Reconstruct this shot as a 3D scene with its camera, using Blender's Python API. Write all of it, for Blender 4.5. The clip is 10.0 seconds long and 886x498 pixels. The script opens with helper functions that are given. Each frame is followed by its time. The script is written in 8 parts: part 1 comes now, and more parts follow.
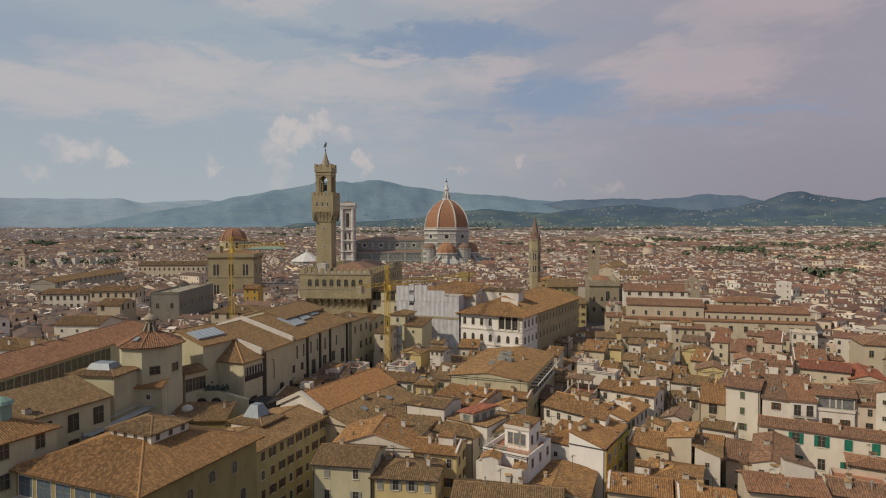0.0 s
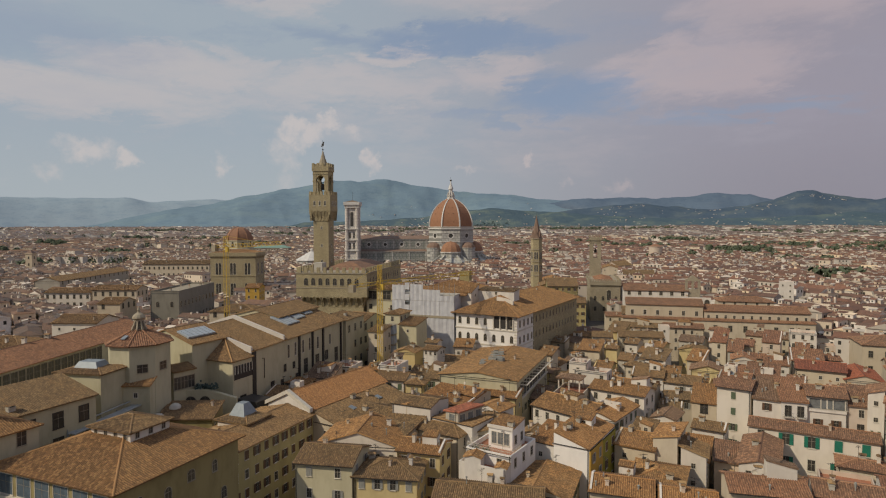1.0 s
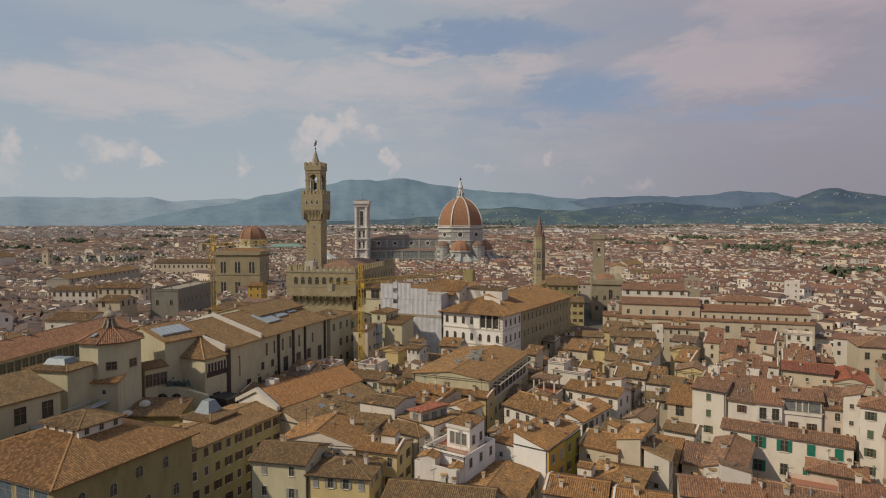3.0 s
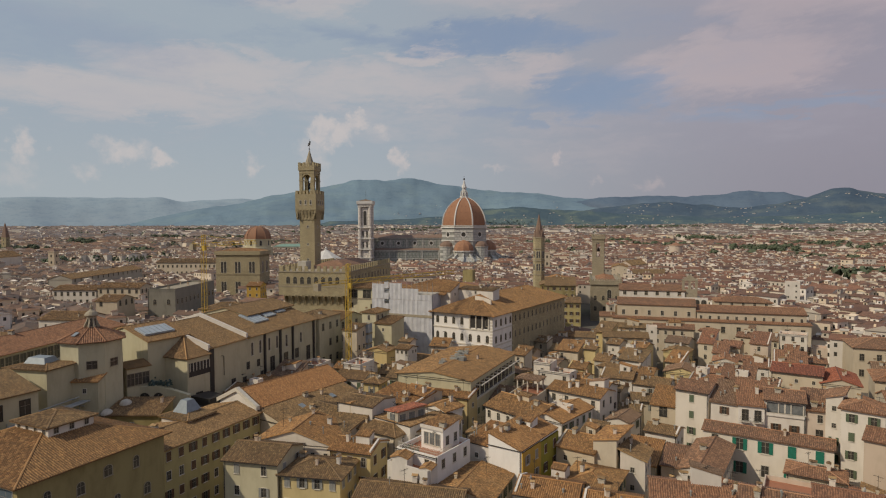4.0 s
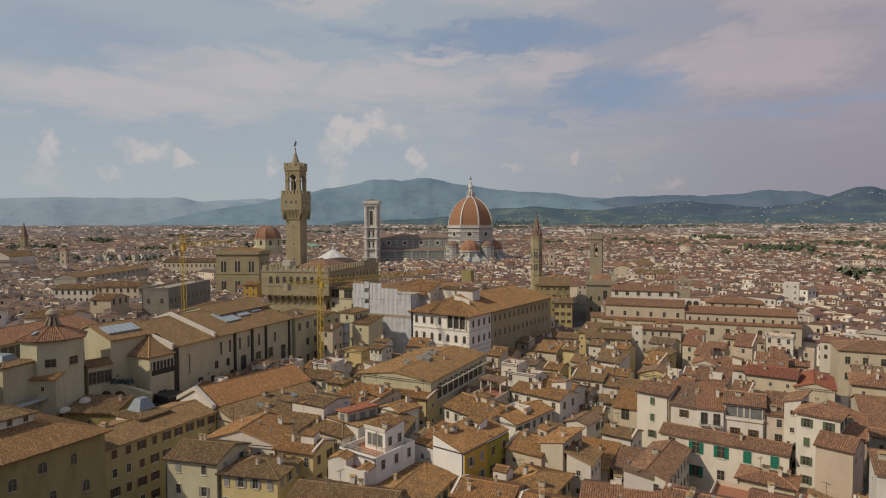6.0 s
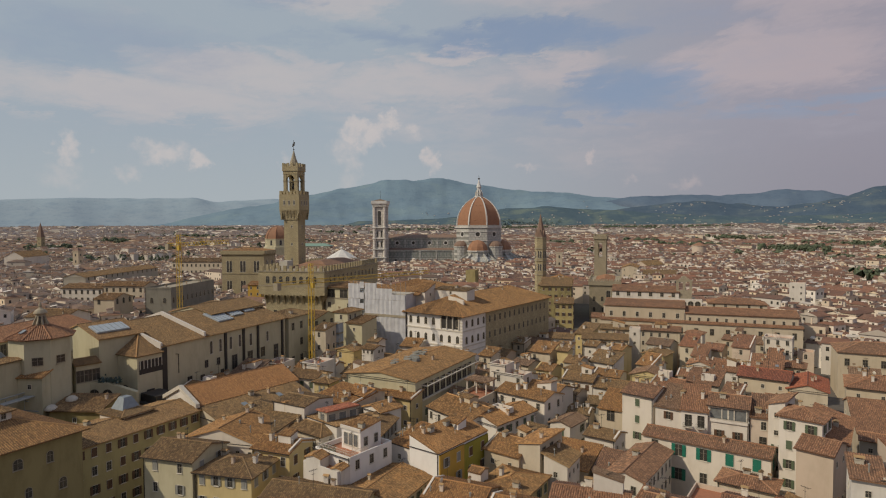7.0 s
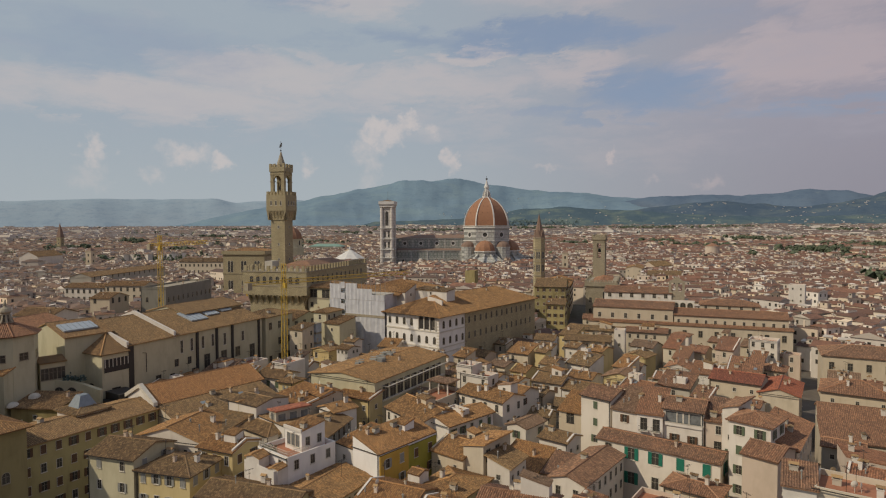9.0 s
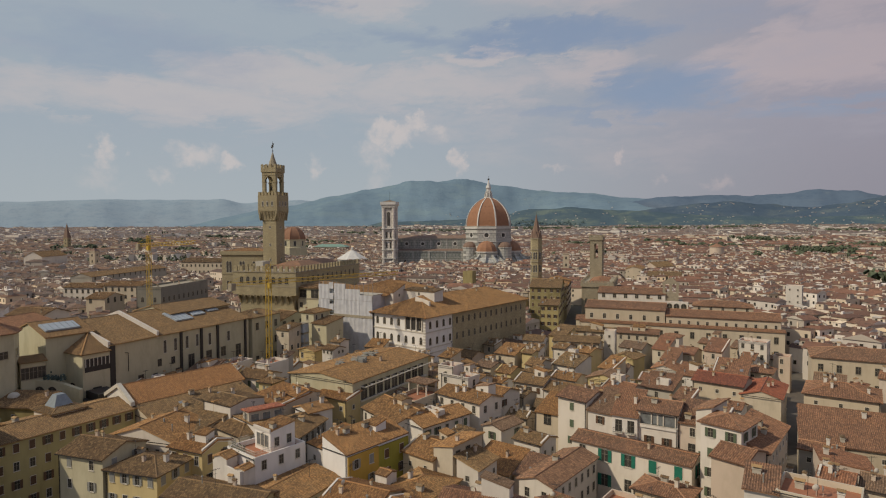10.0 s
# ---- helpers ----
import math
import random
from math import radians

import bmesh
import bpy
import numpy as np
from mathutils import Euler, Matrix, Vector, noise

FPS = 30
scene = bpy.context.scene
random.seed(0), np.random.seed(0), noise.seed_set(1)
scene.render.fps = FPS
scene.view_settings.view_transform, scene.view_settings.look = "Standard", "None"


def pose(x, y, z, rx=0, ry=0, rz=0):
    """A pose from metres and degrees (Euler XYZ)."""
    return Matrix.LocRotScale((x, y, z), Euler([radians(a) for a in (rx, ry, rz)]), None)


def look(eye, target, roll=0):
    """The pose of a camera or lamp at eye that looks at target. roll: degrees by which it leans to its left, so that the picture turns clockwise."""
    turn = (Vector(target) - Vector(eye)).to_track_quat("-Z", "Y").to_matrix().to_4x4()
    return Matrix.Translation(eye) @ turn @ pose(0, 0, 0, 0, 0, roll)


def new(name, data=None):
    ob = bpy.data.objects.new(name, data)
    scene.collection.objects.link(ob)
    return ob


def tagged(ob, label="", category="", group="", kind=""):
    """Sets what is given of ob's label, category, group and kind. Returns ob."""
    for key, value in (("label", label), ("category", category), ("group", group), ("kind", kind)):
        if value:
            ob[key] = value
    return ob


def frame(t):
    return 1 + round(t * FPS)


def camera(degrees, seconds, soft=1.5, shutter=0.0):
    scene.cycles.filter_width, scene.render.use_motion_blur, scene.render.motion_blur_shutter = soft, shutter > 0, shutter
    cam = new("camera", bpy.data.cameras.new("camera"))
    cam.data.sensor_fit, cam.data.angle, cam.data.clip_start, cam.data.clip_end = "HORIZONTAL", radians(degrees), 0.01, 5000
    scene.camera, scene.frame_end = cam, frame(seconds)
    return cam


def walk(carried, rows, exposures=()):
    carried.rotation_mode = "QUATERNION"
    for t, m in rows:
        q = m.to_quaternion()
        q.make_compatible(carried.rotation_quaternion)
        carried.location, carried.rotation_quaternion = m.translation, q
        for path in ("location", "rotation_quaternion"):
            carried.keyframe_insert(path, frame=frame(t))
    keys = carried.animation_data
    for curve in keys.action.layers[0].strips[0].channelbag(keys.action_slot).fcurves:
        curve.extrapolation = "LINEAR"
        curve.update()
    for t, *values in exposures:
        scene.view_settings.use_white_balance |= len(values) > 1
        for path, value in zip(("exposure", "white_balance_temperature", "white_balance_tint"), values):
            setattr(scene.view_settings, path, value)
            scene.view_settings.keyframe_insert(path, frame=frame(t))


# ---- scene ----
cam = camera(72.0, 10.0, 1.15)
METRES, EYE, TILT, LEAN, TURN = 65.0, 58.0, -3.0, 0.0, 21.9
ROWS = [
    (0.0, 0.0, 0.0, 0.0, 0.0, 0.94, 0.14),
    (0.5, 0.0334, 0.0015, -0.0, 0.4, 0.9, 0.13),
    (1.0, 0.0707, 0.0034, -0.0001, 0.75, 0.86, 0.11),
    (1.5, 0.1113, 0.0057, -0.0002, 1.19, 0.82, 0.1),
    (2.0, 0.1549, 0.0084, -0.0003, 1.64, 0.8, 0.09),
    (2.5, 0.2002, 0.012, -0.0003, 2.1, 0.77, 0.07),
    (4.0, 0.3469, 0.0256, 0.0, 3.37, 0.75, 0.02),
    (4.5, 0.3989, 0.0313, 0.0004, 3.75, 0.75, 0.0),
    (5.0, 0.4517, 0.0371, 0.0008, 4.14, 0.75, -0.01),
    (5.5, 0.5052, 0.043, 0.0014, 4.54, 0.73, -0.04),
    (7.0, 0.6671, 0.0643, 0.002, 6.35, 0.72, -0.09),
    (7.5, 0.7214, 0.0726, 0.0018, 7.06, 0.72, -0.11),
    (8.0, 0.7755, 0.0816, 0.0018, 7.42, 0.74, -0.13),
    (8.5, 0.8296, 0.0911, 0.0018, 7.79, 0.76, -0.15),
    (9.0, 0.8838, 0.1009, 0.0021, 8.15, 0.76, -0.18),
    (9.5, 0.9378, 0.1111, 0.0023, 8.51, 0.78, -0.21),
    (10.0, 0.9916, 0.1217, 0.0025, 8.87, 0.8, -0.23),
]
walk(cam, [(t, pose(0, 0, EYE, TILT, LEAN, TURN) @ pose(METRES * x, METRES * y, METRES * z, 90 + pitch, roll, yaw)) for t, x, y, z, yaw, pitch, roll in ROWS])

# ---- light ----
SUN_AZ, SUN_EL = 219.0, 40.0
sun = new("sun", bpy.data.lights.new("sun", "SUN"))
sun.data.energy, sun.data.angle, sun.data.color = 2.62, radians(0.9), (1.0, 0.87, 0.68)
_d = Vector((math.sin(radians(SUN_AZ)) * math.cos(radians(SUN_EL)), math.cos(radians(SUN_AZ)) * math.cos(radians(SUN_EL)), math.sin(radians(SUN_EL))))
sun.matrix_world = look(_d * 300, (0, 0, 0))
scene.view_settings.exposure = 0.0


class Nodes:
    """Small helper to wire shader nodes."""

    def __init__(self, tree):
        self.t = tree

    def add(self, kind, **kw):
        n = self.t.nodes.new(kind)
        for k, v in kw.items():
            if k in n.inputs:
                self.put(n.inputs[k], v)
        return n

    def put(self, socket, v):
        if isinstance(v, bpy.types.NodeSocket):
            self.t.links.new(v, socket)
        else:
            socket.default_value = v

    def math(self, op, a, b=0.0, clamp=False):
        n = self.t.nodes.new("ShaderNodeMath")
        n.operation, n.use_clamp = op, clamp
        self.put(n.inputs[0], a)
        self.put(n.inputs[1], b)
        return n.outputs[0]

    def mix(self, fac, a, b, kind="MIX"):
        n = self.t.nodes.new("ShaderNodeMix")
        n.data_type, n.blend_type = "RGBA", kind
        self.put(n.inputs[0], fac)
        self.put(n.inputs[6], a)
        self.put(n.inputs[7], b)
        return n.outputs[2]

    def ramp(self, v, lo, hi, a=0.0, b=1.0):
        n = self.t.nodes.new("ShaderNodeMapRange")
        n.interpolation_type = "SMOOTHSTEP"
        for i, x in enumerate((v, lo, hi, a, b)):
            self.put(n.inputs[i], x)
        return n.outputs[0]

    def noise(self, vec, scale, detail=4.0, rough=0.55, warp=0.0):
        n = self.t.nodes.new("ShaderNodeTexNoise")
        if vec is not None:
            self.put(n.inputs["Vector"], vec)
        n.inputs["Scale"].default_value, n.inputs["Detail"].default_value = scale, detail
        n.inputs["Roughness"].default_value, n.inputs["Distortion"].default_value = rough, warp
        return n.outputs[0]

    def scaled(self, vec, sx, sy, sz, rz=0.0):
        n = self.t.nodes.new("ShaderNodeMapping")
        self.put(n.inputs[0], vec)
        n.inputs["Scale"].default_value = (sx, sy, sz)
        n.inputs["Rotation"].default_value = (0, 0, radians(rz))
        return n.outputs[0]


def rgb(r, g, b):
    return (r, g, b, 1.0)


def shifted(k, vec, dx, dy):
    n = k.t.nodes.new("ShaderNodeMapping")
    k.put(n.inputs[0], vec)
    n.inputs["Location"].default_value = (dx, dy, 0.0)
    return n.outputs[0]


def blobs(k, az, el, rows):
    """Soft ellipses on the sky: azimuth, elevation, half width, half height in degrees, strength."""
    best = 0.0
    for a, e, wide, tall, most in rows:
        dx = k.math("DIVIDE", k.math("SUBTRACT", az, a), wide)
        dz = k.math("DIVIDE", k.math("SUBTRACT", el, e), tall)
        r = k.math("ADD", k.math("MULTIPLY", dx, dx), k.math("MULTIPLY", dz, dz))
        best = k.math("MAXIMUM", k.math("MULTIPLY", k.math("SUBTRACT", 1.0, r), most), best)
    return best


def make_world():
    """A hazy afternoon sky: thin sheets of cloud with clear gaps, cumulus heads low over the hills."""
    w = bpy.data.worlds.new("sky")
    w.use_nodes = True
    t = w.node_tree
    t.nodes.clear()
    k = Nodes(t)
    sky = t.nodes.new("ShaderNodeTexSky")
    sky.sky_type, sky.sun_disc = "NISHITA", False
    sky.sun_elevation, sky.sun_rotation = radians(SUN_EL), radians(SUN_AZ)
    sky.dust_density, sky.ozone_density = 2.0, 2.0
    way = t.nodes.new("ShaderNodeTexCoord").outputs["Generated"]
    sep = t.nodes.new("ShaderNodeSeparateXYZ")
    k.put(sep.inputs[0], way)
    x, y, z = sep.outputs
    az = k.math("MULTIPLY", k.math("ARCTAN2", k.math("MULTIPLY", x, -1.0), y), 57.29578)
    el = k.math("MULTIPLY", k.math("ARCSINE", z), 57.29578)

    def streaks(wide, tall, lean, detail, rough, seed):
        c = t.nodes.new("ShaderNodeCombineXYZ")
        k.put(c.inputs[0], k.math("DIVIDE", az, wide))
        k.put(c.inputs[1], k.math("ADD", k.math("DIVIDE", el, tall), k.math("MULTIPLY", az, lean)))
        c.inputs[2].default_value = seed
        return k.noise(c.outputs[0], 1.0, detail, rough, 0.25)

    broad, mid, fine = streaks(15, 4.6, 0.012, 8.0, 0.55, 1.3), streaks(6.5, 2.0, -0.02, 8.0, 0.6, 4.7), streaks(2.2, 0.55, 0.03, 5.0, 0.6, 8.1)
    # wind-drawn edges: the sheets and gaps are bent by two scales of turbulence
    bend, curl = streaks(11, 3.2, 0.05, 9.0, 0.62, 12.4), streaks(3.6, 1.3, 0.09, 8.0, 0.65, 17.9)
    az0, el0 = az, el
    az = k.math("ADD", az, k.math("ADD", k.math("MULTIPLY", k.math("SUBTRACT", bend, 0.5), 16.0), k.math("MULTIPLY", k.math("SUBTRACT", curl, 0.5), 7.0)))
    el = k.math("ADD", el, k.math("ADD", k.math("MULTIPLY", k.math("SUBTRACT", streaks(7, 2.6, -0.06, 9.0, 0.6, 23.0), 0.5), 5.0), k.math("MULTIPLY", k.math("SUBTRACT", curl, 0.5), 2.2)))
    rag = k.math("ADD", k.math("MULTIPLY", k.math("SUBTRACT", broad, 0.5), 1.3), k.math("ADD", k.math("MULTIPLY", k.math("SUBTRACT", mid, 0.5), 1.2), k.math("MULTIPLY", k.math("SUBTRACT", fine, 0.5), 0.4)))
    east = k.ramp(az0, 40.0, -12.0)
    clear = k.mix(0.3, rgb(2.6, 3.4, 4.85), k.mix(1.0, sky.outputs[0], rgb(0.8, 0.8, 0.8), "MULTIPLY"))
    veil = k.mix(east, rgb(3.6, 4.2, 4.8), rgb(3.3, 3.1, 3.68))
    lit = k.mix(east, rgb(5.0, 4.85, 5.0), rgb(4.45, 3.8, 4.1))
    # sheets of cloud
    sheet = blobs(k, az, el, ((55, 10.8, 20, 2.4, 1.0), (45, 13.4, 10, 2.2, 1.0), (31, 12.6, 14, 2.6, 0.95), (27.5, 15.2, 5, 0.9, 1.25), (17, 13.6, 6, 1.8, 0.9), (19, 20.5, 13, 2.4, 0.7), (-1, 13.2, 11, 3.2, 1.15), (2.5, 13.0, 3.0, 1.0, 1.4), (-9, 18.5, 12, 4.0, 1.0), (38, 19.6, 6, 1.6, 0.8), (25, 9.5, 26, 1.6, 0.45), (18, 6.6, 16, 2.4, 0.5)))
    cover = k.ramp(k.math("ADD", sheet, rag), 0.0, 1.05)
    col = k.mix(cover, veil, lit)
    gaps = blobs(k, az, el, ((21.5, 16.7, 12, 1.9, 1.6), (32, 17.2, 8, 1.1, 0.9), (10.5, 11.7, 8.2, 2.7, 1.5), (17.5, 10.3, 7.5, 0.8, 0.95), (-3, 9.4, 11, 0.75, 0.8), (58, 14.6, 13, 3.2, 0.6), (40, 16.2, 6, 0.8, 0.5), (48, 20.5, 11, 1.8, 0.7), (7, 17.0, 9, 1.2, 0.4)))
    gap = k.ramp(k.math("ADD", gaps, k.math("MULTIPLY", rag, 0.8)), -0.15, 1.7, 0.0, 0.86)
    col = k.mix(k.math("MAXIMUM", gap, k.ramp(el0, 24.0, 45.0, 0.0, 0.7)), col, clear)
    haze = k.mix(east, rgb(4.15, 4.62, 4.85), rgb(2.75, 2.65, 3.1))
    col = k.mix(k.ramp(el0, 1.0, 10.5, 0.8, 0.0), col, haze)
    # cumulus heads above the hills
    bent = t.nodes.new("ShaderNodeTexNoise")
    k.put(bent.inputs["Vector"], way)
    bent.inputs["Scale"].default_value, bent.inputs["Detail"].default_value, bent.inputs["Roughness"].default_value = 34.0, 7.0, 0.62
    off = t.nodes.new("ShaderNodeSeparateXYZ")
    k.put(off.inputs[0], bent.outputs["Color"])
    ab = k.math("ADD", az0, k.math("MULTIPLY", k.math("SUBTRACT", off.outputs[0], 0.5), 4.4))
    eb = k.math("ADD", el0, k.math("MULTIPLY", k.math("SUBTRACT", off.outputs[2], 0.5), 3.6))
    heads = blobs(k, ab, eb, ((35.6, 8.5, 2.9, 1.7, 1.1), (33.4, 9.3, 1.7, 1.1, 1.0), (31.4, 8.8, 1.5, 1.0, 0.65), (37.2, 6.6, 1.7, 2.1, 0.6), (37.0, 4.0, 1.4, 1.6, 0.4), (29.3, 6.3, 1.05, 1.35, 0.8), (42.6, 5.2, 0.95, 1.6, 0.6), (52.8, 6.2, 2.6, 1.3, 0.7), (50.1, 5.7, 1.3, 0.9, 0.75), (59.5, 6.2, 1.1, 2.0, 0.72), (60.0, 4.0, 2.0, 1.4, 0.4), (55.3, 4.3, 1.1, 1.0, 0.5), (15.0, 6.1, 0.8, 0.5, 0.6), (20.3, 5.2, 1.6, 0.45, 0.5), (11.0, 3.7, 1.1, 0.6, 0.4), (6.5, 3.6, 1.4, 0.7, 0.45)))
    head = k.math("MULTIPLY", k.ramp(heads, -0.25, 0.75), k.ramp(k.noise(way, 60.0, 5.0, 0.6), 0.3, 0.62, 0.45, 1.0))
    head = k.math("MULTIPLY", head, k.ramp(heads, 0.0, 0.8, 0.22, 0.95))
    col = k.mix(k.math("MULTIPLY", head, 0.82), col, k.mix(east, rgb(6.1, 5.6, 5.45), rgb(5.3, 4.3, 4.3)))
    bg = t.nodes.new("ShaderNodeBackground")
    k.put(bg.inputs[0], col)
    bg.inputs[1].default_value = 0.094
    out = t.nodes.new("ShaderNodeOutputWorld")
    t.links.new(bg.outputs[0], out.inputs[0])
    scene.world = w


make_world()

# ---- materials ----


def surface(name, rough=0.85, metal=0.0):
    m = bpy.data.materials.new(name)
    m.use_nodes = True
    b = m.node_tree.nodes["Principled BSDF"]
    b.inputs["Roughness"].default_value, b.inputs["Metallic"].default_value = rough, metal
    return m, Nodes(m.node_tree), b


def bumped(k, b, height, strength=0.4, far=0.05):
    n = k.t.nodes.new("ShaderNodeBump")
    n.inputs["Strength"].default_value, n.inputs["Distance"].default_value = strength, far
    k.put(n.inputs["Height"], height)
    k.put(b.inputs["Normal"], n.outputs[0])


def place(k):
    return k.t.nodes.new("ShaderNodeNewGeometry").outputs["Position"]


def stucco(name, colour, worn=0.35, vary=0.25, island=False):
    """Lime plaster with broad stains, rain streaks and a fine grain; each house a little lighter or darker."""
    m, k, b = surface(name, 0.92)
    p = place(k)
    if island:
        rnd = k.t.nodes.new("ShaderNodeNewGeometry").outputs["Random Per Island"]
    else:
        rnd = k.t.nodes.new("ShaderNodeObjectInfo").outputs["Random"]
    c = rgb(*colour)
    dark = rgb(colour[0] * 0.55, colour[1] * 0.53, colour[2] * 0.5)
    stain = k.ramp(k.noise(k.scaled(p, 0.35, 0.35, 0.16), 1.0, 5.0, 0.6), 0.42, 0.72)
    streak = k.ramp(k.noise(k.scaled(p, 1.1, 1.1, 0.16), 1.0, 4.0), 0.52, 0.76)
    col = k.mix(k.math("MULTIPLY", stain, worn), c, dark)
    col = k.mix(k.math("MULTIPLY", streak, worn * 0.6), col, dark)
    warm = rgb(colour[0] * 1.0, colour[1] * 0.86, colour[2] * 0.66)
    col = k.mix(k.math("MULTIPLY", k.math("FRACT", k.math("MULTIPLY", rnd, 7.31)), 0.6 * vary * 2), col, warm)
    col = k.mix(k.math("MULTIPLY", k.math("FRACT", k.math("MULTIPLY", rnd, 3.77)), vary), col, rgb(colour[0] * 0.5, colour[1] * 0.48, colour[2] * 0.45))
    k.put(b.inputs["Base Color"], col)
    bumped(k, b, k.noise(p, 6.0, 4.0), 0.25, 0.03)
    return m


def tiles(name, light, dark, island=False, rows=True):
    """Clay roof tiles: every tile its own shade, lichen-grey and scorched patches, dark joints between courses."""
    m, k, b = surface(name, 0.9)
    p = place(k)
    rnd = k.t.nodes.new("ShaderNodeNewGeometry").outputs["Random Per Island"] if island else k.t.nodes.new("ShaderNodeObjectInfo").outputs["Random"]
    patch = k.ramp(k.noise(p, 0.28, 5.0, 0.62), 0.33, 0.68)
    col = k.mix(patch, rgb(*light), rgb(*dark))
    fine = k.noise(p, 2.6, 4.0, 0.7)
    col = k.mix(k.ramp(fine, 0.42, 0.66, 0.0, 0.8), col, rgb(dark[0] * 0.62, dark[1] * 0.62, dark[2] * 0.66))
    col = k.mix(k.ramp(k.noise(p, 4.5, 3.0), 0.52, 0.68, 0.0, 0.42), col, rgb(light[0] * 1.35, light[1] * 1.34, light[2] * 1.3))
    # mended areas of newer, brighter tiles
    fresh = k.math("MULTIPLY", k.ramp(k.noise(shifted(k, p, 31, 17), 0.42, 3.0, 0.5), 0.54, 0.62), k.ramp(k.noise(p, 3.4, 2.0), 0.36, 0.56))
    col = k.mix(k.math("MULTIPLY", fresh, 0.5), col, rgb(light[0] * 1.4, light[1] * 1.22, light[2] * 1.0))
    lichen = k.math("MULTIPLY", k.ramp(k.noise(p, 0.7, 5.0, 0.65), 0.5, 0.7), k.ramp(k.noise(p, 7.0, 3.0, 0.7), 0.42, 0.62))
    col = k.mix(k.math("MULTIPLY", lichen, 0.45), col, rgb(0.30, 0.27, 0.17))
    deep = 0.6 if island else 0.75
    col = k.mix(k.math("MULTIPLY", k.math("FRACT", k.math("MULTIPLY", rnd, 5.13)), 0.75 if island else 0.55), col, rgb(dark[0] * deep, dark[1] * (deep + 0.04), dark[2] * (deep + 0.1)))
    col = k.mix(k.math("MULTIPLY", k.math("FRACT", k.math("MULTIPLY", rnd, 9.71)), 0.35), col, rgb(light[0] * 1.15, light[1] * 0.85, light[2] * 0.62))
    h = fine
    if rows:
        uv = k.t.nodes.new("ShaderNodeUVMap").outputs[0]
        sp = k.t.nodes.new("ShaderNodeSeparateXYZ")
        k.put(sp.inputs[0], uv)
        up = k.math("MULTIPLY", sp.outputs[1], 2.5)
        course = k.math("FRACT", up)
        cell = k.t.nodes.new("ShaderNodeCombineXYZ")
        k.put(cell.inputs[0], k.math("FLOOR", k.math("MULTIPLY", sp.outputs[0], 2.0)))
        k.put(cell.inputs[1], k.math("FLOOR", up))
        k.put(cell.inputs[2], k.math("MULTIPLY", rnd, 50.0))
        one = k.t.nodes.new("ShaderNodeTexWhiteNoise")
        k.put(one.inputs["Vector"], cell.outputs[0])
        tone = one.outputs["Value"]
        col = k.mix(k.ramp(tone, 0.0, 0.5, 0.6, 0.0), col, rgb(dark[0] * 0.5, dark[1] * 0.5, dark[2] * 0.55))
        col = k.mix(k.ramp(tone, 0.55, 1.0, 0.0, 0.5), col, rgb(light[0] * 1.5, light[1] * 1.5, light[2] * 1.45))
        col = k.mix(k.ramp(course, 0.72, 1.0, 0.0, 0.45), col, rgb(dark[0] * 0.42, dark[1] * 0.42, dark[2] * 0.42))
        # troughs between the ribs are coloured darker, as painted shade
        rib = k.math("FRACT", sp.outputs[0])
        pan_shade = k.math("MULTIPLY", k.ramp(rib, 0.0, 0.06), k.ramp(rib, 0.5, 0.34))
        col = k.mix(k.math("MULTIPLY", pan_shade, 0.5), col, rgb(dark[0] * 0.5, dark[1] * 0.5, dark[2] * 0.5))
        h = k.math("ADD", fine, k.math("ADD", course, k.math("MULTIPLY", tone, 0.5)))
    k.put(b.inputs["Base Color"], col)
    bumped(k, b, h, 0.4, 0.06)
    return m


def plain(name, colour, rough=0.7, metal=0.0, worn=0.3, scale=1.2, island=False):
    """Paint, metal, stone or cloth with soft blotches and grain."""
    m, k, b = surface(name, rough, metal)
    p = place(k)
    a = k.ramp(k.noise(p, scale, 5.0, 0.6), 0.35, 0.7)
    col = k.mix(k.math("MULTIPLY", a, worn), rgb(*colour), rgb(colour[0] * 0.5, colour[1] * 0.5, colour[2] * 0.5))
    if island:
        r = k.t.nodes.new("ShaderNodeNewGeometry").outputs["Random Per Island"]
        col = k.mix(k.math("MULTIPLY", r, 0.6), col, rgb(colour[0] * 0.45, colour[1] * 0.5, colour[2] * 0.5))
    k.put(b.inputs["Base Color"], col)
    bumped(k, b, k.noise(p, scale * 6, 3.0), 0.2, 0.03)
    return m


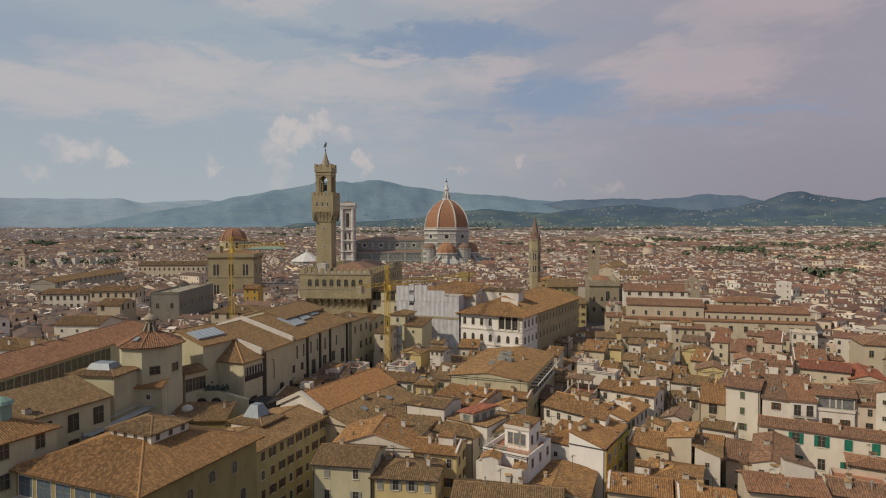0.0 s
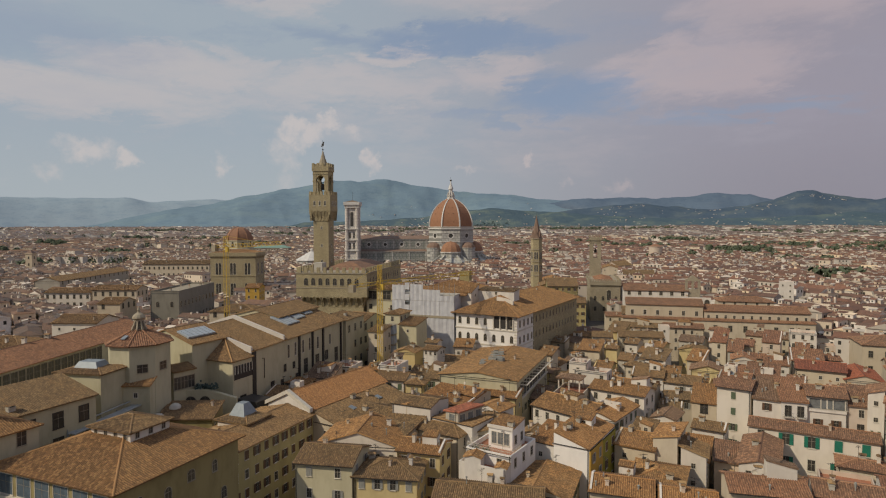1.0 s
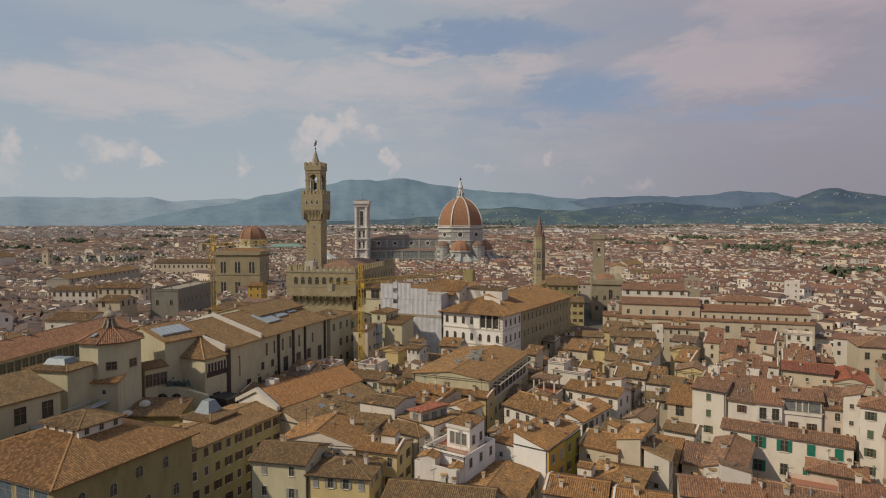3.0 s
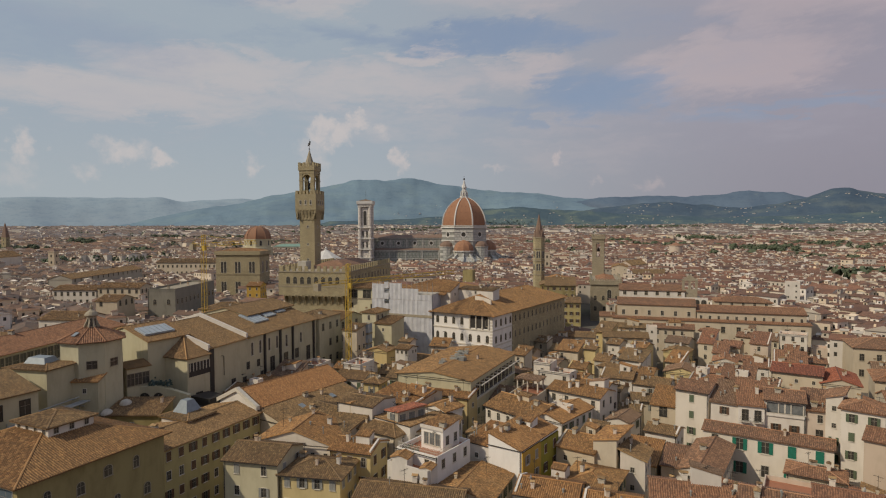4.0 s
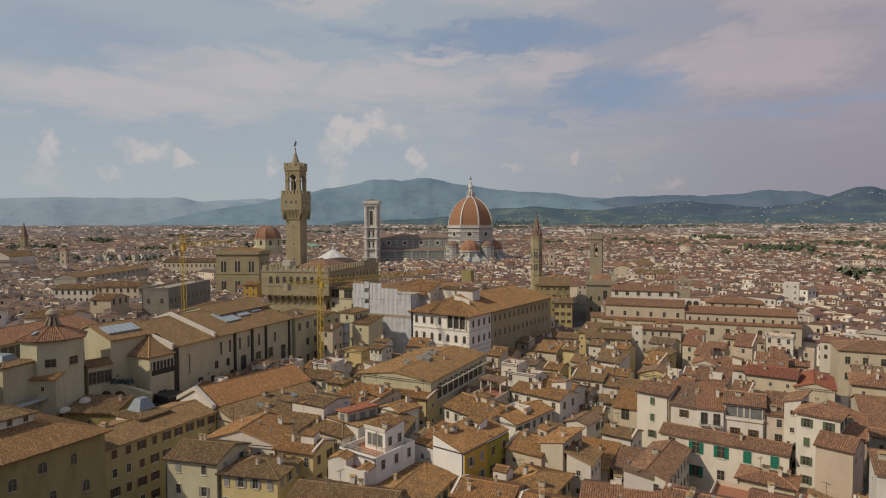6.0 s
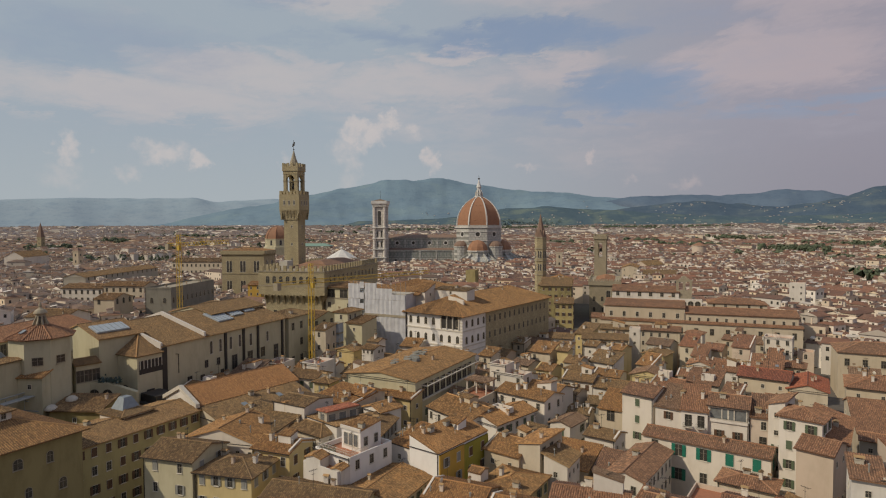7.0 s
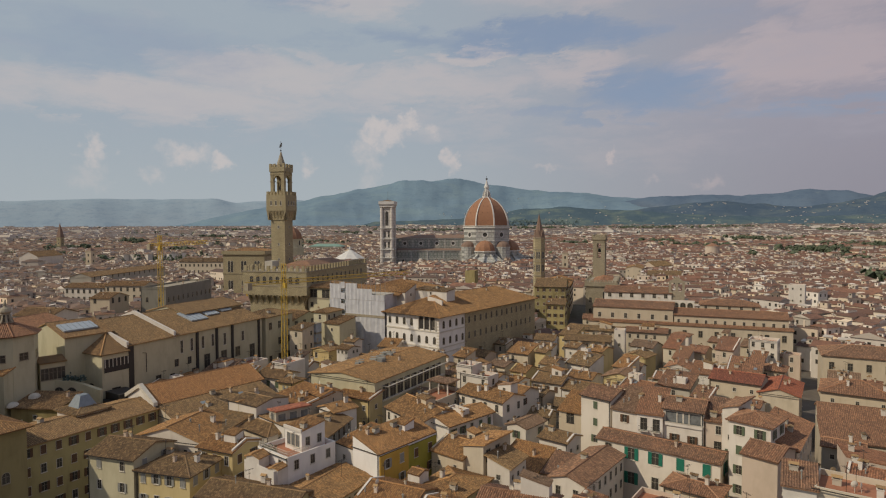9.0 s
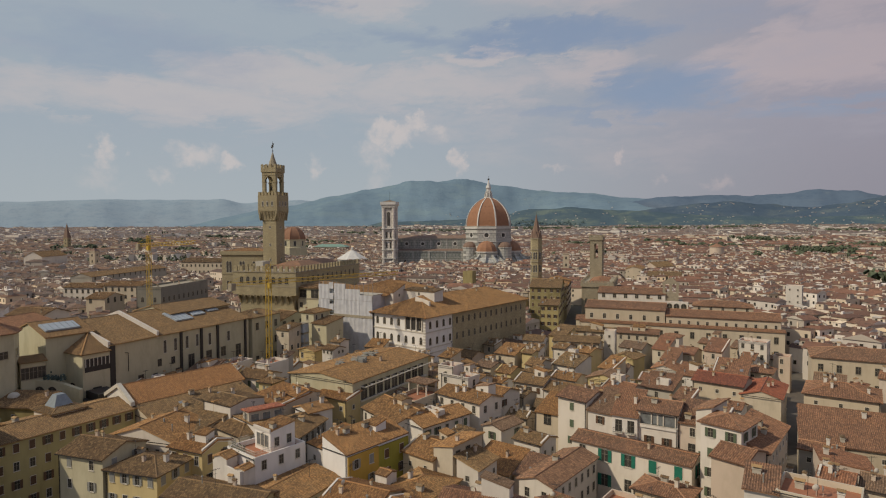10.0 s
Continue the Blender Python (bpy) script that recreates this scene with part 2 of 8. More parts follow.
def masonry(name, light, dark, cw, ch, mortar=0.03):
    """Squared stone in courses, each block with its own shade."""
    m, k, b = surface(name, 0.9)
    co = k.t.nodes.new("ShaderNodeTexCoord").outputs["Object"]
    sp = k.t.nodes.new("ShaderNodeSeparateXYZ")
    k.put(sp.inputs[0], co)
    cb = k.t.nodes.new("ShaderNodeCombineXYZ")
    k.put(cb.inputs[0], k.math("ADD", sp.outputs[0], sp.outputs[1]))
    k.put(cb.inputs[1], sp.outputs[2])
    br = k.t.nodes.new("ShaderNodeTexBrick")
    k.put(br.inputs["Vector"], cb.outputs[0])
    br.inputs["Color1"].default_value, br.inputs["Color2"].default_value = rgb(*light), rgb(*dark)
    br.inputs["Mortar"].default_value = rgb(dark[0] * 0.5, dark[1] * 0.5, dark[2] * 0.5)
    br.inputs["Scale"].default_value, br.inputs["Mortar Size"].default_value = 1.0, mortar
    br.inputs["Brick Width"].default_value, br.inputs["Row Height"].default_value = cw, ch
    p = place(k)
    st = k.ramp(k.noise(k.scaled(p, 0.2, 0.2, 0.1), 1.0, 5.0, 0.6), 0.4, 0.7, 0.0, 0.45)
    k.put(b.inputs["Base Color"], k.mix(st, br.outputs[0], rgb(dark[0] * 0.7, dark[1] * 0.68, dark[2] * 0.62)))
    bumped(k, b, k.math("SUBTRACT", k.noise(p, 4.0, 3.0), br.outputs["Fac"]), 0.4, 0.06)
    return m


WALLS = {
    "cream": stucco("cream_plaster", (0.59, 0.515, 0.39), 0.4),
    "white": stucco("white_plaster", (0.71, 0.665, 0.59), 0.34, 0.25),
    "bright": stucco("bright_white_plaster", (0.80, 0.77, 0.715), 0.25, 0.1),
    "yellow": stucco("yellow_plaster", (0.62, 0.50, 0.25)),
    "lime": stucco("yellow_green_plaster", (0.36, 0.33, 0.05), 0.45),
    "ochre": stucco("ochre_plaster", (0.56, 0.36, 0.07), 0.4),
    "pink": stucco("pinkish_plaster", (0.61, 0.51, 0.41), 0.4),
    "grey": stucco("grey_plaster", (0.48, 0.45, 0.38), 0.4),
    "stone": stucco("dark_grey_stone", (0.25, 0.235, 0.19), 0.5),
    # yellow plaster with shade mixed into its base colour
    "olive": stucco("shade_dimmed_yellow_plaster", (0.44, 0.37, 0.17), 0.4),
    # heavily stained, and its base colour darkened as painted shade
    "dim": stucco("shade_darkened_worn_plaster", (0.34, 0.285, 0.13), 0.8),
    "palace": stucco("palace_plaster", (0.55, 0.51, 0.35), 0.4, 0.15),
}
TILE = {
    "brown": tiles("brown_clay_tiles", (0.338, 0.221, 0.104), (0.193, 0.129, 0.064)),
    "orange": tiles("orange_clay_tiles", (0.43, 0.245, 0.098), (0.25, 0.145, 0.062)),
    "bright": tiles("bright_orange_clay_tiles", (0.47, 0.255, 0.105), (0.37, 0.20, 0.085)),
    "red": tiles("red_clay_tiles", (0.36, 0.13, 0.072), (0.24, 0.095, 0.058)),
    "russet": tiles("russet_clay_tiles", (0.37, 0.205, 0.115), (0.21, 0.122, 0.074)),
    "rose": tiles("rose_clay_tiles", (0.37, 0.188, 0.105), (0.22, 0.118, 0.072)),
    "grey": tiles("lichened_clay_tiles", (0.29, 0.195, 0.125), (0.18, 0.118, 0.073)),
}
FAR_TILE = tiles("distant_clay_tiles", (0.285, 0.158, 0.105), (0.135, 0.083, 0.062), True, False)
WEST_TILE = tiles("distant_brown_clay_tiles", (0.245, 0.155, 0.102), (0.12, 0.087, 0.068), True, False)
FAR_WALL = stucco("distant_plaster", (0.84, 0.785, 0.71), 0.35, 1.0, True)
# outskirts colours are greyed and paled in place of haze
OUT_TILE = tiles("haze_greyed_roofing", (0.25, 0.19, 0.155), (0.14, 0.12, 0.11), True, False)
OUT_WALL = stucco("haze_paled_plaster", (0.78, 0.75, 0.70), 0.2, 0.5, True)
GLASS = plain("dark_window_glass", (0.062, 0.058, 0.05), 0.22, 0.0, 0.6)
STONE = plain("grey_sandstone", (0.36, 0.31, 0.22), 0.9, 0.0, 0.4)
PALE = plain("pale_stone", (0.62, 0.57, 0.47), 0.85, 0.0, 0.35)
SASH = plain("weathered_window_wood", (0.27, 0.235, 0.185), 0.8)
GREEN = plain("green_shutter_paint", (0.015, 0.17, 0.11), 0.6)
OLIVE = plain("olive_shutter_paint", (0.10, 0.13, 0.075), 0.65)
BROWN = plain("brown_shutter_paint", (0.12, 0.065, 0.035), 0.65)
GREYP = plain("grey_shutter_paint", (0.30, 0.295, 0.26), 0.65)
DARK = plain("dark_iron", (0.05, 0.045, 0.04), 0.6, 0.3)
METAL = plain("weathered_zinc", (0.25, 0.285, 0.305), 0.5, 0.2)
SKYLIGHT = plain("pale_skylight_glass", (0.42, 0.46, 0.48), 0.3, 0.1, 0.3)
DUCT = plain("pale_grey_duct_metal", (0.38, 0.40, 0.38), 0.55, 0.1)
COPPER = plain("green_copper", (0.22, 0.34, 0.27), 0.7, 0.1)
BLIND = plain("pale_blinds_behind_glass", (0.20, 0.21, 0.205), 0.25, 0.0, 0.7, 0.9)
CRANE = plain("yellow_crane_paint", (0.58, 0.39, 0.05), 0.5)
BLUE_SHEET = plain("pale_blue_scaffold_sheet", (0.42, 0.46, 0.50), 0.8, 0.0, 0.4, 0.6)
SHEET = plain("white_scaffold_sheet", (0.56, 0.56, 0.57), 0.8, 0.0, 0.35, 0.5)
LEAF = plain("green_leaves", (0.12, 0.145, 0.08), 0.8, 0.0, 0.5, 3.0, True)
DARKLEAF = plain("dark_green_leaves", (0.105, 0.15, 0.13), 0.9, 0.0, 0.3, 1.0, True)
# leaf colour lifted towards blue-grey, painted haze for the far woods
HILLWOOD = plain("haze_tinted_leaves", (0.15, 0.205, 0.195), 1.0, 0.0, 0.4, 0.012)
# villa walls dulled in colour where distance haze would dim them
VILLA_WALL = stucco("haze_dimmed_villa_plaster", (0.60, 0.575, 0.555), 0.2, 0.3, True)
FORTE = masonry("ochre_sandstone_blocks", (0.465, 0.39, 0.228), (0.36, 0.302, 0.182), 0.9, 0.42)
MARBLE = masonry("white_and_green_marble", (0.53, 0.515, 0.47), (0.42, 0.42, 0.385), 4.2, 3.1, 0.2)
NAVE_M = masonry("banded_grey_marble", (0.43, 0.42, 0.38), (0.33, 0.335, 0.305), 4.2, 3.1, 0.25)
ROSE_M = masonry("white_and_rose_marble", (0.72, 0.67, 0.60), (0.60, 0.56, 0.50), 2.6, 3.2, 0.12)
GREEN_M = plain("dark_green_marble", (0.20, 0.225, 0.20), 0.6, 0.0, 0.4, 0.5)
WHITE_M = plain("white_marble", (0.66, 0.64, 0.59), 0.7, 0.0, 0.35, 0.3)
SPIRE = plain("red_brown_brick", (0.24, 0.16, 0.115), 0.9, 0.0, 0.4)
DOME_T = tiles("dome_clay_tiles", (0.37, 0.205, 0.12), (0.275, 0.152, 0.09), False, False)
WALLSTONE = masonry("grey_brown_sandstone_blocks", (0.42, 0.358, 0.245), (0.33, 0.284, 0.195), 0.8, 0.4)
TERRACE = plain("terracotta_terrace", (0.40, 0.17, 0.09), 0.85)


def ground_material():
    m, k, b = surface("stone_paving_and_earth", 0.9)
    p = place(k)
    col = k.mix(k.ramp(k.noise(p, 0.012, 5.0), 0.4, 0.65), rgb(0.115, 0.10, 0.085), rgb(0.075, 0.085, 0.05))
    col = k.mix(k.ramp(k.noise(p, 0.3, 4.0), 0.4, 0.7, 0.0, 0.5), col, rgb(0.17, 0.15, 0.125))
    k.put(b.inputs["Base Color"], col)
    bumped(k, b, k.noise(p, 1.5, 3.0), 0.2, 0.05)
    return m


def hill_material(name, wood, field, scale, relief=0.6, patch=0.45):
    """Slopes of woods, groves and open fields, with distance haze mixed into their colours."""
    m, k, b = surface(name, 1.0)
    b.inputs["Specular IOR Level"].default_value = 0.0
    p = k.scaled(place(k), 1.0, 0.8, 2.4)
    f = k.ramp(k.noise(p, scale, 8.0, 0.62), 0.46, 0.66)
    col = k.mix(f, rgb(*wood), rgb(*field))
    col = k.mix(k.ramp(k.noise(p, scale * 3.5, 8.0, 0.7), 0.45, 0.7, 0.0, 0.55), col, rgb(wood[0] * 0.7, wood[1] * 0.76, wood[2] * 0.84))
    col = k.mix(k.ramp(k.noise(p, scale * 16, 4.0, 0.7), 0.5, 0.75, 0.0, 0.5), col, rgb(wood[0] * 0.6, wood[1] * 0.64, wood[2] * 0.72))
    col = k.mix(k.ramp(k.noise(shifted(k, p, 900, 400), scale * 5, 5.0, 0.6), 0.6, 0.74, 0.0, patch), col, rgb(field[0] * 1.35, field[1] * 1.3, field[2] * 1.12))
    k.put(b.inputs["Base Color"], col)
    bumped(k, b, k.noise(p, scale * 12, 4.0), relief, 9.0)
    return m


# ---- mesh tools ----


class Geo:
    """Collects faces of one mesh: corners, material slots and tile coordinates."""

    def __init__(self):
        self.v, self.f, self.m, self.uv = [], [], [], {}

    def face(self, pts, mat=0, uv=None):
        n = len(self.v)
        self.v.extend(tuple(p) for p in pts)
        if uv:
            self.uv[len(self.f)] = uv
        self.f.append(tuple(range(n, n + len(pts))))
        self.m.append(mat)

    def box(self, a, b, mat=0, turn=None):
        (x0, y0, z0), (x1, y1, z1) = a, b
        c = [(x, y, z) for z in (z0, z1) for x, y in ((x0, y0), (x1, y0), (x1, y1), (x0, y1))]
        if turn is not None:
            c = [turn @ Vector(p) for p in c]
        for q in ((0, 3, 2, 1), (4, 5, 6, 7), (0, 1, 5, 4), (1, 2, 6, 5), (2, 3, 7, 6), (3, 0, 4, 7)):
            self.face([c[i] for i in q], mat)

    def bar(self, a, b, r, mat=0, n=4):
        """A straight rod between two points."""
        a, b = Vector(a), Vector(b)
        d = (b - a).normalized()
        s = d.orthogonal().normalized()
        t = d.cross(s)
        self.loft([[p + (s * math.cos(i * math.tau / n) + t * math.sin(i * math.tau / n)) * r for i in range(n)] for p in (a, b)], mat, True)

    def loft(self, rings, mat=0, caps=False):
        for lo, hi in zip(rings, rings[1:]):
            n = len(lo)
            for i in range(n):
                j = (i + 1) % n
                self.face([lo[i], lo[j], hi[j], hi[i]], mat)
        if caps:
            self.face(list(reversed(rings[0])), mat)
            self.face(rings[-1], mat)

    def mesh(self, name, mats):
        me = bpy.data.meshes.new(name)
        me.from_pydata(self.v, [], self.f)
        for m in mats:
            me.materials.append(m)
        me.polygons.foreach_set("material_index", self.m)
        if self.uv:
            lay = me.uv_layers.new(name="UVMap")
            flat = []
            for i, f in enumerate(self.f):
                for c in self.uv.get(i, ((0.0, 0.0),) * len(f)):
                    flat.extend(c)
            lay.data.foreach_set("uv", flat)
        me.update()
        return me


def part(name, g, mats, parent=None, label="", at=None):
    """One mesh object under a thing or a part."""
    me = g if isinstance(g, bpy.types.Mesh) else g.mesh(name, mats if isinstance(mats, (list, tuple)) else [mats])
    ob = new(name, me)
    ob.parent = parent
    if at is not None:
        ob.matrix_basis = at
    return tagged(ob, label)


def thing(name, x, y, yaw, label, category, group="", kind="", z=0.0):
    e = new(name)
    e.empty_display_size = 0.5
    e.matrix_basis = pose(x, y, z, 0, 0, yaw)
    return tagged(e, label, category, group, kind)


def ring(n, r, z, turn=0.0, cx=0.0, cy=0.0):
    return [(cx + r * math.cos(turn + i * math.tau / n), cy + r * math.sin(turn + i * math.tau / n), z) for i in range(n)]


# ---- houses ----
RNG = random.Random(11)
TAKEN = []


def window_mesh(w, h, arch, frame_mat, glass=GLASS):
    """A stone surround with a sill and a pane set back in it; local x along the wall, y out of it to -y."""
    g = Geo()
    e = 0.1
    top = []
    if arch:
        for i in range(9):
            a = math.pi - i * math.pi / 8
            top.append((w / 2 * math.cos(a), h - w / 2 + w / 2 * math.sin(a)))
    else:
        top = [(-w / 2, h), (w / 2, h)]
    inner = [(-w / 2, 0)] + top + [(w / 2, 0)]
    k = 1 + 2 * e / w
    outer = [(-w / 2 * k, -e)] + [(x * k, z + (e if not arch else e * max(0, (z - h + w / 2) / (w / 2)))) for x, z in top] + [(w / 2 * k, -e)]
    n = len(inner)
    for i in range(n):
        j = (i + 1) % n
        a, b, c, d = outer[i], outer[j], inner[j], inner[i]
        g.face([(a[0], -0.07, a[1]), (b[0], -0.07, b[1]), (c[0], -0.07, c[1]), (d[0], -0.07, d[1])][::-1], 0)
        g.face([(a[0], -0.07, a[1]), (b[0], -0.07, b[1]), (b[0], 0.05, b[1]), (a[0], 0.05, a[1])], 0)
        g.face([(d[0], -0.07, d[1]), (c[0], -0.07, c[1]), (c[0], -0.012, c[1]), (d[0], -0.012, d[1])][::-1], 0)
    g.face([(x, -0.012, z) for x, z in inner][::-1], 1)
    g.box((-0.03, -0.03, 0), (0.03, -0.012, h * 0.93), 2)
    g.box((-w / 2, -0.028, h * 0.6), (w / 2, -0.012, h * 0.6 + 0.05), 2)
    g.box((-w / 2 * k - 0.05, -0.16, -e - 0.06), (w / 2 * k + 0.05, 0.03, -e), 0)
    return g.mesh("window", [frame_mat, glass, SASH])


def shutter_mesh(w, h, mat):
    g = Geo()
    g.loft([[(0, 0, 0), (w, 0, 0), (w, 0, h), (0, 0, h)], [(0, -0.06, 0), (w, -0.06, 0), (w, -0.06, h), (0, -0.06, h)], [(0.07, -0.06, 0.07), (w - 0.07, -0.06, 0.07), (w - 0.07, -0.06, h - 0.07), (0.07, -0.06, h - 0.07)], [(0.08, -0.035, 0.08), (w - 0.08, -0.035, 0.08), (w - 0.08, -0.035, h - 0.08), (0.08, -0.035, h - 0.08)]], 0, True)
    return g.mesh("shutter", [mat])


WIN = {"tall": window_mesh(0.95, 1.65, False, PALE), "small": window_mesh(0.75, 0.95, False, PALE), "grand": window_mesh(1.35, 2.3, False, STONE), "arch": window_mesh(1.5, 2.7, True, STONE), "dark": window_mesh(1.6, 2.4, False, DARK)}
WIN_SIZE = {"tall": (0.95, 1.65), "small": (0.75, 0.95), "grand": (1.35, 2.3), "arch": (1.5, 2.7), "dark": (1.6, 2.4)}
WIN["glazed"] = window_mesh(1.6, 2.4, False, PALE, BLIND)
WIN_SIZE["glazed"] = (1.6, 2.4)
SHUT = {n: shutter_mesh(0.5, 1.65, m) for n, m in (("green", GREEN), ("olive", OLIVE), ("brown", BROWN), ("grey", GREYP))}


def chimney_mesh(w, h, wall):
    g = Geo()
    g.box((-w / 2, -w * 0.35, -1.0), (w / 2, w * 0.35, h), 0)
    g.box((-w / 2 - 0.08, -w * 0.35 - 0.08, h), (w / 2 + 0.08, w * 0.35 + 0.08, h + 0.1), 0)
    for s in (-1, 1):
        g.box((s * w * 0.4 - 0.07, -w * 0.3, h + 0.1), (s * w * 0.4 + 0.07, w * 0.3, h + 0.38), 0)
    a, b, z = w / 2 + 0.14, w * 0.35 + 0.14, h + 0.38
    g.face([(-a, -b, z), (a, -b, z), (a, 0, z + 0.28), (-a, 0, z + 0.28)], 1)
    g.face([(a, b, z), (-a, b, z), (-a, 0, z + 0.28), (a, 0, z + 0.28)], 1)
    g.face([(a, -b, z), (a, b, z), (a, 0, z + 0.28)], 1)
    g.face([(-a, b, z), (-a, -b, z), (-a, 0, z + 0.28)], 1)
    return g.mesh("chimney", [wall, TILE["brown"]])


CHIMNEYS = [chimney_mesh(0.6, 0.9, WALLS["pink"]), chimney_mesh(0.85, 1.2, WALLS["white"]), chimney_mesh(0.45, 0.7, WALLS["cream"]), chimney_mesh(1.15, 0.7, WALLS["grey"])]


def antenna_mesh():
    g = Geo()
    g.bar((0, 0, -0.5), (0, 0, 3.4), 0.035)
    g.bar((-0.8, 0, 3.2), (0.8, 0, 3.2), 0.03)
    for i in range(6):
        x = -0.75 + i * 0.3
        g.bar((x, -0.45 + 0.04 * i, 3.2), (x, 0.45 - 0.04 * i, 3.2), 0.018)
    g.bar((-0.4, 0, 2.5), (0.4, 0, 2.5), 0.025)
    return g.mesh("antenna", [DARK])


def dish_mesh():
    g = Geo()
    g.bar((0, 0, -0.4), (0, 0, 0.9), 0.04)
    rings = [[(r * math.cos(i * math.tau / 14), -0.12 - 0.22 * (1 - (r / 0.5) ** 2) * -1, 0.9 + r * math.sin(i * math.tau / 14)) for i in range(14)] for r in (0.02, 0.25, 0.4, 0.5)]
    g.loft(rings)
    g.bar((0, 0, 0.6), (0, -0.5, 0.85), 0.02)
    return g.mesh("satellite_dish", [PALE])


ANTENNA, DISH = antenna_mesh(), dish_mesh()


def vent_mesh(h, r, cap):
    """A thin flue with a small cowl."""
    g = Geo()
    g.loft([ring(8, r, -0.5), ring(8, r, h)], 0, True)
    g.loft([ring(8, r * cap, h + 0.05), ring(8, r * cap, h + 0.18), ring(8, 0.02, h + 0.34)], 0, True)
    g.bar((0, 0, h - 0.1), (0, 0, h + 0.1), r * 0.5)
    return g.mesh("vent_pipe", [GREYP])


VENTS = [vent_mesh(0.8, 0.11, 1.9), vent_mesh(1.3, 0.09, 2.0), vent_mesh(0.6, 0.16, 1.5)]


def slope(g, a, b, s, tops, pitch=0.36, rise=0.1, mat=0):
    """A tiled roof slope: ribs of cover tiles run up from the eave a-b along s; tops gives the slope's length at points along the eave."""
    a, b, s = Vector(a), Vector(b), Vector(s).normalized()
    L = (b - a).length
    u = (b - a) / L
    n = u.cross(s).normalized()

    def top(x):
        for (x0, v0), (x1, v1) in zip(tops, tops[1:]):
            if x <= x1 + 1e-6:
                return v0 + (v1 - v0) * (x - x0) / max(x1 - x0, 1e-6)
        return tops[-1][1]

    count = max(2, round(L / pitch))
    p = L / count
    prof = []
    for i in range(count):
        prof += [(i * p, 0.0), (i * p + 0.3 * p, 0.0), (i * p + 0.48 * p, rise), (i * p + 0.82 * p, rise)]
    prof.append((L, 0.0))
    for (x0, h0), (x1, h1) in zip(prof, prof[1:]):
        v0, v1 = top(x0), top(x1)
        if v0 < 0.02 and v1 < 0.02:
            continue
        A, B = a + u * x0 + n * h0, a + u * x1 + n * h1
        g.face([A, B, B + s * v1, A + s * v0], mat, ((x0 / p, 0), (x1 / p, 0), (x1 / p, v1), (x0 / p, v0)))
    # underside and edges
    d = n * -0.2
    outline = [a, b] + [a + u * x + s * v for x, v in reversed(tops) if v > 0.02]
    low = [q + d for q in outline]
    g.face(low[::-1], mat)
    for i in range(len(outline)):
        j = (i + 1) % len(outline)
        g.face([low[i], low[j], outline[j], outline[i]], mat)


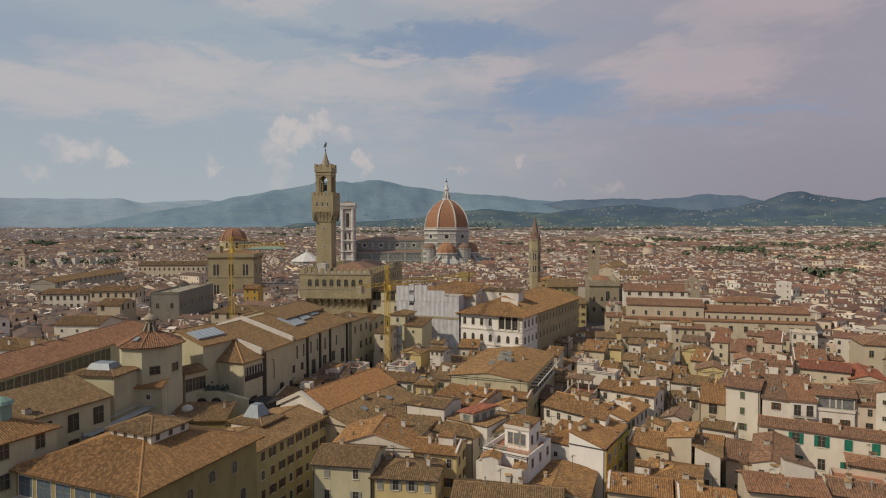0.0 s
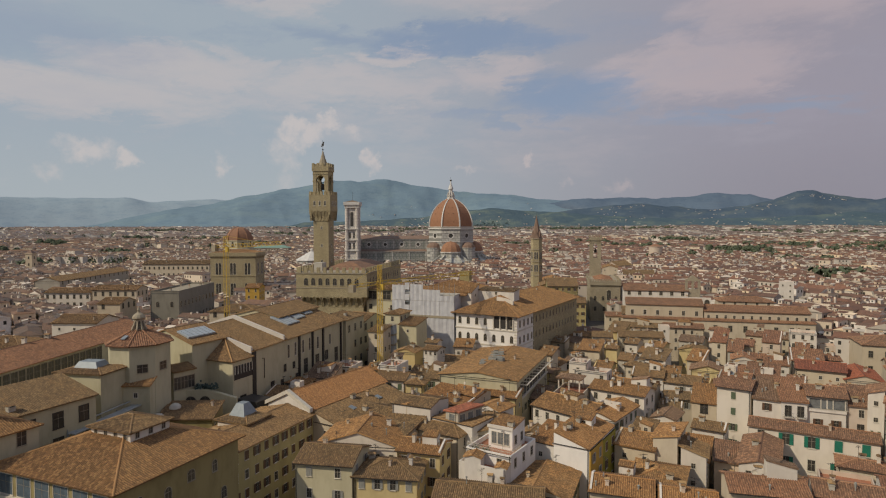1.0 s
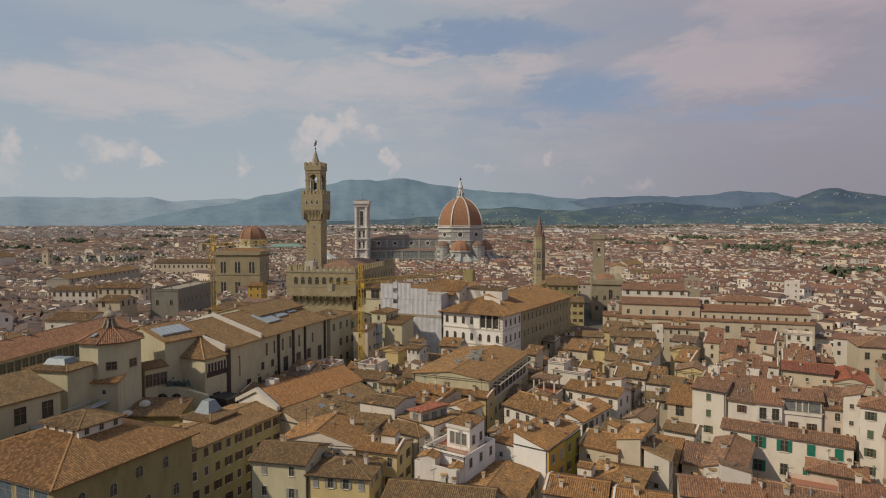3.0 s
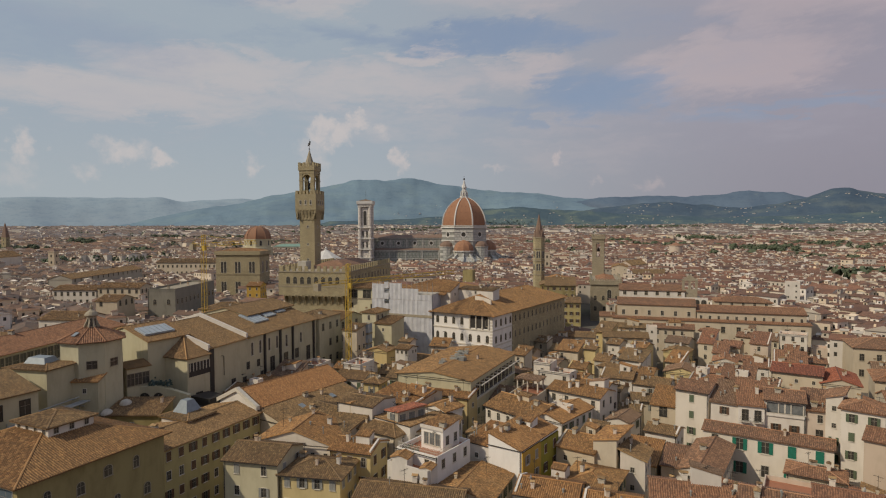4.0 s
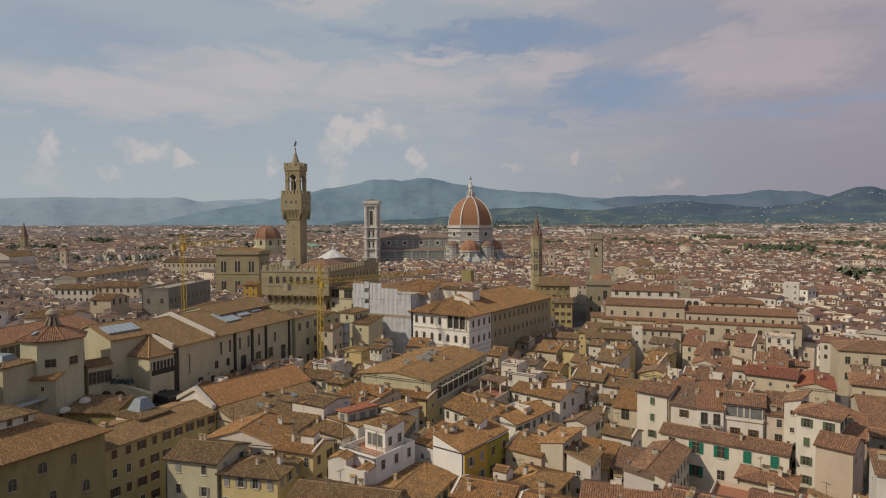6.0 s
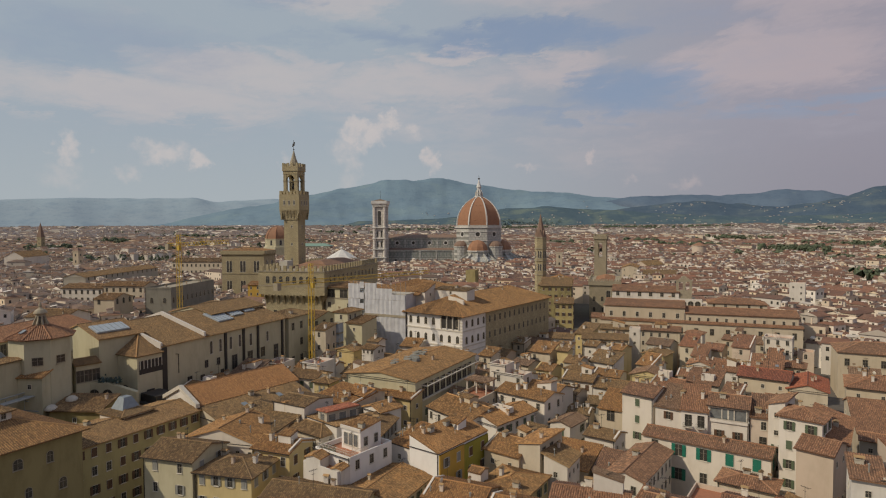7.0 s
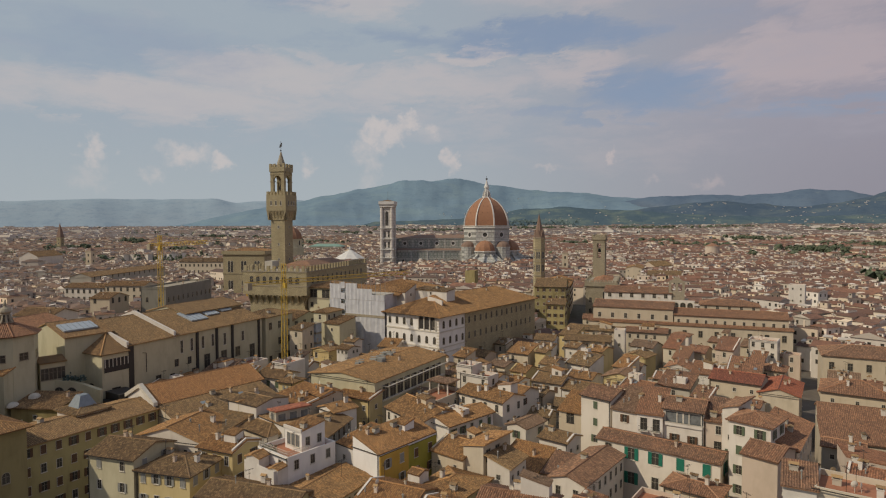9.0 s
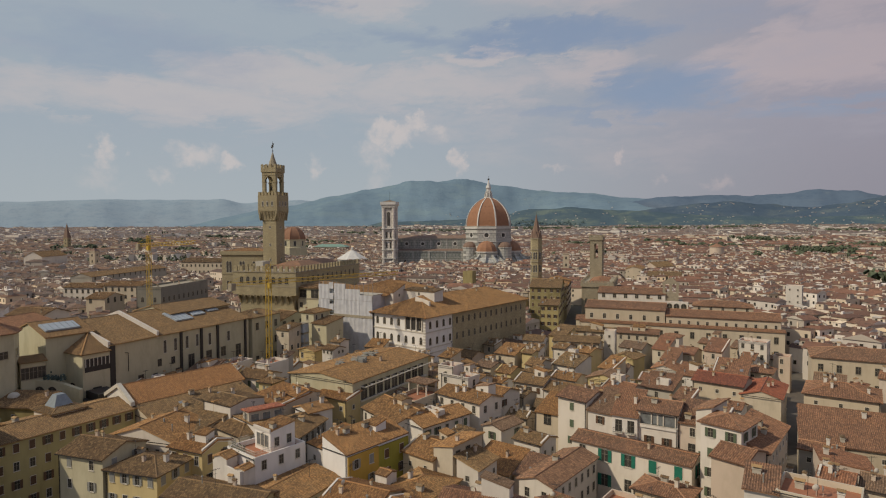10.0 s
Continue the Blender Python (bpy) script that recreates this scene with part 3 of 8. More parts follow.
def roof(g, w, d, h, kind, steep=0.31, over=0.55, pitch=0.36):
    """A roof over the rectangle 0..w, 0..d at the eaves height h. Returns ridge lines and the ridge height."""
    o = over
    if kind == "gx":
        r = (d / 2 + o) * steep
        e = h - o * steep + 0.12
        run = math.hypot(d / 2 + o, r)
        slope(g, (-o * 0.6, -o, e), (w + o * 0.6, -o, e), (0, d / 2 + o, r), [(0, run), (w + 1.2 * o, run)], pitch)
        slope(g, (w + o * 0.6, d + o, e), (-o * 0.6, d + o, e), (0, -d / 2 - o, r), [(0, run), (w + 1.2 * o, run)], pitch)
        return [((-o * 0.6, d / 2, e + r), (w + o * 0.6, d / 2, e + r))], e + r
    if kind == "gy":
        r = (w / 2 + o) * steep
        e = h - o * steep + 0.12
        run = math.hypot(w / 2 + o, r)
        slope(g, (-o, d + o * 0.6, e), (-o, -o * 0.6, e), (w / 2 + o, 0, r), [(0, run), (d + 1.2 * o, run)], pitch)
        slope(g, (w + o, -o * 0.6, e), (w + o, d + o * 0.6, e), (-w / 2 - o, 0, r), [(0, run), (d + 1.2 * o, run)], pitch)
        return [((w / 2, -o * 0.6, e + r), (w / 2, d + o * 0.6, e + r))], e + r
    if kind == "hip":
        W, D = w + 2 * o, d + 2 * o
        k = min(W, D) / 2
        r = k * steep
        e = h - o * steep + 0.12
        run = math.hypot(k, r)
        x0, y0, x1, y1 = -o, -o, w + o, d + o
        tw = [(0, 0), (k, run), (W - k, run), (W, 0)]
        td = [(0, 0), (k, run), (D - k, run), (D, 0)]
        slope(g, (x0, y0, e), (x1, y0, e), (0, k, r), tw, pitch)
        slope(g, (x1, y0, e), (x1, y1, e), (-k, 0, r), td, pitch)
        slope(g, (x1, y1, e), (x0, y1, e), (0, -k, r), tw, pitch)
        slope(g, (x0, y1, e), (x0, y0, e), (k, 0, r), td, pitch)
        if W >= D:
            p, q = (x0 + k, y0 + k, e + r), (x1 - k, y0 + k, e + r)
            hips = [((x0, y0, e), p), ((x0, y1, e), p), ((x1, y0, e), q), ((x1, y1, e), q)]
        else:
            p, q = (x0 + k, y0 + k, e + r), (x0 + k, y1 - k, e + r)
            hips = [((x0, y0, e), p), ((x1, y0, e), p), ((x0, y1, e), q), ((x1, y1, e), q)]
        return hips + ([(p, q)] if abs(W - D) > 0.5 else []), e + r
    if kind in ("sx", "sy", "sl"):
        e = h - o * steep + 0.12
        if kind == "sx":
            r, run = (d + 2 * o) * steep, math.hypot(d + 2 * o, (d + 2 * o) * steep)
            slope(g, (-o * 0.6, -o, e), (w + o * 0.6, -o, e), (0, d + 2 * o, r), [(0, run), (w + 1.2 * o, run)], pitch)
        elif kind == "sy":
            r, run = (w + 2 * o) * steep, math.hypot(w + 2 * o, (w + 2 * o) * steep)
            slope(g, (w + o, -o * 0.6, e), (w + o, d + o * 0.6, e), (-w - 2 * o, 0, r), [(0, run), (d + 1.2 * o, run)], pitch)
        else:
            r, run = (w + 2 * o) * steep, math.hypot(w + 2 * o, (w + 2 * o) * steep)
            slope(g, (-o, d + o * 0.6, e), (-o, -o * 0.6, e), (w + 2 * o, 0, r), [(0, run), (d + 1.2 * o, run)], pitch)
        return [], e + r
    return [], h


def walls(g, w, d, h, kind, steep=0.31, mat=0, lo=-0.2):
    """The walls of a house up to its roof, gables included."""
    c = [(0, 0), (w, 0), (w, d), (0, d)]
    tops = [h, h, h, h]
    if kind == "sx":
        tops = [h, h, h + d * steep, h + d * steep]
    elif kind == "sy":
        tops = [h + w * steep, h, h, h + w * steep]
    elif kind == "sl":
        tops = [h, h + w * steep, h + w * steep, h]
    for i in range(4):
        j = (i + 1) % 4
        g.face([(*c[i], lo), (*c[j], lo), (*c[j], tops[j]), (*c[i], tops[i])], mat)
    if kind == "gx":
        r = d / 2 * steep
        g.face([(w, 0, h), (w, d, h), (w, d / 2, h + r)], mat)
        g.face([(0, d, h), (0, 0, h), (0, d / 2, h + r)], mat)
    elif kind == "gy":
        r = w / 2 * steep
        g.face([(0, 0, h), (w, 0, h), (w / 2, 0, h + r)], mat)
        g.face([(w, d, h), (0, d, h), (w / 2, d, h + r)], mat)
    elif kind == "flat":
        t = 0.25
        g.face([(x, y, h - 0.9) for x, y in c], mat + 1)
        inner = [(t, t), (w - t, t), (w - t, d - t), (t, d - t)]
        for i in range(4):
            j = (i + 1) % 4
            g.face([(*c[i], h), (*c[j], h), (*inner[j], h), (*inner[i], h)], mat)
            g.face([(*inner[j], h - 0.9), (*inner[i], h - 0.9), (*inner[i], h), (*inner[j], h)], mat)


def windows(house, w, d, h, sides, kind, shut, step, rows, floors, drop=2.6, rng=RNG, gap=0.0, big=1.0):
    """Rows of windows on the named sides (f, r, l), each with its shutters where it has them."""
    ww = WIN_SIZE[kind][0]
    for side in sides:
        L = {"f": w, "r": d, "l": d}[side]
        n = max(1, int((L - 1.0) / step))
        for row in range(rows):
            z = h - drop - row * floors
            if z < 0.5:
                break
            for i in range(n):
                if rng.random() < gap:
                    continue
                u = L * (i + 0.5) / n
                at = {"f": pose(u, 0, z), "r": pose(w, u, z, 0, 0, 90), "l": pose(0, L - u, z, 0, 0, -90)}[side] @ Matrix.Diagonal((big, 1, big, 1))
                o = part("window", WIN[kind], None, house, "", at)
                if shut and rng.random() < 0.85:
                    openly = rng.random() < 0.72
                    for s in (-1, 1):
                        x = (s * (ww / 2 + 0.25) - 0.25) if openly else (-0.5 if s < 0 else 0.0)
                        part("shutter", SHUT[shut], None, o, "", pose(x, -0.07, 0))


def house(x, y, w, d, yaw, h, kind="gx", wall="cream", tile="brown", sides="fr", win="tall", shut="", step=2.7, rows=2, floors=3.6, label="", steep=0.31, chimneys=1, antennas=0, pitch=0.36, over=0.55, drop=2.6, group="", gap=0.12, claim=True, annexes=None, big=1.0, deck=None):
    """A plastered town house with its front-left corner at x, y, its front running along yaw, and its eaves at h."""
    rng = random.Random(int(x * 131 + y * 977) & 0xFFFF)
    if x > 6:
        # redder tiles on the right carry the view's pinkish tint in their colour
        tile = {"brown": "russet", "orange": "rose"}.get(tile, tile)
        wall = {"yellow": "cream"}.get(wall, wall)
    busy = bool(group) or (not label and x > -70 and y < 270)
    if claim:
        TAKEN.append((x, y, w, d, radians(yaw)))
    roofs = {"flat": "flat roof terrace"}.get(kind, f"{ {'brown': 'brown', 'orange': 'orange', 'red': 'red', 'grey': 'greyish', 'russet': 'russet', 'rose': 'reddish', 'bright': 'bright orange'}[tile] } clay tile roof")
    # "dim" plaster carries painted shade as well as stains
    e = thing("house", x, y, yaw, label or f"{wall if wall != 'dim' else 'weathered'} plastered town house with a {roofs}", "house", group)
    g = Geo()
    walls(g, w, d, h, kind, steep)
    part("wall", g, [WALLS[wall], deck or TERRACE], e)
    g = Geo()
    top = h
    if kind != "flat":
        lines, top = roof(g, w, d, h, kind, steep, over, pitch)
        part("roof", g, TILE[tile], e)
        if lines:
            g = Geo()
            for a, b in lines:
                g.bar(Vector(a) + Vector((0, 0, 0.03)), Vector(b) + Vector((0, 0, 0.03)), 0.15, 0, 6)
            part("ridge", g, TILE[tile], e)
    if win:
        windows(e, w, d, h, sides, win, shut, step, rows, floors, drop, rng, gap, big)
    for i in range(chimneys):
        u, v = rng.uniform(0.12, 0.88) * w, rng.uniform(0.15, 0.85) * d
        if kind == "gx":
            z = h + (d / 2 - abs(v - d / 2)) * steep
        elif kind == "gy":
            z = h + (w / 2 - abs(u - w / 2)) * steep
        elif kind == "hip":
            z = h + min(u, v, w - u, d - v) * steep
        else:
            z = h + {"sx": v, "sy": w - u, "sl": u, "flat": -2.5}[kind] * steep
        part("chimney", rng.choice(CHIMNEYS), None, e, "", pose(u, v, z, 0, 0, rng.choice((0, 90))))
    for i in range(annexes if annexes is not None else (rng.choice((0, 0, 1, 1)) if busy and min(w, d) > 6.2 and kind != "flat" else 0)):
        aw, ad = rng.uniform(2.0, 5.0), rng.uniform(1.8, 3.6)
        u, v = rng.uniform(0.3, max(0.4, w - aw - 0.3)), rng.uniform(d * 0.2, max(d * 0.25, d - ad - 0.4))
        low = {"gx": min(v, d - v), "gy": min(u, w - u), "hip": min(u, v, w - u, d - v), "sx": v, "sy": w - u - aw, "sl": u}[kind]
        z = h + max(low, 0) * steep + rng.uniform(1.1, 2.0)
        shape = rng.choice(("sx", "sy", "sl", "flat", "gx"))
        g = Geo()
        walls(g, aw, ad, z, shape, 0.22, 0, h - 0.5)
        a = part("roof_annex", g, [WALLS[rng.choice(("white", "white", "cream", wall))], TERRACE], e, "", pose(u, v, 0))
        if shape != "flat":
            top_g = Geo()
            roof(top_g, aw, ad, z, shape, 0.22, 0.18, pitch)
            part("annex_roof", top_g, TILE[rng.choice(("brown", "orange", "orange", "grey"))], a)
        if rng.random() < 0.5:
            part("window", WIN["small"], None, a, "", pose(aw / 2, 0, z - 1.3))
    if busy and kind in ("gx", "sx") and rng.random() < 0.3:
        # raised party wall along one end of the roof
        g = Geo()
        x0 = rng.choice((-0.05, w - 0.3))
        line = ((0.1, 0.1), (d / 2, d / 2), (d - 0.1, 0.1)) if kind == "gx" else ((0.1, 0.1), (d - 0.1, d))
        lift = rng.uniform(0.3, 0.55)
        g.loft([[(x0, y, h + q * steep - 0.4), (x0 + 0.36, y, h + q * steep - 0.4), (x0 + 0.36, y, h + q * steep + lift), (x0, y, h + q * steep + lift)] for y, q in line], 0, True)
        part("fire_wall", g, WALLS["white" if rng.random() < 0.7 else wall], e)
    if antennas and kind in ("gx", "sx") and w > 7:
        if group and rng.random() < 0.4:
            g = Geo()
            tw, td = rng.uniform(2.4, 4.0), rng.uniform(2.0, 3.0)
            v = rng.uniform(d * 0.2, d * 0.45)
            walls(g, tw, td, h + (v + td) * steep + 1.1, "flat", 0.3, 0, h - 0.5)
            part("roof_terrace", g, [WALLS["white"], TERRACE], e, "white walled roof terrace", pose(rng.uniform(0.5, w - tw - 0.5), v, 0))
        for i in range(rng.choice((0, 0, 0, 1))):
            g = Geo()
            g.box((-0.45, -0.6, 0), (0.45, 0.6, 0.18))
            v = rng.uniform(0.15, 0.4) * d
            part("roof_window", g, METAL, e, "", pose(rng.uniform(0.1, 0.9) * w, v, h + v * steep + 0.12, math.degrees(math.atan(steep)), 0, 0))
    if busy and kind in ("gx", "sx", "sy", "gy"):
        for i in range(rng.choice((0, 1, 1, 2))):
            u, v = rng.uniform(0.08, 0.92) * w, rng.uniform(0.1, 0.45) * d
            z = h + {"gx": v, "sx": v, "gy": min(u, w - u), "sy": w - u}[kind] * steep
            part("vent_pipe", rng.choice(VENTS), None, e, "", pose(u, v, z, 0, 0, rng.uniform(0, 360)))
    if antennas or chimneys > 1:
        g = Geo()
        x0 = 0.2 if rng.random() < 0.5 else w - 0.2
        g.bar((x0, -0.12, 0), (x0, -0.12, h - 0.1), 0.07)
        g.bar((-0.3, -over - 0.02, h - over * steep + 0.02), (w + 0.3, -over - 0.02, h - over * steep + 0.02), 0.09)
        part("gutter", g, DARK, e)
    for i in range(antennas):
        u, v = rng.uniform(0.2, 0.8) * w, rng.uniform(0.3, 0.7) * d
        part("antenna" if i % 2 == 0 else "satellite_dish", ANTENNA if i % 2 == 0 else DISH, None, e, "", pose(u, v, top - 0.6, 0, 0, rng.uniform(0, 360)))
    return e

# ---- setting: ground and hills ----


def rise(r):
    """Lift of the far ground at a distance from the first eye, fitted to the camera's horizon."""
    t = min(max((r - 1000) / 2300, 0.0), 1.0)
    return 44.0 * t * t * (3 - 2 * t)


def make_ground():
    g = Geo()
    R = [0, 60, 150, 400, 1000, 1250, 1500, 1800, 2100, 2400, 2700, 3000, 3300, 4000, 5200]
    N = 48
    for r0, r1 in zip(R, R[1:]):
        for i in range(N):
            a, b = i * math.tau / N, (i + 1) * math.tau / N
            z0, z1 = rise(r0), rise(r1)
            q = [(r0 * math.cos(a), r0 * math.sin(a), z0), (r1 * math.cos(a), r1 * math.sin(a), z1), (r1 * math.cos(b), r1 * math.sin(b), z1), (r0 * math.cos(b), r0 * math.sin(b), z0)]
            g.face(q if r0 else q[1:] + [(0, 0, 0)])
    tagged(part("ground", g, ground_material()), "paved and earthen ground of the town", "ground", "", "structure")


make_ground()
EYE0 = Vector((26.0, 13.0, 58.0))


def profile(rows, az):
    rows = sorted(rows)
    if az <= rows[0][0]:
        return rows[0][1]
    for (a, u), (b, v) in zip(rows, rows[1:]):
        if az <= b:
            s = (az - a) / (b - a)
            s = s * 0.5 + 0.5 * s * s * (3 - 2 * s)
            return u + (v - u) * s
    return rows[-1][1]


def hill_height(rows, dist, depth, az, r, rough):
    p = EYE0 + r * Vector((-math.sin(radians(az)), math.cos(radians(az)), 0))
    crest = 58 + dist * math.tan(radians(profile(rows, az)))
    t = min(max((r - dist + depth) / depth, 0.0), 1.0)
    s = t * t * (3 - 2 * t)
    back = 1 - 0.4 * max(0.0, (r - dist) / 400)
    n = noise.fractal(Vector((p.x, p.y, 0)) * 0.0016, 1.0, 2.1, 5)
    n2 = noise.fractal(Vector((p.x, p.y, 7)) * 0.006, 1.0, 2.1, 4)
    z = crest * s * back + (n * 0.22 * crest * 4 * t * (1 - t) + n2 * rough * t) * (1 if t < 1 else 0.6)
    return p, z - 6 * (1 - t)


def hills(name, label, rows, dist, depth, mat, rough, n_az=220, n_r=20):
    lo, hi = min(r[0] for r in rows), max(r[0] for r in rows)
    grid = []
    for i in range(n_az + 1):
        az = lo + (hi - lo) * i / n_az
        col = []
        for j in range(n_r + 1):
            r = dist - depth + (depth + 260) * j / n_r
            p, z = hill_height(rows, dist, depth, az, r, rough)
            col.append((p.x, p.y, z))
        grid.append(col)
    vs = [p for c in grid for p in c]
    m = n_r + 1
    fs = [(i * m + j, i * m + j + 1, (i + 1) * m + j + 1, (i + 1) * m + j) for i in range(n_az) for j in range(n_r)]
    me = bpy.data.meshes.new(name)
    me.from_pydata(vs, [], fs)
    me.polygons.foreach_set("use_smooth", [True] * len(fs))
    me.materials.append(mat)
    me.update()
    tagged(new(name, me), label, "hills", "", "structure")


# crest lines as azimuth and elevation from EYE0, fitted to the camera's view
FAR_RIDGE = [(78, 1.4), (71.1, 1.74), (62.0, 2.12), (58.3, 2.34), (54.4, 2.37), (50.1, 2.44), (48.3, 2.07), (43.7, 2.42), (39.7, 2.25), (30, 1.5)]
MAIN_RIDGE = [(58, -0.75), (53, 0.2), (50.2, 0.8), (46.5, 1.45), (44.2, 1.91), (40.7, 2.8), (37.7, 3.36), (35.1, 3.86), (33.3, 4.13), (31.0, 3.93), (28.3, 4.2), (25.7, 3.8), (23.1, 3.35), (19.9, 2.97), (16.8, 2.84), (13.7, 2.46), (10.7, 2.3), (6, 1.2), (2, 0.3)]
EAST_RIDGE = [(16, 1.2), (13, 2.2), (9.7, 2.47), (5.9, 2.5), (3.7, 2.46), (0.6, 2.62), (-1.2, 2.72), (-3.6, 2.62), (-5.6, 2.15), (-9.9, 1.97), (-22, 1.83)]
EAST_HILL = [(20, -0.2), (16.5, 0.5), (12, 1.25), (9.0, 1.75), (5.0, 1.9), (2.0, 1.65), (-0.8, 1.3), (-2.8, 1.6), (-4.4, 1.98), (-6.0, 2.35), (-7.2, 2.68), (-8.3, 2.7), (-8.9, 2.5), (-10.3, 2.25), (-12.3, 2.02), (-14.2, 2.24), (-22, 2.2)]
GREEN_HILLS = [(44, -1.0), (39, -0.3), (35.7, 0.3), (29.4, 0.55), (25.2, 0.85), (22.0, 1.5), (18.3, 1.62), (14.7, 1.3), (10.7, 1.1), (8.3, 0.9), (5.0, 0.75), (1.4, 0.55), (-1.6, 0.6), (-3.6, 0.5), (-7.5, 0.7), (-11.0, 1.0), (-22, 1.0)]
# the bluish haze of distance is put into each slope's colour
hills("backdrop_far_ridge", "far ridge coloured pale blue for haze", FAR_RIDGE, 4720, 700, hill_material("hazy_blue_slopes", (0.31, 0.39, 0.44), (0.325, 0.40, 0.445), 0.003, 0.05, 0.08), 6, 120, 10)
hills("backdrop_main_ridge", "wooded blue-green mountain ridge", MAIN_RIDGE, 4500, 1300, hill_material("hazed_wooded_slopes", (0.185, 0.262, 0.315), (0.205, 0.282, 0.315), 0.0045, 0.3, 0.2), 12)
hills("backdrop_east_ridge", "wooded ridge tinted dusky blue for haze", EAST_RIDGE, 4300, 900, hill_material("hazed_east_slopes", (0.125, 0.172, 0.228), (0.155, 0.195, 0.235), 0.0022, 0.3), 12)
hills("backdrop_east_hill", "dark wooded hill with scattered villas", EAST_HILL, 3800, 900, hill_material("hazed_dark_slopes", (0.086, 0.124, 0.166), (0.13, 0.165, 0.18), 0.008), 14)
hills("backdrop_green_hills", "low green hills with groves and fields", GREEN_HILLS, 3350, 750, hill_material("hazed_groves", (0.092, 0.136, 0.162), (0.155, 0.198, 0.178), 0.009), 10)

# ---- landmarks ----


def merlons(parent, a, b, n, mesh, z):
    a, b = Vector((*a, z)), Vector((*b, z))
    ang = math.degrees(math.atan2(b.y - a.y, b.x - a.x))
    for i in range(n):
        p = a + (b - a) * ((i + 0.5) / n)
        part("merlon", mesh, None, parent, "", pose(p.x, p.y, p.z, 0, 0, ang))


def block_mesh(name, w, d, h, mat):
    g = Geo()
    g.box((-w / 2, -d / 2, 0), (w / 2, d / 2, h))
    return g.mesh(name, [mat])


def corbel_mesh(w, out, h, mat):
    """A bracket with a little round arch, under a projecting gallery."""
    g = Geo()
    for s in (-1, 1):
        x0, x1 = (s * w / 2, s * w * 0.32) if s < 0 else (s * w * 0.32, s * w / 2)
        rings = [[(x0, 0, -h), (x1, 0, -h), (x1, 0, -h + 0.01), (x0, 0, -h + 0.01)]]
        pts = [(0, -h), (-out * 0.35, -h * 0.55), (-out * 0.75, -h * 0.28), (-out, 0), (0, 0)]
        for (ya, za), (yb, zb) in zip(pts, pts[1:]):
            g.face([(x0, ya, za), (x1, ya, za), (x1, yb, zb), (x0, yb, zb)])
        for x in (x0, x1):
            g.face([(x, y, z) for y, z in pts])
    n = 8
    for i in range(n):
        a, b = math.pi * i / n, math.pi * (i + 1) / n
        r = w * 0.32
        g.face([(r * math.cos(a), -out, -r * 1.3 + r * math.sin(a)), (r * math.cos(b), -out, -r * 1.3 + r * math.sin(b)), (r * math.cos(b), -out, 0.05), (r * math.cos(a), -out, 0.05)])
    g.face([(-w * 0.33, -0.02, -h), (w * 0.33, -0.02, -h), (w * 0.33, -0.02, 0), (-w * 0.33, -0.02, 0)], 1)
    return g.mesh("corbel", [mat, mat])


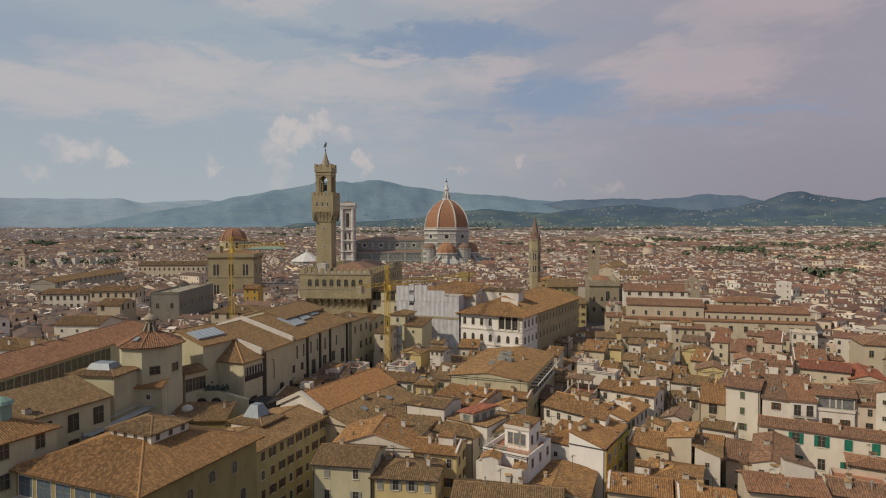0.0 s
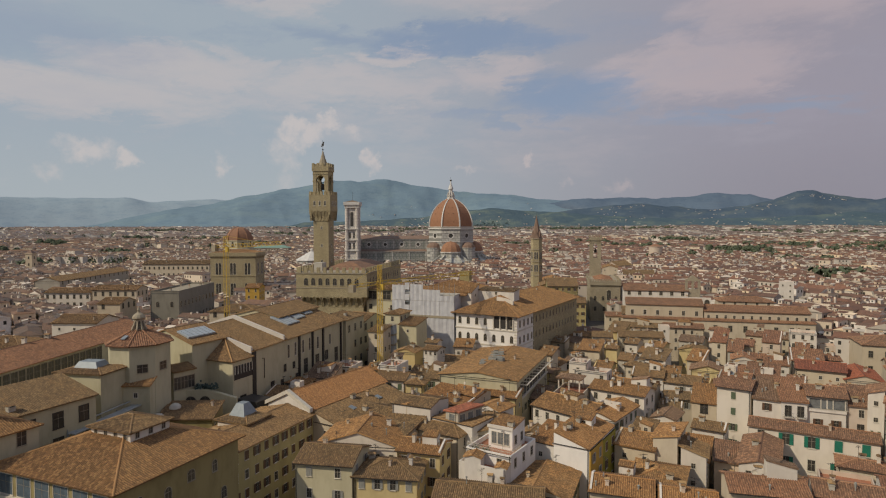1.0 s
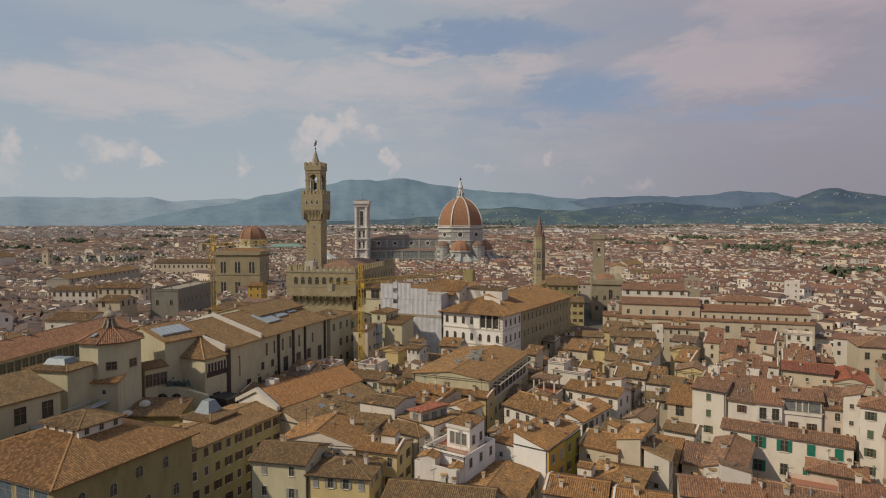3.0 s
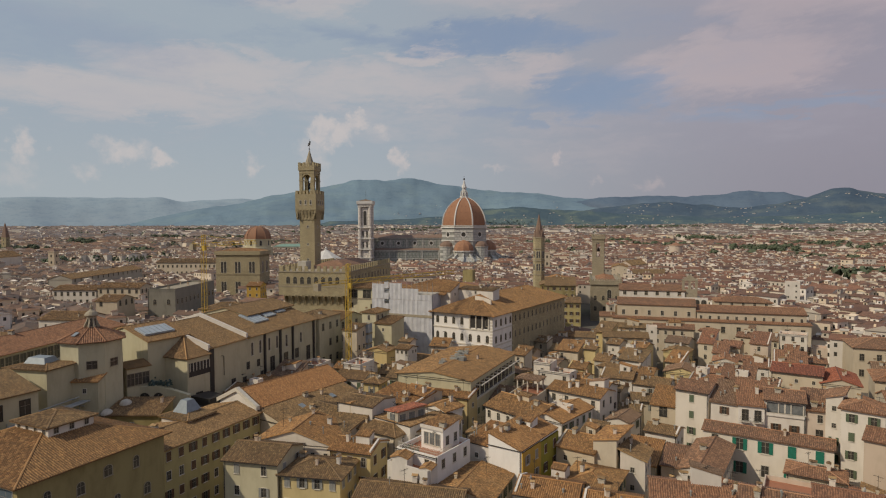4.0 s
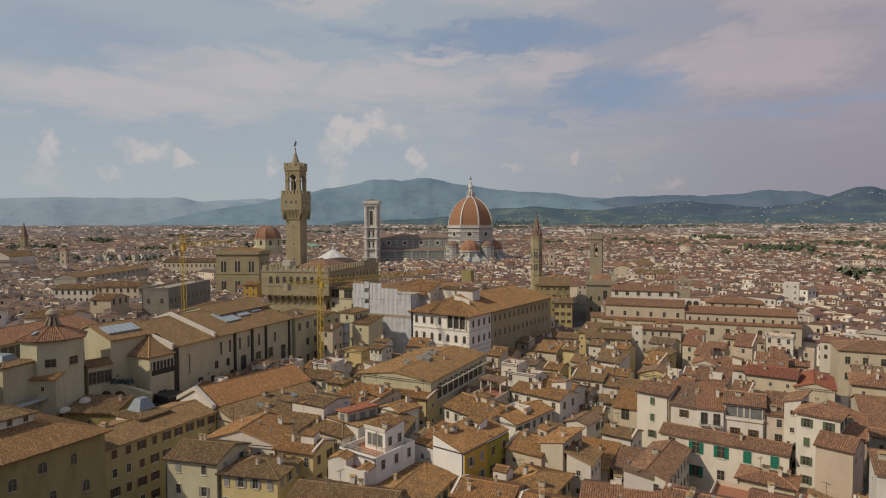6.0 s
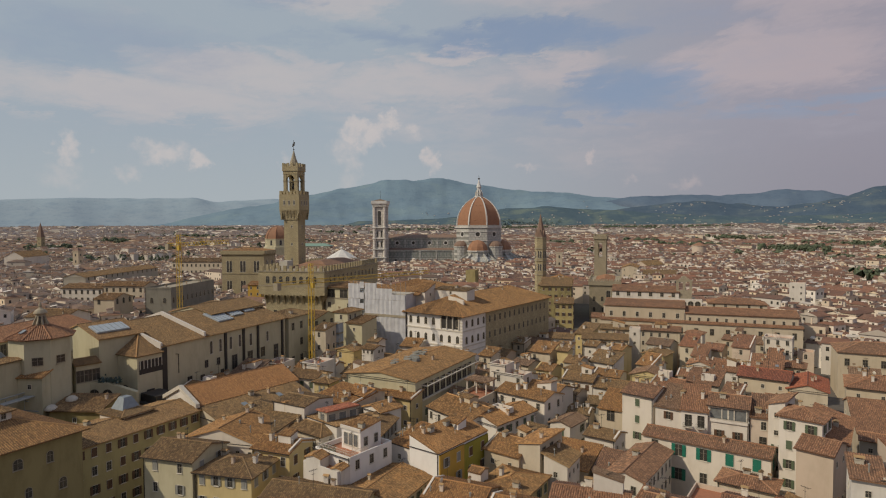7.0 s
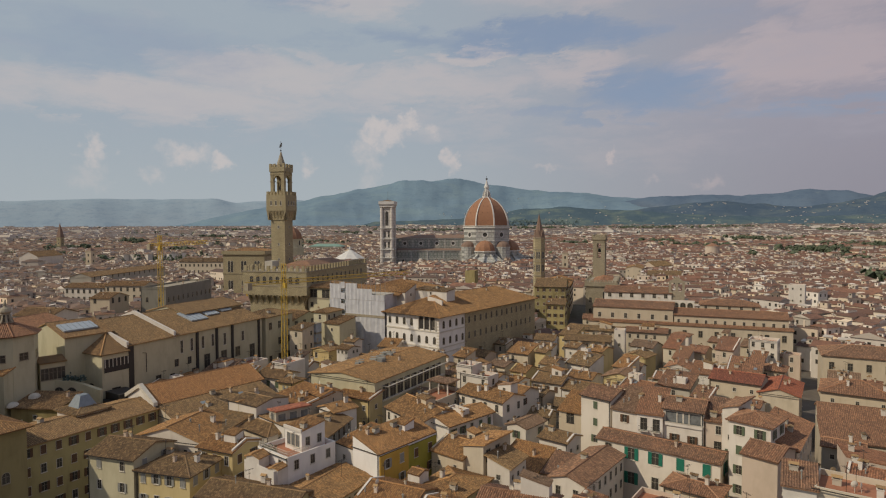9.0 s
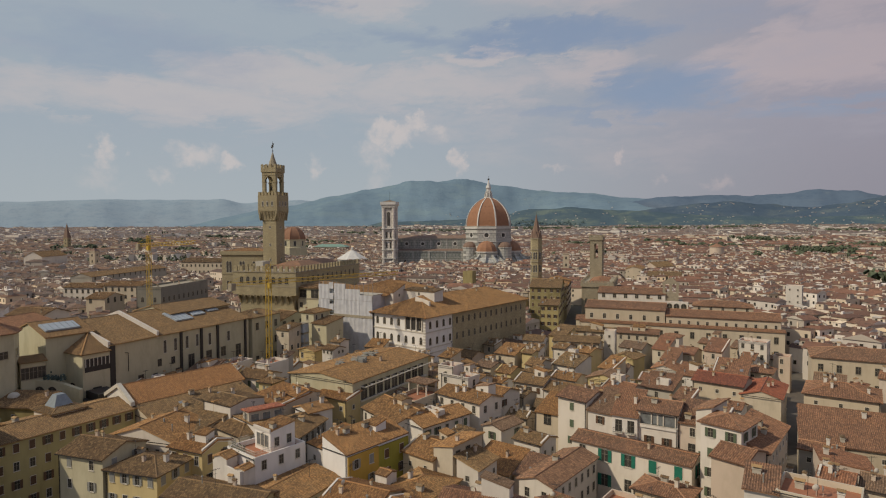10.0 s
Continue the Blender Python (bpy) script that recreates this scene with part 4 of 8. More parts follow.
def palace_with_tower():
    """The fortified town hall: a crenellated block with a gallery on corbels, and its tall bell tower."""
    e = thing("town_hall", -136.3, 198.0, 14, "ochre stone crenellated town hall block with a corbelled gallery", "palace")
    TAKEN.append((-136.3, 198.0, 24, 54, radians(14)))
    W, D = 24.0, 54.0
    g = Geo()
    g.box((0, 0, -0.2), (W, D, 31.6))
    g.box((-2.0, -2.0, 31.2), (W + 2.0, D + 2.0, 40.0))
    part("wall", g, FORTE, e)
    g = Geo()
    g.box((-2.25, -2.25, 40.0), (W + 2.25, D + 2.25, 40.4))
    g.box((-2.12, -2.12, 34.4), (W + 2.12, D + 2.12, 34.75))
    part("cornice", g, STONE, e)
    mer = block_mesh("merlon", 1.25, 0.7, 2.0, FORTE)
    merlons(e, (-1.9, -1.8), (W + 1.9, -1.8), 11, mer, 40.4)
    merlons(e, (W + 1.8, -1.8), (W + 1.8, D + 1.8), 22, mer, 40.4)
    merlons(e, (-1.8, D + 1.8), (-1.8, -1.8), 22, mer, 40.4)
    cor = corbel_mesh(2.55, 2.0, 4.2, FORTE)
    for i in range(9):
        part("corbel", cor, None, e, "", pose(1.3 + i * (W - 2.6) / 8, 0, 31.2))
    for i in range(18):
        part("corbel", cor, None, e, "", pose(W, 1.5 + i * 3.0, 31.2, 0, 0, 90))
    aw = WIN["arch"]
    for i in range(8):
        part("window", aw, None, e, "", pose(2 + i * (W - 4) / 7, -2.0, 35.6))
    for i in range(12):
        part("window", aw, None, e, "", pose(W + 2.0, 3 + i * 4.2, 35.6, 0, 0, 90))
    for i in range(3):
        for z in (22.5, 14.5):
            part("window", WIN["grand"], None, e, "", pose(4 + i * 7.5, 0, z))
    g = Geo()
    g.loft([[(2, 12, 40.2), (W - 2, 12, 40.2), (W - 2, D - 2, 40.2), (2, D - 2, 40.2)], [(10, 20, 43.2), (W - 10, 20, 43.2), (W - 10, D - 9, 43.2), (10, D - 9, 43.2)]], 0, True)
    part("roof", g, TILE["russet"], e)
    g = Geo()
    g.box((1, 9, 40), (4.5, 14, 43.5))
    part("roof_hut", g, WALLS["grey"], e)
    # bell tower
    t = thing("bell_tower", -143.0, 222.5, 14, "tall ochre stone bell tower with crenellated gallery and open belfry", "tower")
    g = Geo()
    g.box((-3.3, -3.3, -0.2), (3.3, 3.3, 61))
    g.loft([[(s * 3.3, q * 3.3, 60.5) for s, q in ((-1, -1), (1, -1), (1, 1), (-1, 1))], [(s * 4.6, q * 4.6, 64.6) for s, q in ((-1, -1), (1, -1), (1, 1), (-1, 1))]], 0)
    g.box((-4.65, -4.65, 64.6), (4.65, 4.65, 71.2))
    part("shaft", g, FORTE, t)
    mer2 = block_mesh("merlon", 0.95, 0.5, 1.5, FORTE)
    cor2 = corbel_mesh(1.5, 1.1, 4.2, FORTE)
    for k in range(4):
        at = pose(0, 0, 0, 0, 0, k * 90)
        for i in range(6):
            part("corbel", cor2, None, t, "", at @ pose(-3.85 + i * 1.54, -3.6, 64.6))
            part("merlon", mer2, None, t, "", at @ pose(-3.95 + i * 1.58, -4.4, 71.2))
        for i in range(3):
            part("window", WIN["small"], None, t, "", at @ pose(-2.3 + i * 2.3, -4.65, 66.8) @ Matrix.Diagonal((1, 1, 1.8, 1)))
        for z in (57.0, 49.5, 43.0):
            part("window", WIN["small"], None, t, "", at @ pose(0.3, -3.3, z))
        part("pier", PIER, None, t, "", at @ pose(-2.45, -2.45, 71.2))
    g = Geo()
    for k in range(4):
        m = pose(0, 0, 0, 0, 0, k * 90)
        n = 10
        for i in range(n):
            a, b = math.pi * i / n, math.pi * (i + 1) / n
            r = 1.9
            for y in (-3.2, -2.2):
                g.face([m @ Vector((r * math.cos(a), y, 77.2 + 1.2 * r * math.sin(a))), m @ Vector((r * math.cos(b), y, 77.2 + 1.2 * r * math.sin(b))), m @ Vector((r * math.cos(b), y, 80.4)), m @ Vector((r * math.cos(a), y, 80.4))])
            g.face([m @ Vector((r * math.cos(a), y, 77.2 + 1.2 * r * math.sin(a))) for y in (-3.2, -2.2)] + [m @ Vector((r * math.cos(b), y, 77.2 + 1.2 * r * math.sin(b))) for y in (-2.2, -3.2)])
    g.box((-3.35, -3.35, 79.9), (3.35, 3.35, 81.2))
    g.box((-3.65, -3.65, 81.2), (3.65, 3.65, 83.1))
    part("crown", g, FORTE, t)
    for k in range(4):
        at = pose(0, 0, 0, 0, 0, k * 90)
        for i in range(4):
            part("merlon", mer2, None, t, "", at @ pose(-3.15 + i * 2.1, -3.4, 83.1))
    g = Geo()
    g.loft([ring(12, 0.9, 73.5), ring(12, 1.0, 74.2), ring(12, 0.75, 75.4), ring(12, 0.35, 76.2)], 0, True)
    g.bar((-2.4, 0, 76.6), (2.4, 0, 76.6), 0.15)
    part("bell", g, DARK, t, "dark bronze bell")
    g = Geo()
    g.loft([ring(8, 1.9, 83.1), ring(8, 2.0, 84.3), ring(8, 1.05, 87.0), ring(8, 0.2, 90.0)], 0, True)
    part("spire", g, STONE, t, "weathered grey spire")
    g = Geo()
    g.bar((0, 0, 89.8), (0, 0, 94.6), 0.08)
    g.loft([ring(8, 0.05, 90.2), ring(8, 0.4, 90.6), ring(8, 0.05, 91.0)])
    g.box((-0.5, -0.05, 92.2), (0.45, 0.05, 93.2))
    g.box((0.1, -0.05, 93.2), (0.6, 0.05, 93.9))
    g.box((-0.75, -0.05, 91.8), (-0.2, 0.05, 92.3))
    part("weather_vane", g, DARK, t)


def pier_mesh():
    """A square corner pier with engaged round shafts and a capital band."""
    g = Geo()
    g.box((-0.85, -0.85, 0), (0.5, 0.5, 9.2))
    for q, w in ((0, 0.12), (5.6, 0.16), (8.6, 0.1)):
        g.box((-0.85 - w, -0.85 - w, q), (0.55 + w, 0.55 + w, q + 0.4))
    for px, py in ((0.62, -0.5), (-0.5, 0.62)):
        g.loft([ring(8, 0.26, 0.4, 0, px, py), ring(8, 0.33, 6.0, 0, px, py)], 0, True)
    return g.mesh("pier", [FORTE])


PIER = pier_mesh()


def Geo_column(r, h):
    g = Geo()
    g.loft([ring(10, r * 1.15, 0), ring(10, r * 1.15, 0.5), ring(10, r, 0.7), ring(10, r * 0.95, h - 1.2), ring(10, r * 1.2, h - 0.7), ring(10, r * 1.2, h)], 0, True)
    return g


def oculus_mesh(r, frame_mat):
    g = Geo()
    n = 20
    for r0, r1, y0, y1 in ((r * 1.45, r * 1.2, -0.25, -0.35), (r * 1.2, r, -0.35, -0.1)):
        for i in range(n):
            a, b = i * math.tau / n, (i + 1) * math.tau / n
            g.face([(r0 * math.cos(a), y0, r0 * math.sin(a)), (r0 * math.cos(b), y0, r0 * math.sin(b)), (r1 * math.cos(b), y1, r1 * math.sin(b)), (r1 * math.cos(a), y1, r1 * math.sin(a))], 0)
    g.face([(r * math.cos(i * math.tau / n), -0.1, r * math.sin(i * math.tau / n)) for i in range(n)], 1)
    return g.mesh("oculus", [frame_mat, GLASS])


def dome_profile(r, z0, z1, r1, n):
    """Pointed dome: radius and height along the rib."""
    out = []
    H = z1 - z0
    R = ((r - r1) ** 2 + H ** 2) / (2 * (r - r1))
    for i in range(n + 1):
        z = H * i / n
        x = r - R + math.sqrt(max(R * R - z * z, 0))
        out.append((x, z0 + z))
    return out


def cathedral():
    """The marble cathedral: long nave, octagonal drum, tiled dome with white ribs and lantern, three half-domed arms."""
    NY = 21.7
    e = thing("cathedral", -276.5, 700.0, NY, "white and green marble cathedral with a huge red tiled dome", "church")
    TAKEN.append((-276.5 - 115 * 0.93 + 22 * 0.37 - 8, 700 - 115 * 0.37 - 28 * 0.93 - 20, 165, 92, radians(NY)))
    tr = math.pi / 8
    C = math.cos(math.pi / 8)
    g = Geo()
    g.loft([ring(8, 29.0, -0.2, tr), ring(8, 29.0, 54.6, tr)], 0, True)
    part("drum", g, MARBLE, e)
    g = Geo()
    for z, o, t in ((54.4, 1.3, 1.6), (49.5, 0.6, 0.5), (39.0, 0.9, 0.9), (57.0, 0.5, 0.5)):
        g.loft([ring(8, 28.6, z, tr), ring(8, 29.0 + o, z, tr), ring(8, 29.0 + o, z + t, tr), ring(8, 28.4, z + t, tr)])
        part("cornice", g, WHITE_M, e)
        g = Geo()
    g.loft([ring(8, 28.5, 54.6, tr), ring(8, 28.5, 57.5, tr)], 0, True)
    part("attic", g, PALE, e)
    pr = dome_profile(28.0, 57.5, 92.0, 4.2, 18)
    g = Geo()
    g.loft([ring(8, r, z, tr) for r, z in pr])
    part("dome", g, DOME_T, e, "red clay tiled dome shell")
    for i in range(8):
        a = tr + i * math.tau / 8
        g = Geo()
        u, v = Vector((math.cos(a), math.sin(a), 0)), Vector((-math.sin(a), math.cos(a), 0))
        secs = []
        for r, z in pr:
            c = u * (r - 0.7) + Vector((0, 0, z))
            k = 0.45 + 0.25 * (r / 28)
            secs.append([c - v * k, c - v * k + u * 1.5, c + v * k + u * 1.5, c + v * k])
        g.loft(secs, 0, True)
        part("rib", g, WHITE_M, e)
    for i in range(8):
        a = i * math.tau / 8
        for zf in (0.2, 0.48, 0.72):
            r, z = pr[int(zf * 18)]
            for s in (-0.3, 0.3):
                m = pose(0, 0, 0, 0, 0, math.degrees(a)) @ pose(r * C - 0.15, s * r * 0.4, z, 0, 0, 90)
                part("dormer_eye", EYELET, None, e, "", m)
        part("oculus", OCULUS_BIG, None, e, "", pose(0, 0, 0, 0, 0, math.degrees(a)) @ pose(29 * C, 0, 46.6, 0, 0, 90))
    # lantern
    g = Geo()
    g.loft([ring(8, 5.6, 91.0, tr), ring(8, 5.6, 93.0, tr), ring(8, 2.6, 93.0, tr), ring(8, 2.5, 103.0, tr), ring(8, 3.4, 103.4, tr), ring(8, 3.2, 104.6, tr), ring(8, 1.6, 108.5, tr), ring(8, 0.4, 113.2, tr)], 0, True)
    lan = part("lantern", g, WHITE_M, e, "white marble lantern")
    g = Geo()
    g.loft([[(2.3, q * 0.45, z) for q, z in ((-1, 93), (1, 93), (1, 101), (-1, 101))], [(3.6, q * 0.42, z) for q, z in ((-1, 93), (1, 93), (1, 99.6), (-1, 99.6))], [(4.9, q * 0.42, z) for q, z in ((-1, 93), (1, 93), (1, 96.2), (-1, 96.2))]], 0, True)
    fin = g.mesh("buttress_fin", [WHITE_M])
    for i in range(8):
        part("buttress_fin", fin, None, lan, "", Matrix.Rotation(tr + i * math.tau / 8, 4, "Z"))
    g = Geo()
    n = 10
    g.loft([[(1.2 * math.sin(math.pi * j / n) * math.cos(i * math.tau / 12), 1.2 * math.sin(math.pi * j / n) * math.sin(i * math.tau / 12), 114.2 - 1.2 * math.cos(math.pi * j / n)) for i in range(12)] for j in range(1, n)], 0, True)
    g.bar((0, 0, 115), (0, 0, 118), 0.14)
    g.bar((-0.7, 0, 117), (0.7, 0, 117), 0.14)
    part("ball", g, DARK, e, "dark gilt ball and cross")
    # three arms with half domes, and small exedrae between them
    for deg in (-90, 0, 90):
        m = pose(0, 0, 0, 0, 0, deg)
        g = Geo()
        base = [m @ Vector((30 + 20 * math.cos(t), 22 * math.sin(t), -0.2)) for t in [radians(q) for q in (-108, -72, -36, 0, 36, 72, 108)]]
        def up(z, k=1.0):
            c = m @ Vector((26, 0, 0))
            return [Vector((c.x + (p.x - c.x) * k, c.y + (p.y - c.y) * k, z)) for p in base]
        g.loft([up(-0.2), up(14.0), up(14.3, 1.03), up(15.3, 1.03), up(15.3, 0.98), up(20.5, 0.62), up(20.5, 0.56), up(27.0, 0.56)], 0, True)
        part("apse", g, MARBLE, e)
        g = Geo()
        rings = []
        for j in range(9):
            t = j / 8 * math.pi / 2
            rings.append(up(27.5 + 12.5 * math.sin(t), max(0.56 * math.cos(t), 0.02)))
        g.loft([up(27.4, 0.57)] + rings)
        part("half_dome", g, DOME_T, e, "red clay tiled half dome")
        g = Geo()
        g.loft([up(26.6, 0.55), up(26.6, 0.61), up(27.7, 0.61), up(27.7, 0.55)])
        part("cornice", g, WHITE_M, e)
        # sloping buttress walls between the chapels
        for q in (-108, -72, -36, 0, 36, 72, 108):
            o = m @ Vector((30 + 20 * math.cos(radians(q)), 22 * math.sin(radians(q)), 0))
            c = m @ Vector((26, 0, 0))
            u = (o - c).normalized()
            v = Vector((-u.y, u.x, 0)) * 0.8
            far, near = (o - c).length * 1.04, (o - c).length * 0.5
            g = Geo()
            g.loft([[c + u * near - v, c + u * far - v, c + u * far - v + Vector((0, 0, 17.0)), c + u * near - v + Vector((0, 0, 25.5))], [c + u * near + v, c + u * far + v, c + u * far + v + Vector((0, 0, 17.0)), c + u * near + v + Vector((0, 0, 25.5))]], 0, True)
            part("buttress_wall", g, MARBLE, e)
        for t in (-54, -18, 18, 54):
            part("window", LANCET, None, e, "", m @ pose(28.5, 0, 0, 0, 0, t) @ pose(20.2, 0, 2.0, 0, 0, 90))
    for deg in (-45, -135, 45, 135):
        m = pose(0, 0, 0, 0, 0, deg)
        g = Geo()
        c = m @ Vector((29, 0, 0))
        g.loft([ring(12, 8.5, -0.2, 0, c.x, c.y), ring(12, 8.5, 31, 0, c.x, c.y), ring(12, 9.0, 31.5, 0, c.x, c.y), ring(12, 9.0, 32.4, 0, c.x, c.y)], 0, True)
        part("exedra", g, MARBLE, e)
        g = Geo()
        g.loft([ring(12, 8.6 * math.cos(t), 32.4 + 6.5 * math.sin(t), 0, c.x, c.y) for t in [j / 6 * 1.5 for j in range(7)]], 0)
        part("exedra_roof", g, SPIRE, e)
    # nave and aisles run from the drum to the front
    g = Geo()
    g.box((-112, -10.5, -0.2), (-20, 10.5, 42.5))
    g.box((-112, -20.5, -0.2), (-18, 20.5, 27.5))
    g.box((-114.5, -21.5, -0.2), (-112, 21.5, 44))
    part("nave", g, NAVE_M, e)
    g = Geo()
    for s in (-1, 1):
        g.box((-112, s * 10.7 - 0.5, 41.6), (-24, s * 10.7 + 0.5, 42.7))
        g.box((-112, s * 20.7 - 0.5, 26.9), (-22, s * 20.7 + 0.5, 27.9))
        g.box((-112, s * 20.6 - 0.3, 17.4), (-22, s * 20.6 + 0.3, 17.9))
        for x in (-110, -90, -70, -50, -30):
            g.box((x - 0.6, s * 10.6 - 0.3, 28), (x + 0.6, s * 10.6 + 0.3, 41.6))
            g.box((x - 0.8, s * 20.6 - 0.5, 0), (x + 0.8, s * 20.6 + 0.5, 27.0))
    part("cornice", g, MARBLE, e)
    g = Geo()
    for s in (-1, 1):
        g.face([(-113, s * 11.6, 42.6), (-22, s * 11.6, 42.6), (-22, 0, 46.2), (-113, 0, 46.2)][::s])
    part("roof", g, SPIRE, e, "dark red-brown nave roof")
    g = Geo()
    for s in (-1, 1):
        g.face([(-113, s * 21.4, 27.8), (-22, s * 21.4, 27.8), (-22, s * 10.4, 30.0), (-113, s * 10.4, 30.0)][::s])
    part("aisle_roof", g, SPIRE, e)
    # framed panels of green marble between the pilasters
    for s, deg in ((-1, 0), (1, 180)):
        for x in (-100, -80, -60, -40):
            for k in (-6.2, 6.2):
                part("marble_panel", PANEL, None, e, "", pose(x + k, s * 10.5, 31.0, 0, 0, deg) @ Matrix.Diagonal((0.8, 1, 1.0, 1)))
            for k in (-6.6, -2.2, 2.2, 6.6):
                part("marble_panel", PANEL, None, e, "", pose(x + k, s * 20.5, 18.8, 0, 0, deg) @ Matrix.Diagonal((0.75, 1, 0.75, 1)))
    for s, deg in ((-1, 0), (1, 180)):
        for x in (-100, -80, -60, -40):
            part("oculus", OCULUS, None, e, "", pose(x, s * 10.5, 36.0, 0, 0, deg))
        for x in (-100, -80, -60, -40):
            part("window", LANCET, None, e, "", pose(x, s * 20.5, 6.0, 0, 0, deg))


OCULUS_BIG, OCULUS, EYELET = oculus_mesh(2.6, WHITE_M), oculus_mesh(2.0, WHITE_M), oculus_mesh(0.45, DOME_T)
LANCET = window_mesh(2.6, 11.0, True, WHITE_M)
_g = Geo()
for _a, _b in (((-2.4, 0), (-2.0, 9.4)), ((2.0, 0), (2.4, 9.4)), ((-2.0, 0), (2.0, 0.4)), ((-2.0, 9.0), (2.0, 9.4)), ((-0.9, 1.6), (0.9, 7.8))):
    _g.box((_a[0], -0.14, _a[1]), (_b[0], 0.05, _b[1]))
PANEL = _g.mesh("marble_panel", [GREEN_M])


def campanile():
    e = thing("campanile", -374.0, 630.0, 21.7, "slender square marble campanile with pointed windows and flat top", "tower")
    TAKEN.append((-386, 616, 24, 24, 0))
    g = Geo()
    g.box((-6.3, -6.3, -0.2), (6.3, 6.3, 82.5))
    for s in (-1, 1):
        for q in (-1, 1):
            g.loft([ring(8, 2.1, -0.2, math.pi / 8, s * 6.1, q * 6.1), ring(8, 2.1, 82.5, math.pi / 8, s * 6.1, q * 6.1)], 0, True)
    part("shaft", g, ROSE_M, e)
    g = Geo()
    for z, o in ((19, 0.7), (29, 0.7), (41.5, 0.7), (54.5, 0.8), (80.0, 0.6)):
        k = 7.9 + o
        g.box((-k, -k, z), (k, k, z + 0.8))
        part("string_course", g, WHITE_M, e)
        g = Geo()
    k = 9.4
    g.loft([[(s * 7.8, q * 7.8, 80.8) for s, q in ((-1, -1), (1, -1), (1, 1), (-1, 1))], [(s * k, q * k, 83.4) for s, q in ((-1, -1), (1, -1), (1, 1), (-1, 1))], [(s * k, q * k, 86.8) for s, q in ((-1, -1), (1, -1), (1, 1), (-1, 1))]], 0, True)
    part("cornice", g, WHITE_M, e)
    two, big = window_mesh(1.9, 7.2, True, WHITE_M), window_mesh(3.6, 17.0, True, WHITE_M)
    for kk in range(4):
        at = pose(0, 0, 0, 0, 0, kk * 90)
        for z in (31.5, 44.0):
            for x in (-2.3, 2.3):
                part("window", two, None, e, "", at @ pose(x, -6.35, z))
        part("window", big, None, e, "", at @ pose(0, -6.35, 58.0))
    g = Geo()
    g.loft([[(s * 8.4, q * 8.4, 86.8) for s, q in ((-1, -1), (1, -1), (1, 1), (-1, 1))], [(s * 0.3, q * 0.3, 89.0) for s, q in ((-1, -1), (1, -1), (1, 1), (-1, 1))]], 0, True)
    part("roof", g, TILE["brown"], e)
    # inlaid green frames on each stage
    for kk in range(4):
        at = pose(0, 0, 0, 0, 0, kk * 90)
        for z0, z1 in ((20.5, 28.2), (30.5, 40.6), (43.0, 53.6), (56.2, 79.0)):
            g = Geo()
            for x in (-4.0, 4.0):
                g.box((x - 0.16, -6.36, z0), (x + 0.16, -6.3, z1))
            for z in (z0, z1):
                g.box((-4.16, -6.36, z - 0.16), (4.16, -6.3, z + 0.16))
            part("inlay", g, GREEN_M, e, "", at)
    g = Geo()
    g.bar((0, 0, 88), (0, 0, 99), 0.14)
    part("pole", g, DARK, e)


def baptistery():
    e = thing("baptistery", -434.0, 632.0, 20, "octagonal baptistery with a white pyramid roof", "church")
    TAKEN.append((-450, 616, 32, 32, 0))
    g = Geo()
    g.loft([ring(8, 19, -0.2), ring(8, 19, 16.5)], 0, True)
    part("wall", g, MARBLE, e)
    g = Geo()
    g.loft([ring(8, 20, 16.5), ring(8, 20, 17.2), ring(8, 2.2, 27.5), ring(8, 1.7, 27.5)], 0, True)
    part("roof", g, WHITE_M, e, "white marble pyramid roof")
    g = Geo()
    g.loft([ring(8, 1.6, 27.5), ring(8, 1.6, 29.5), ring(8, 1.9, 29.7), ring(8, 0.1, 32.0)], 0, True)
    part("lantern", g, WHITE_M, e)


def medici_dome():
    e = thing("domed_chapel", -620.0, 717.0, 10, "domed chapel with red tiled ribbed dome and pale drum", "church")
    TAKEN.append((-645, 690, 55, 55, 0))
    tr = math.pi / 8
    g = Geo()
    g.loft([ring(8, 22, -0.2, tr), ring(8, 22, 26, tr), ring(8, 19.5, 26.5, tr), ring(8, 19.5, 37, tr), ring(8, 20.3, 37.3, tr), ring(8, 20.3, 38.2, tr)], 0, True)
    part("drum", g, WALLS["palace"], e)
    for i in range(8):
        part("window", LANCET, None, e, "", pose(0, 0, 0, 0, 0, i * 45) @ pose(19.5 * math.cos(tr), 0, 28.5, 0, 0, 90) @ Matrix.Diagonal((1.3, 1, 0.68, 1)))
    pr = dome_profile(19.0, 38.2, 57.5, 2.0, 12)
    g = Geo()
    g.loft([ring(8, r, z, tr) for r, z in pr], 0, True)
    part("dome", g, DOME_T, e)
    for i in range(8):
        a = tr + i * math.tau / 8
        g = Geo()
        u, v = Vector((math.cos(a), math.sin(a), 0)), Vector((-math.sin(a), math.cos(a), 0))
        g.loft([[c - v * 0.35, c - v * 0.35 + u * 0.9, c + v * 0.35 + u * 0.9, c + v * 0.35] for c in [u * (r - 0.3) + Vector((0, 0, z)) for r, z in pr]], 0, True)
        part("rib", g, DOME_T, e)


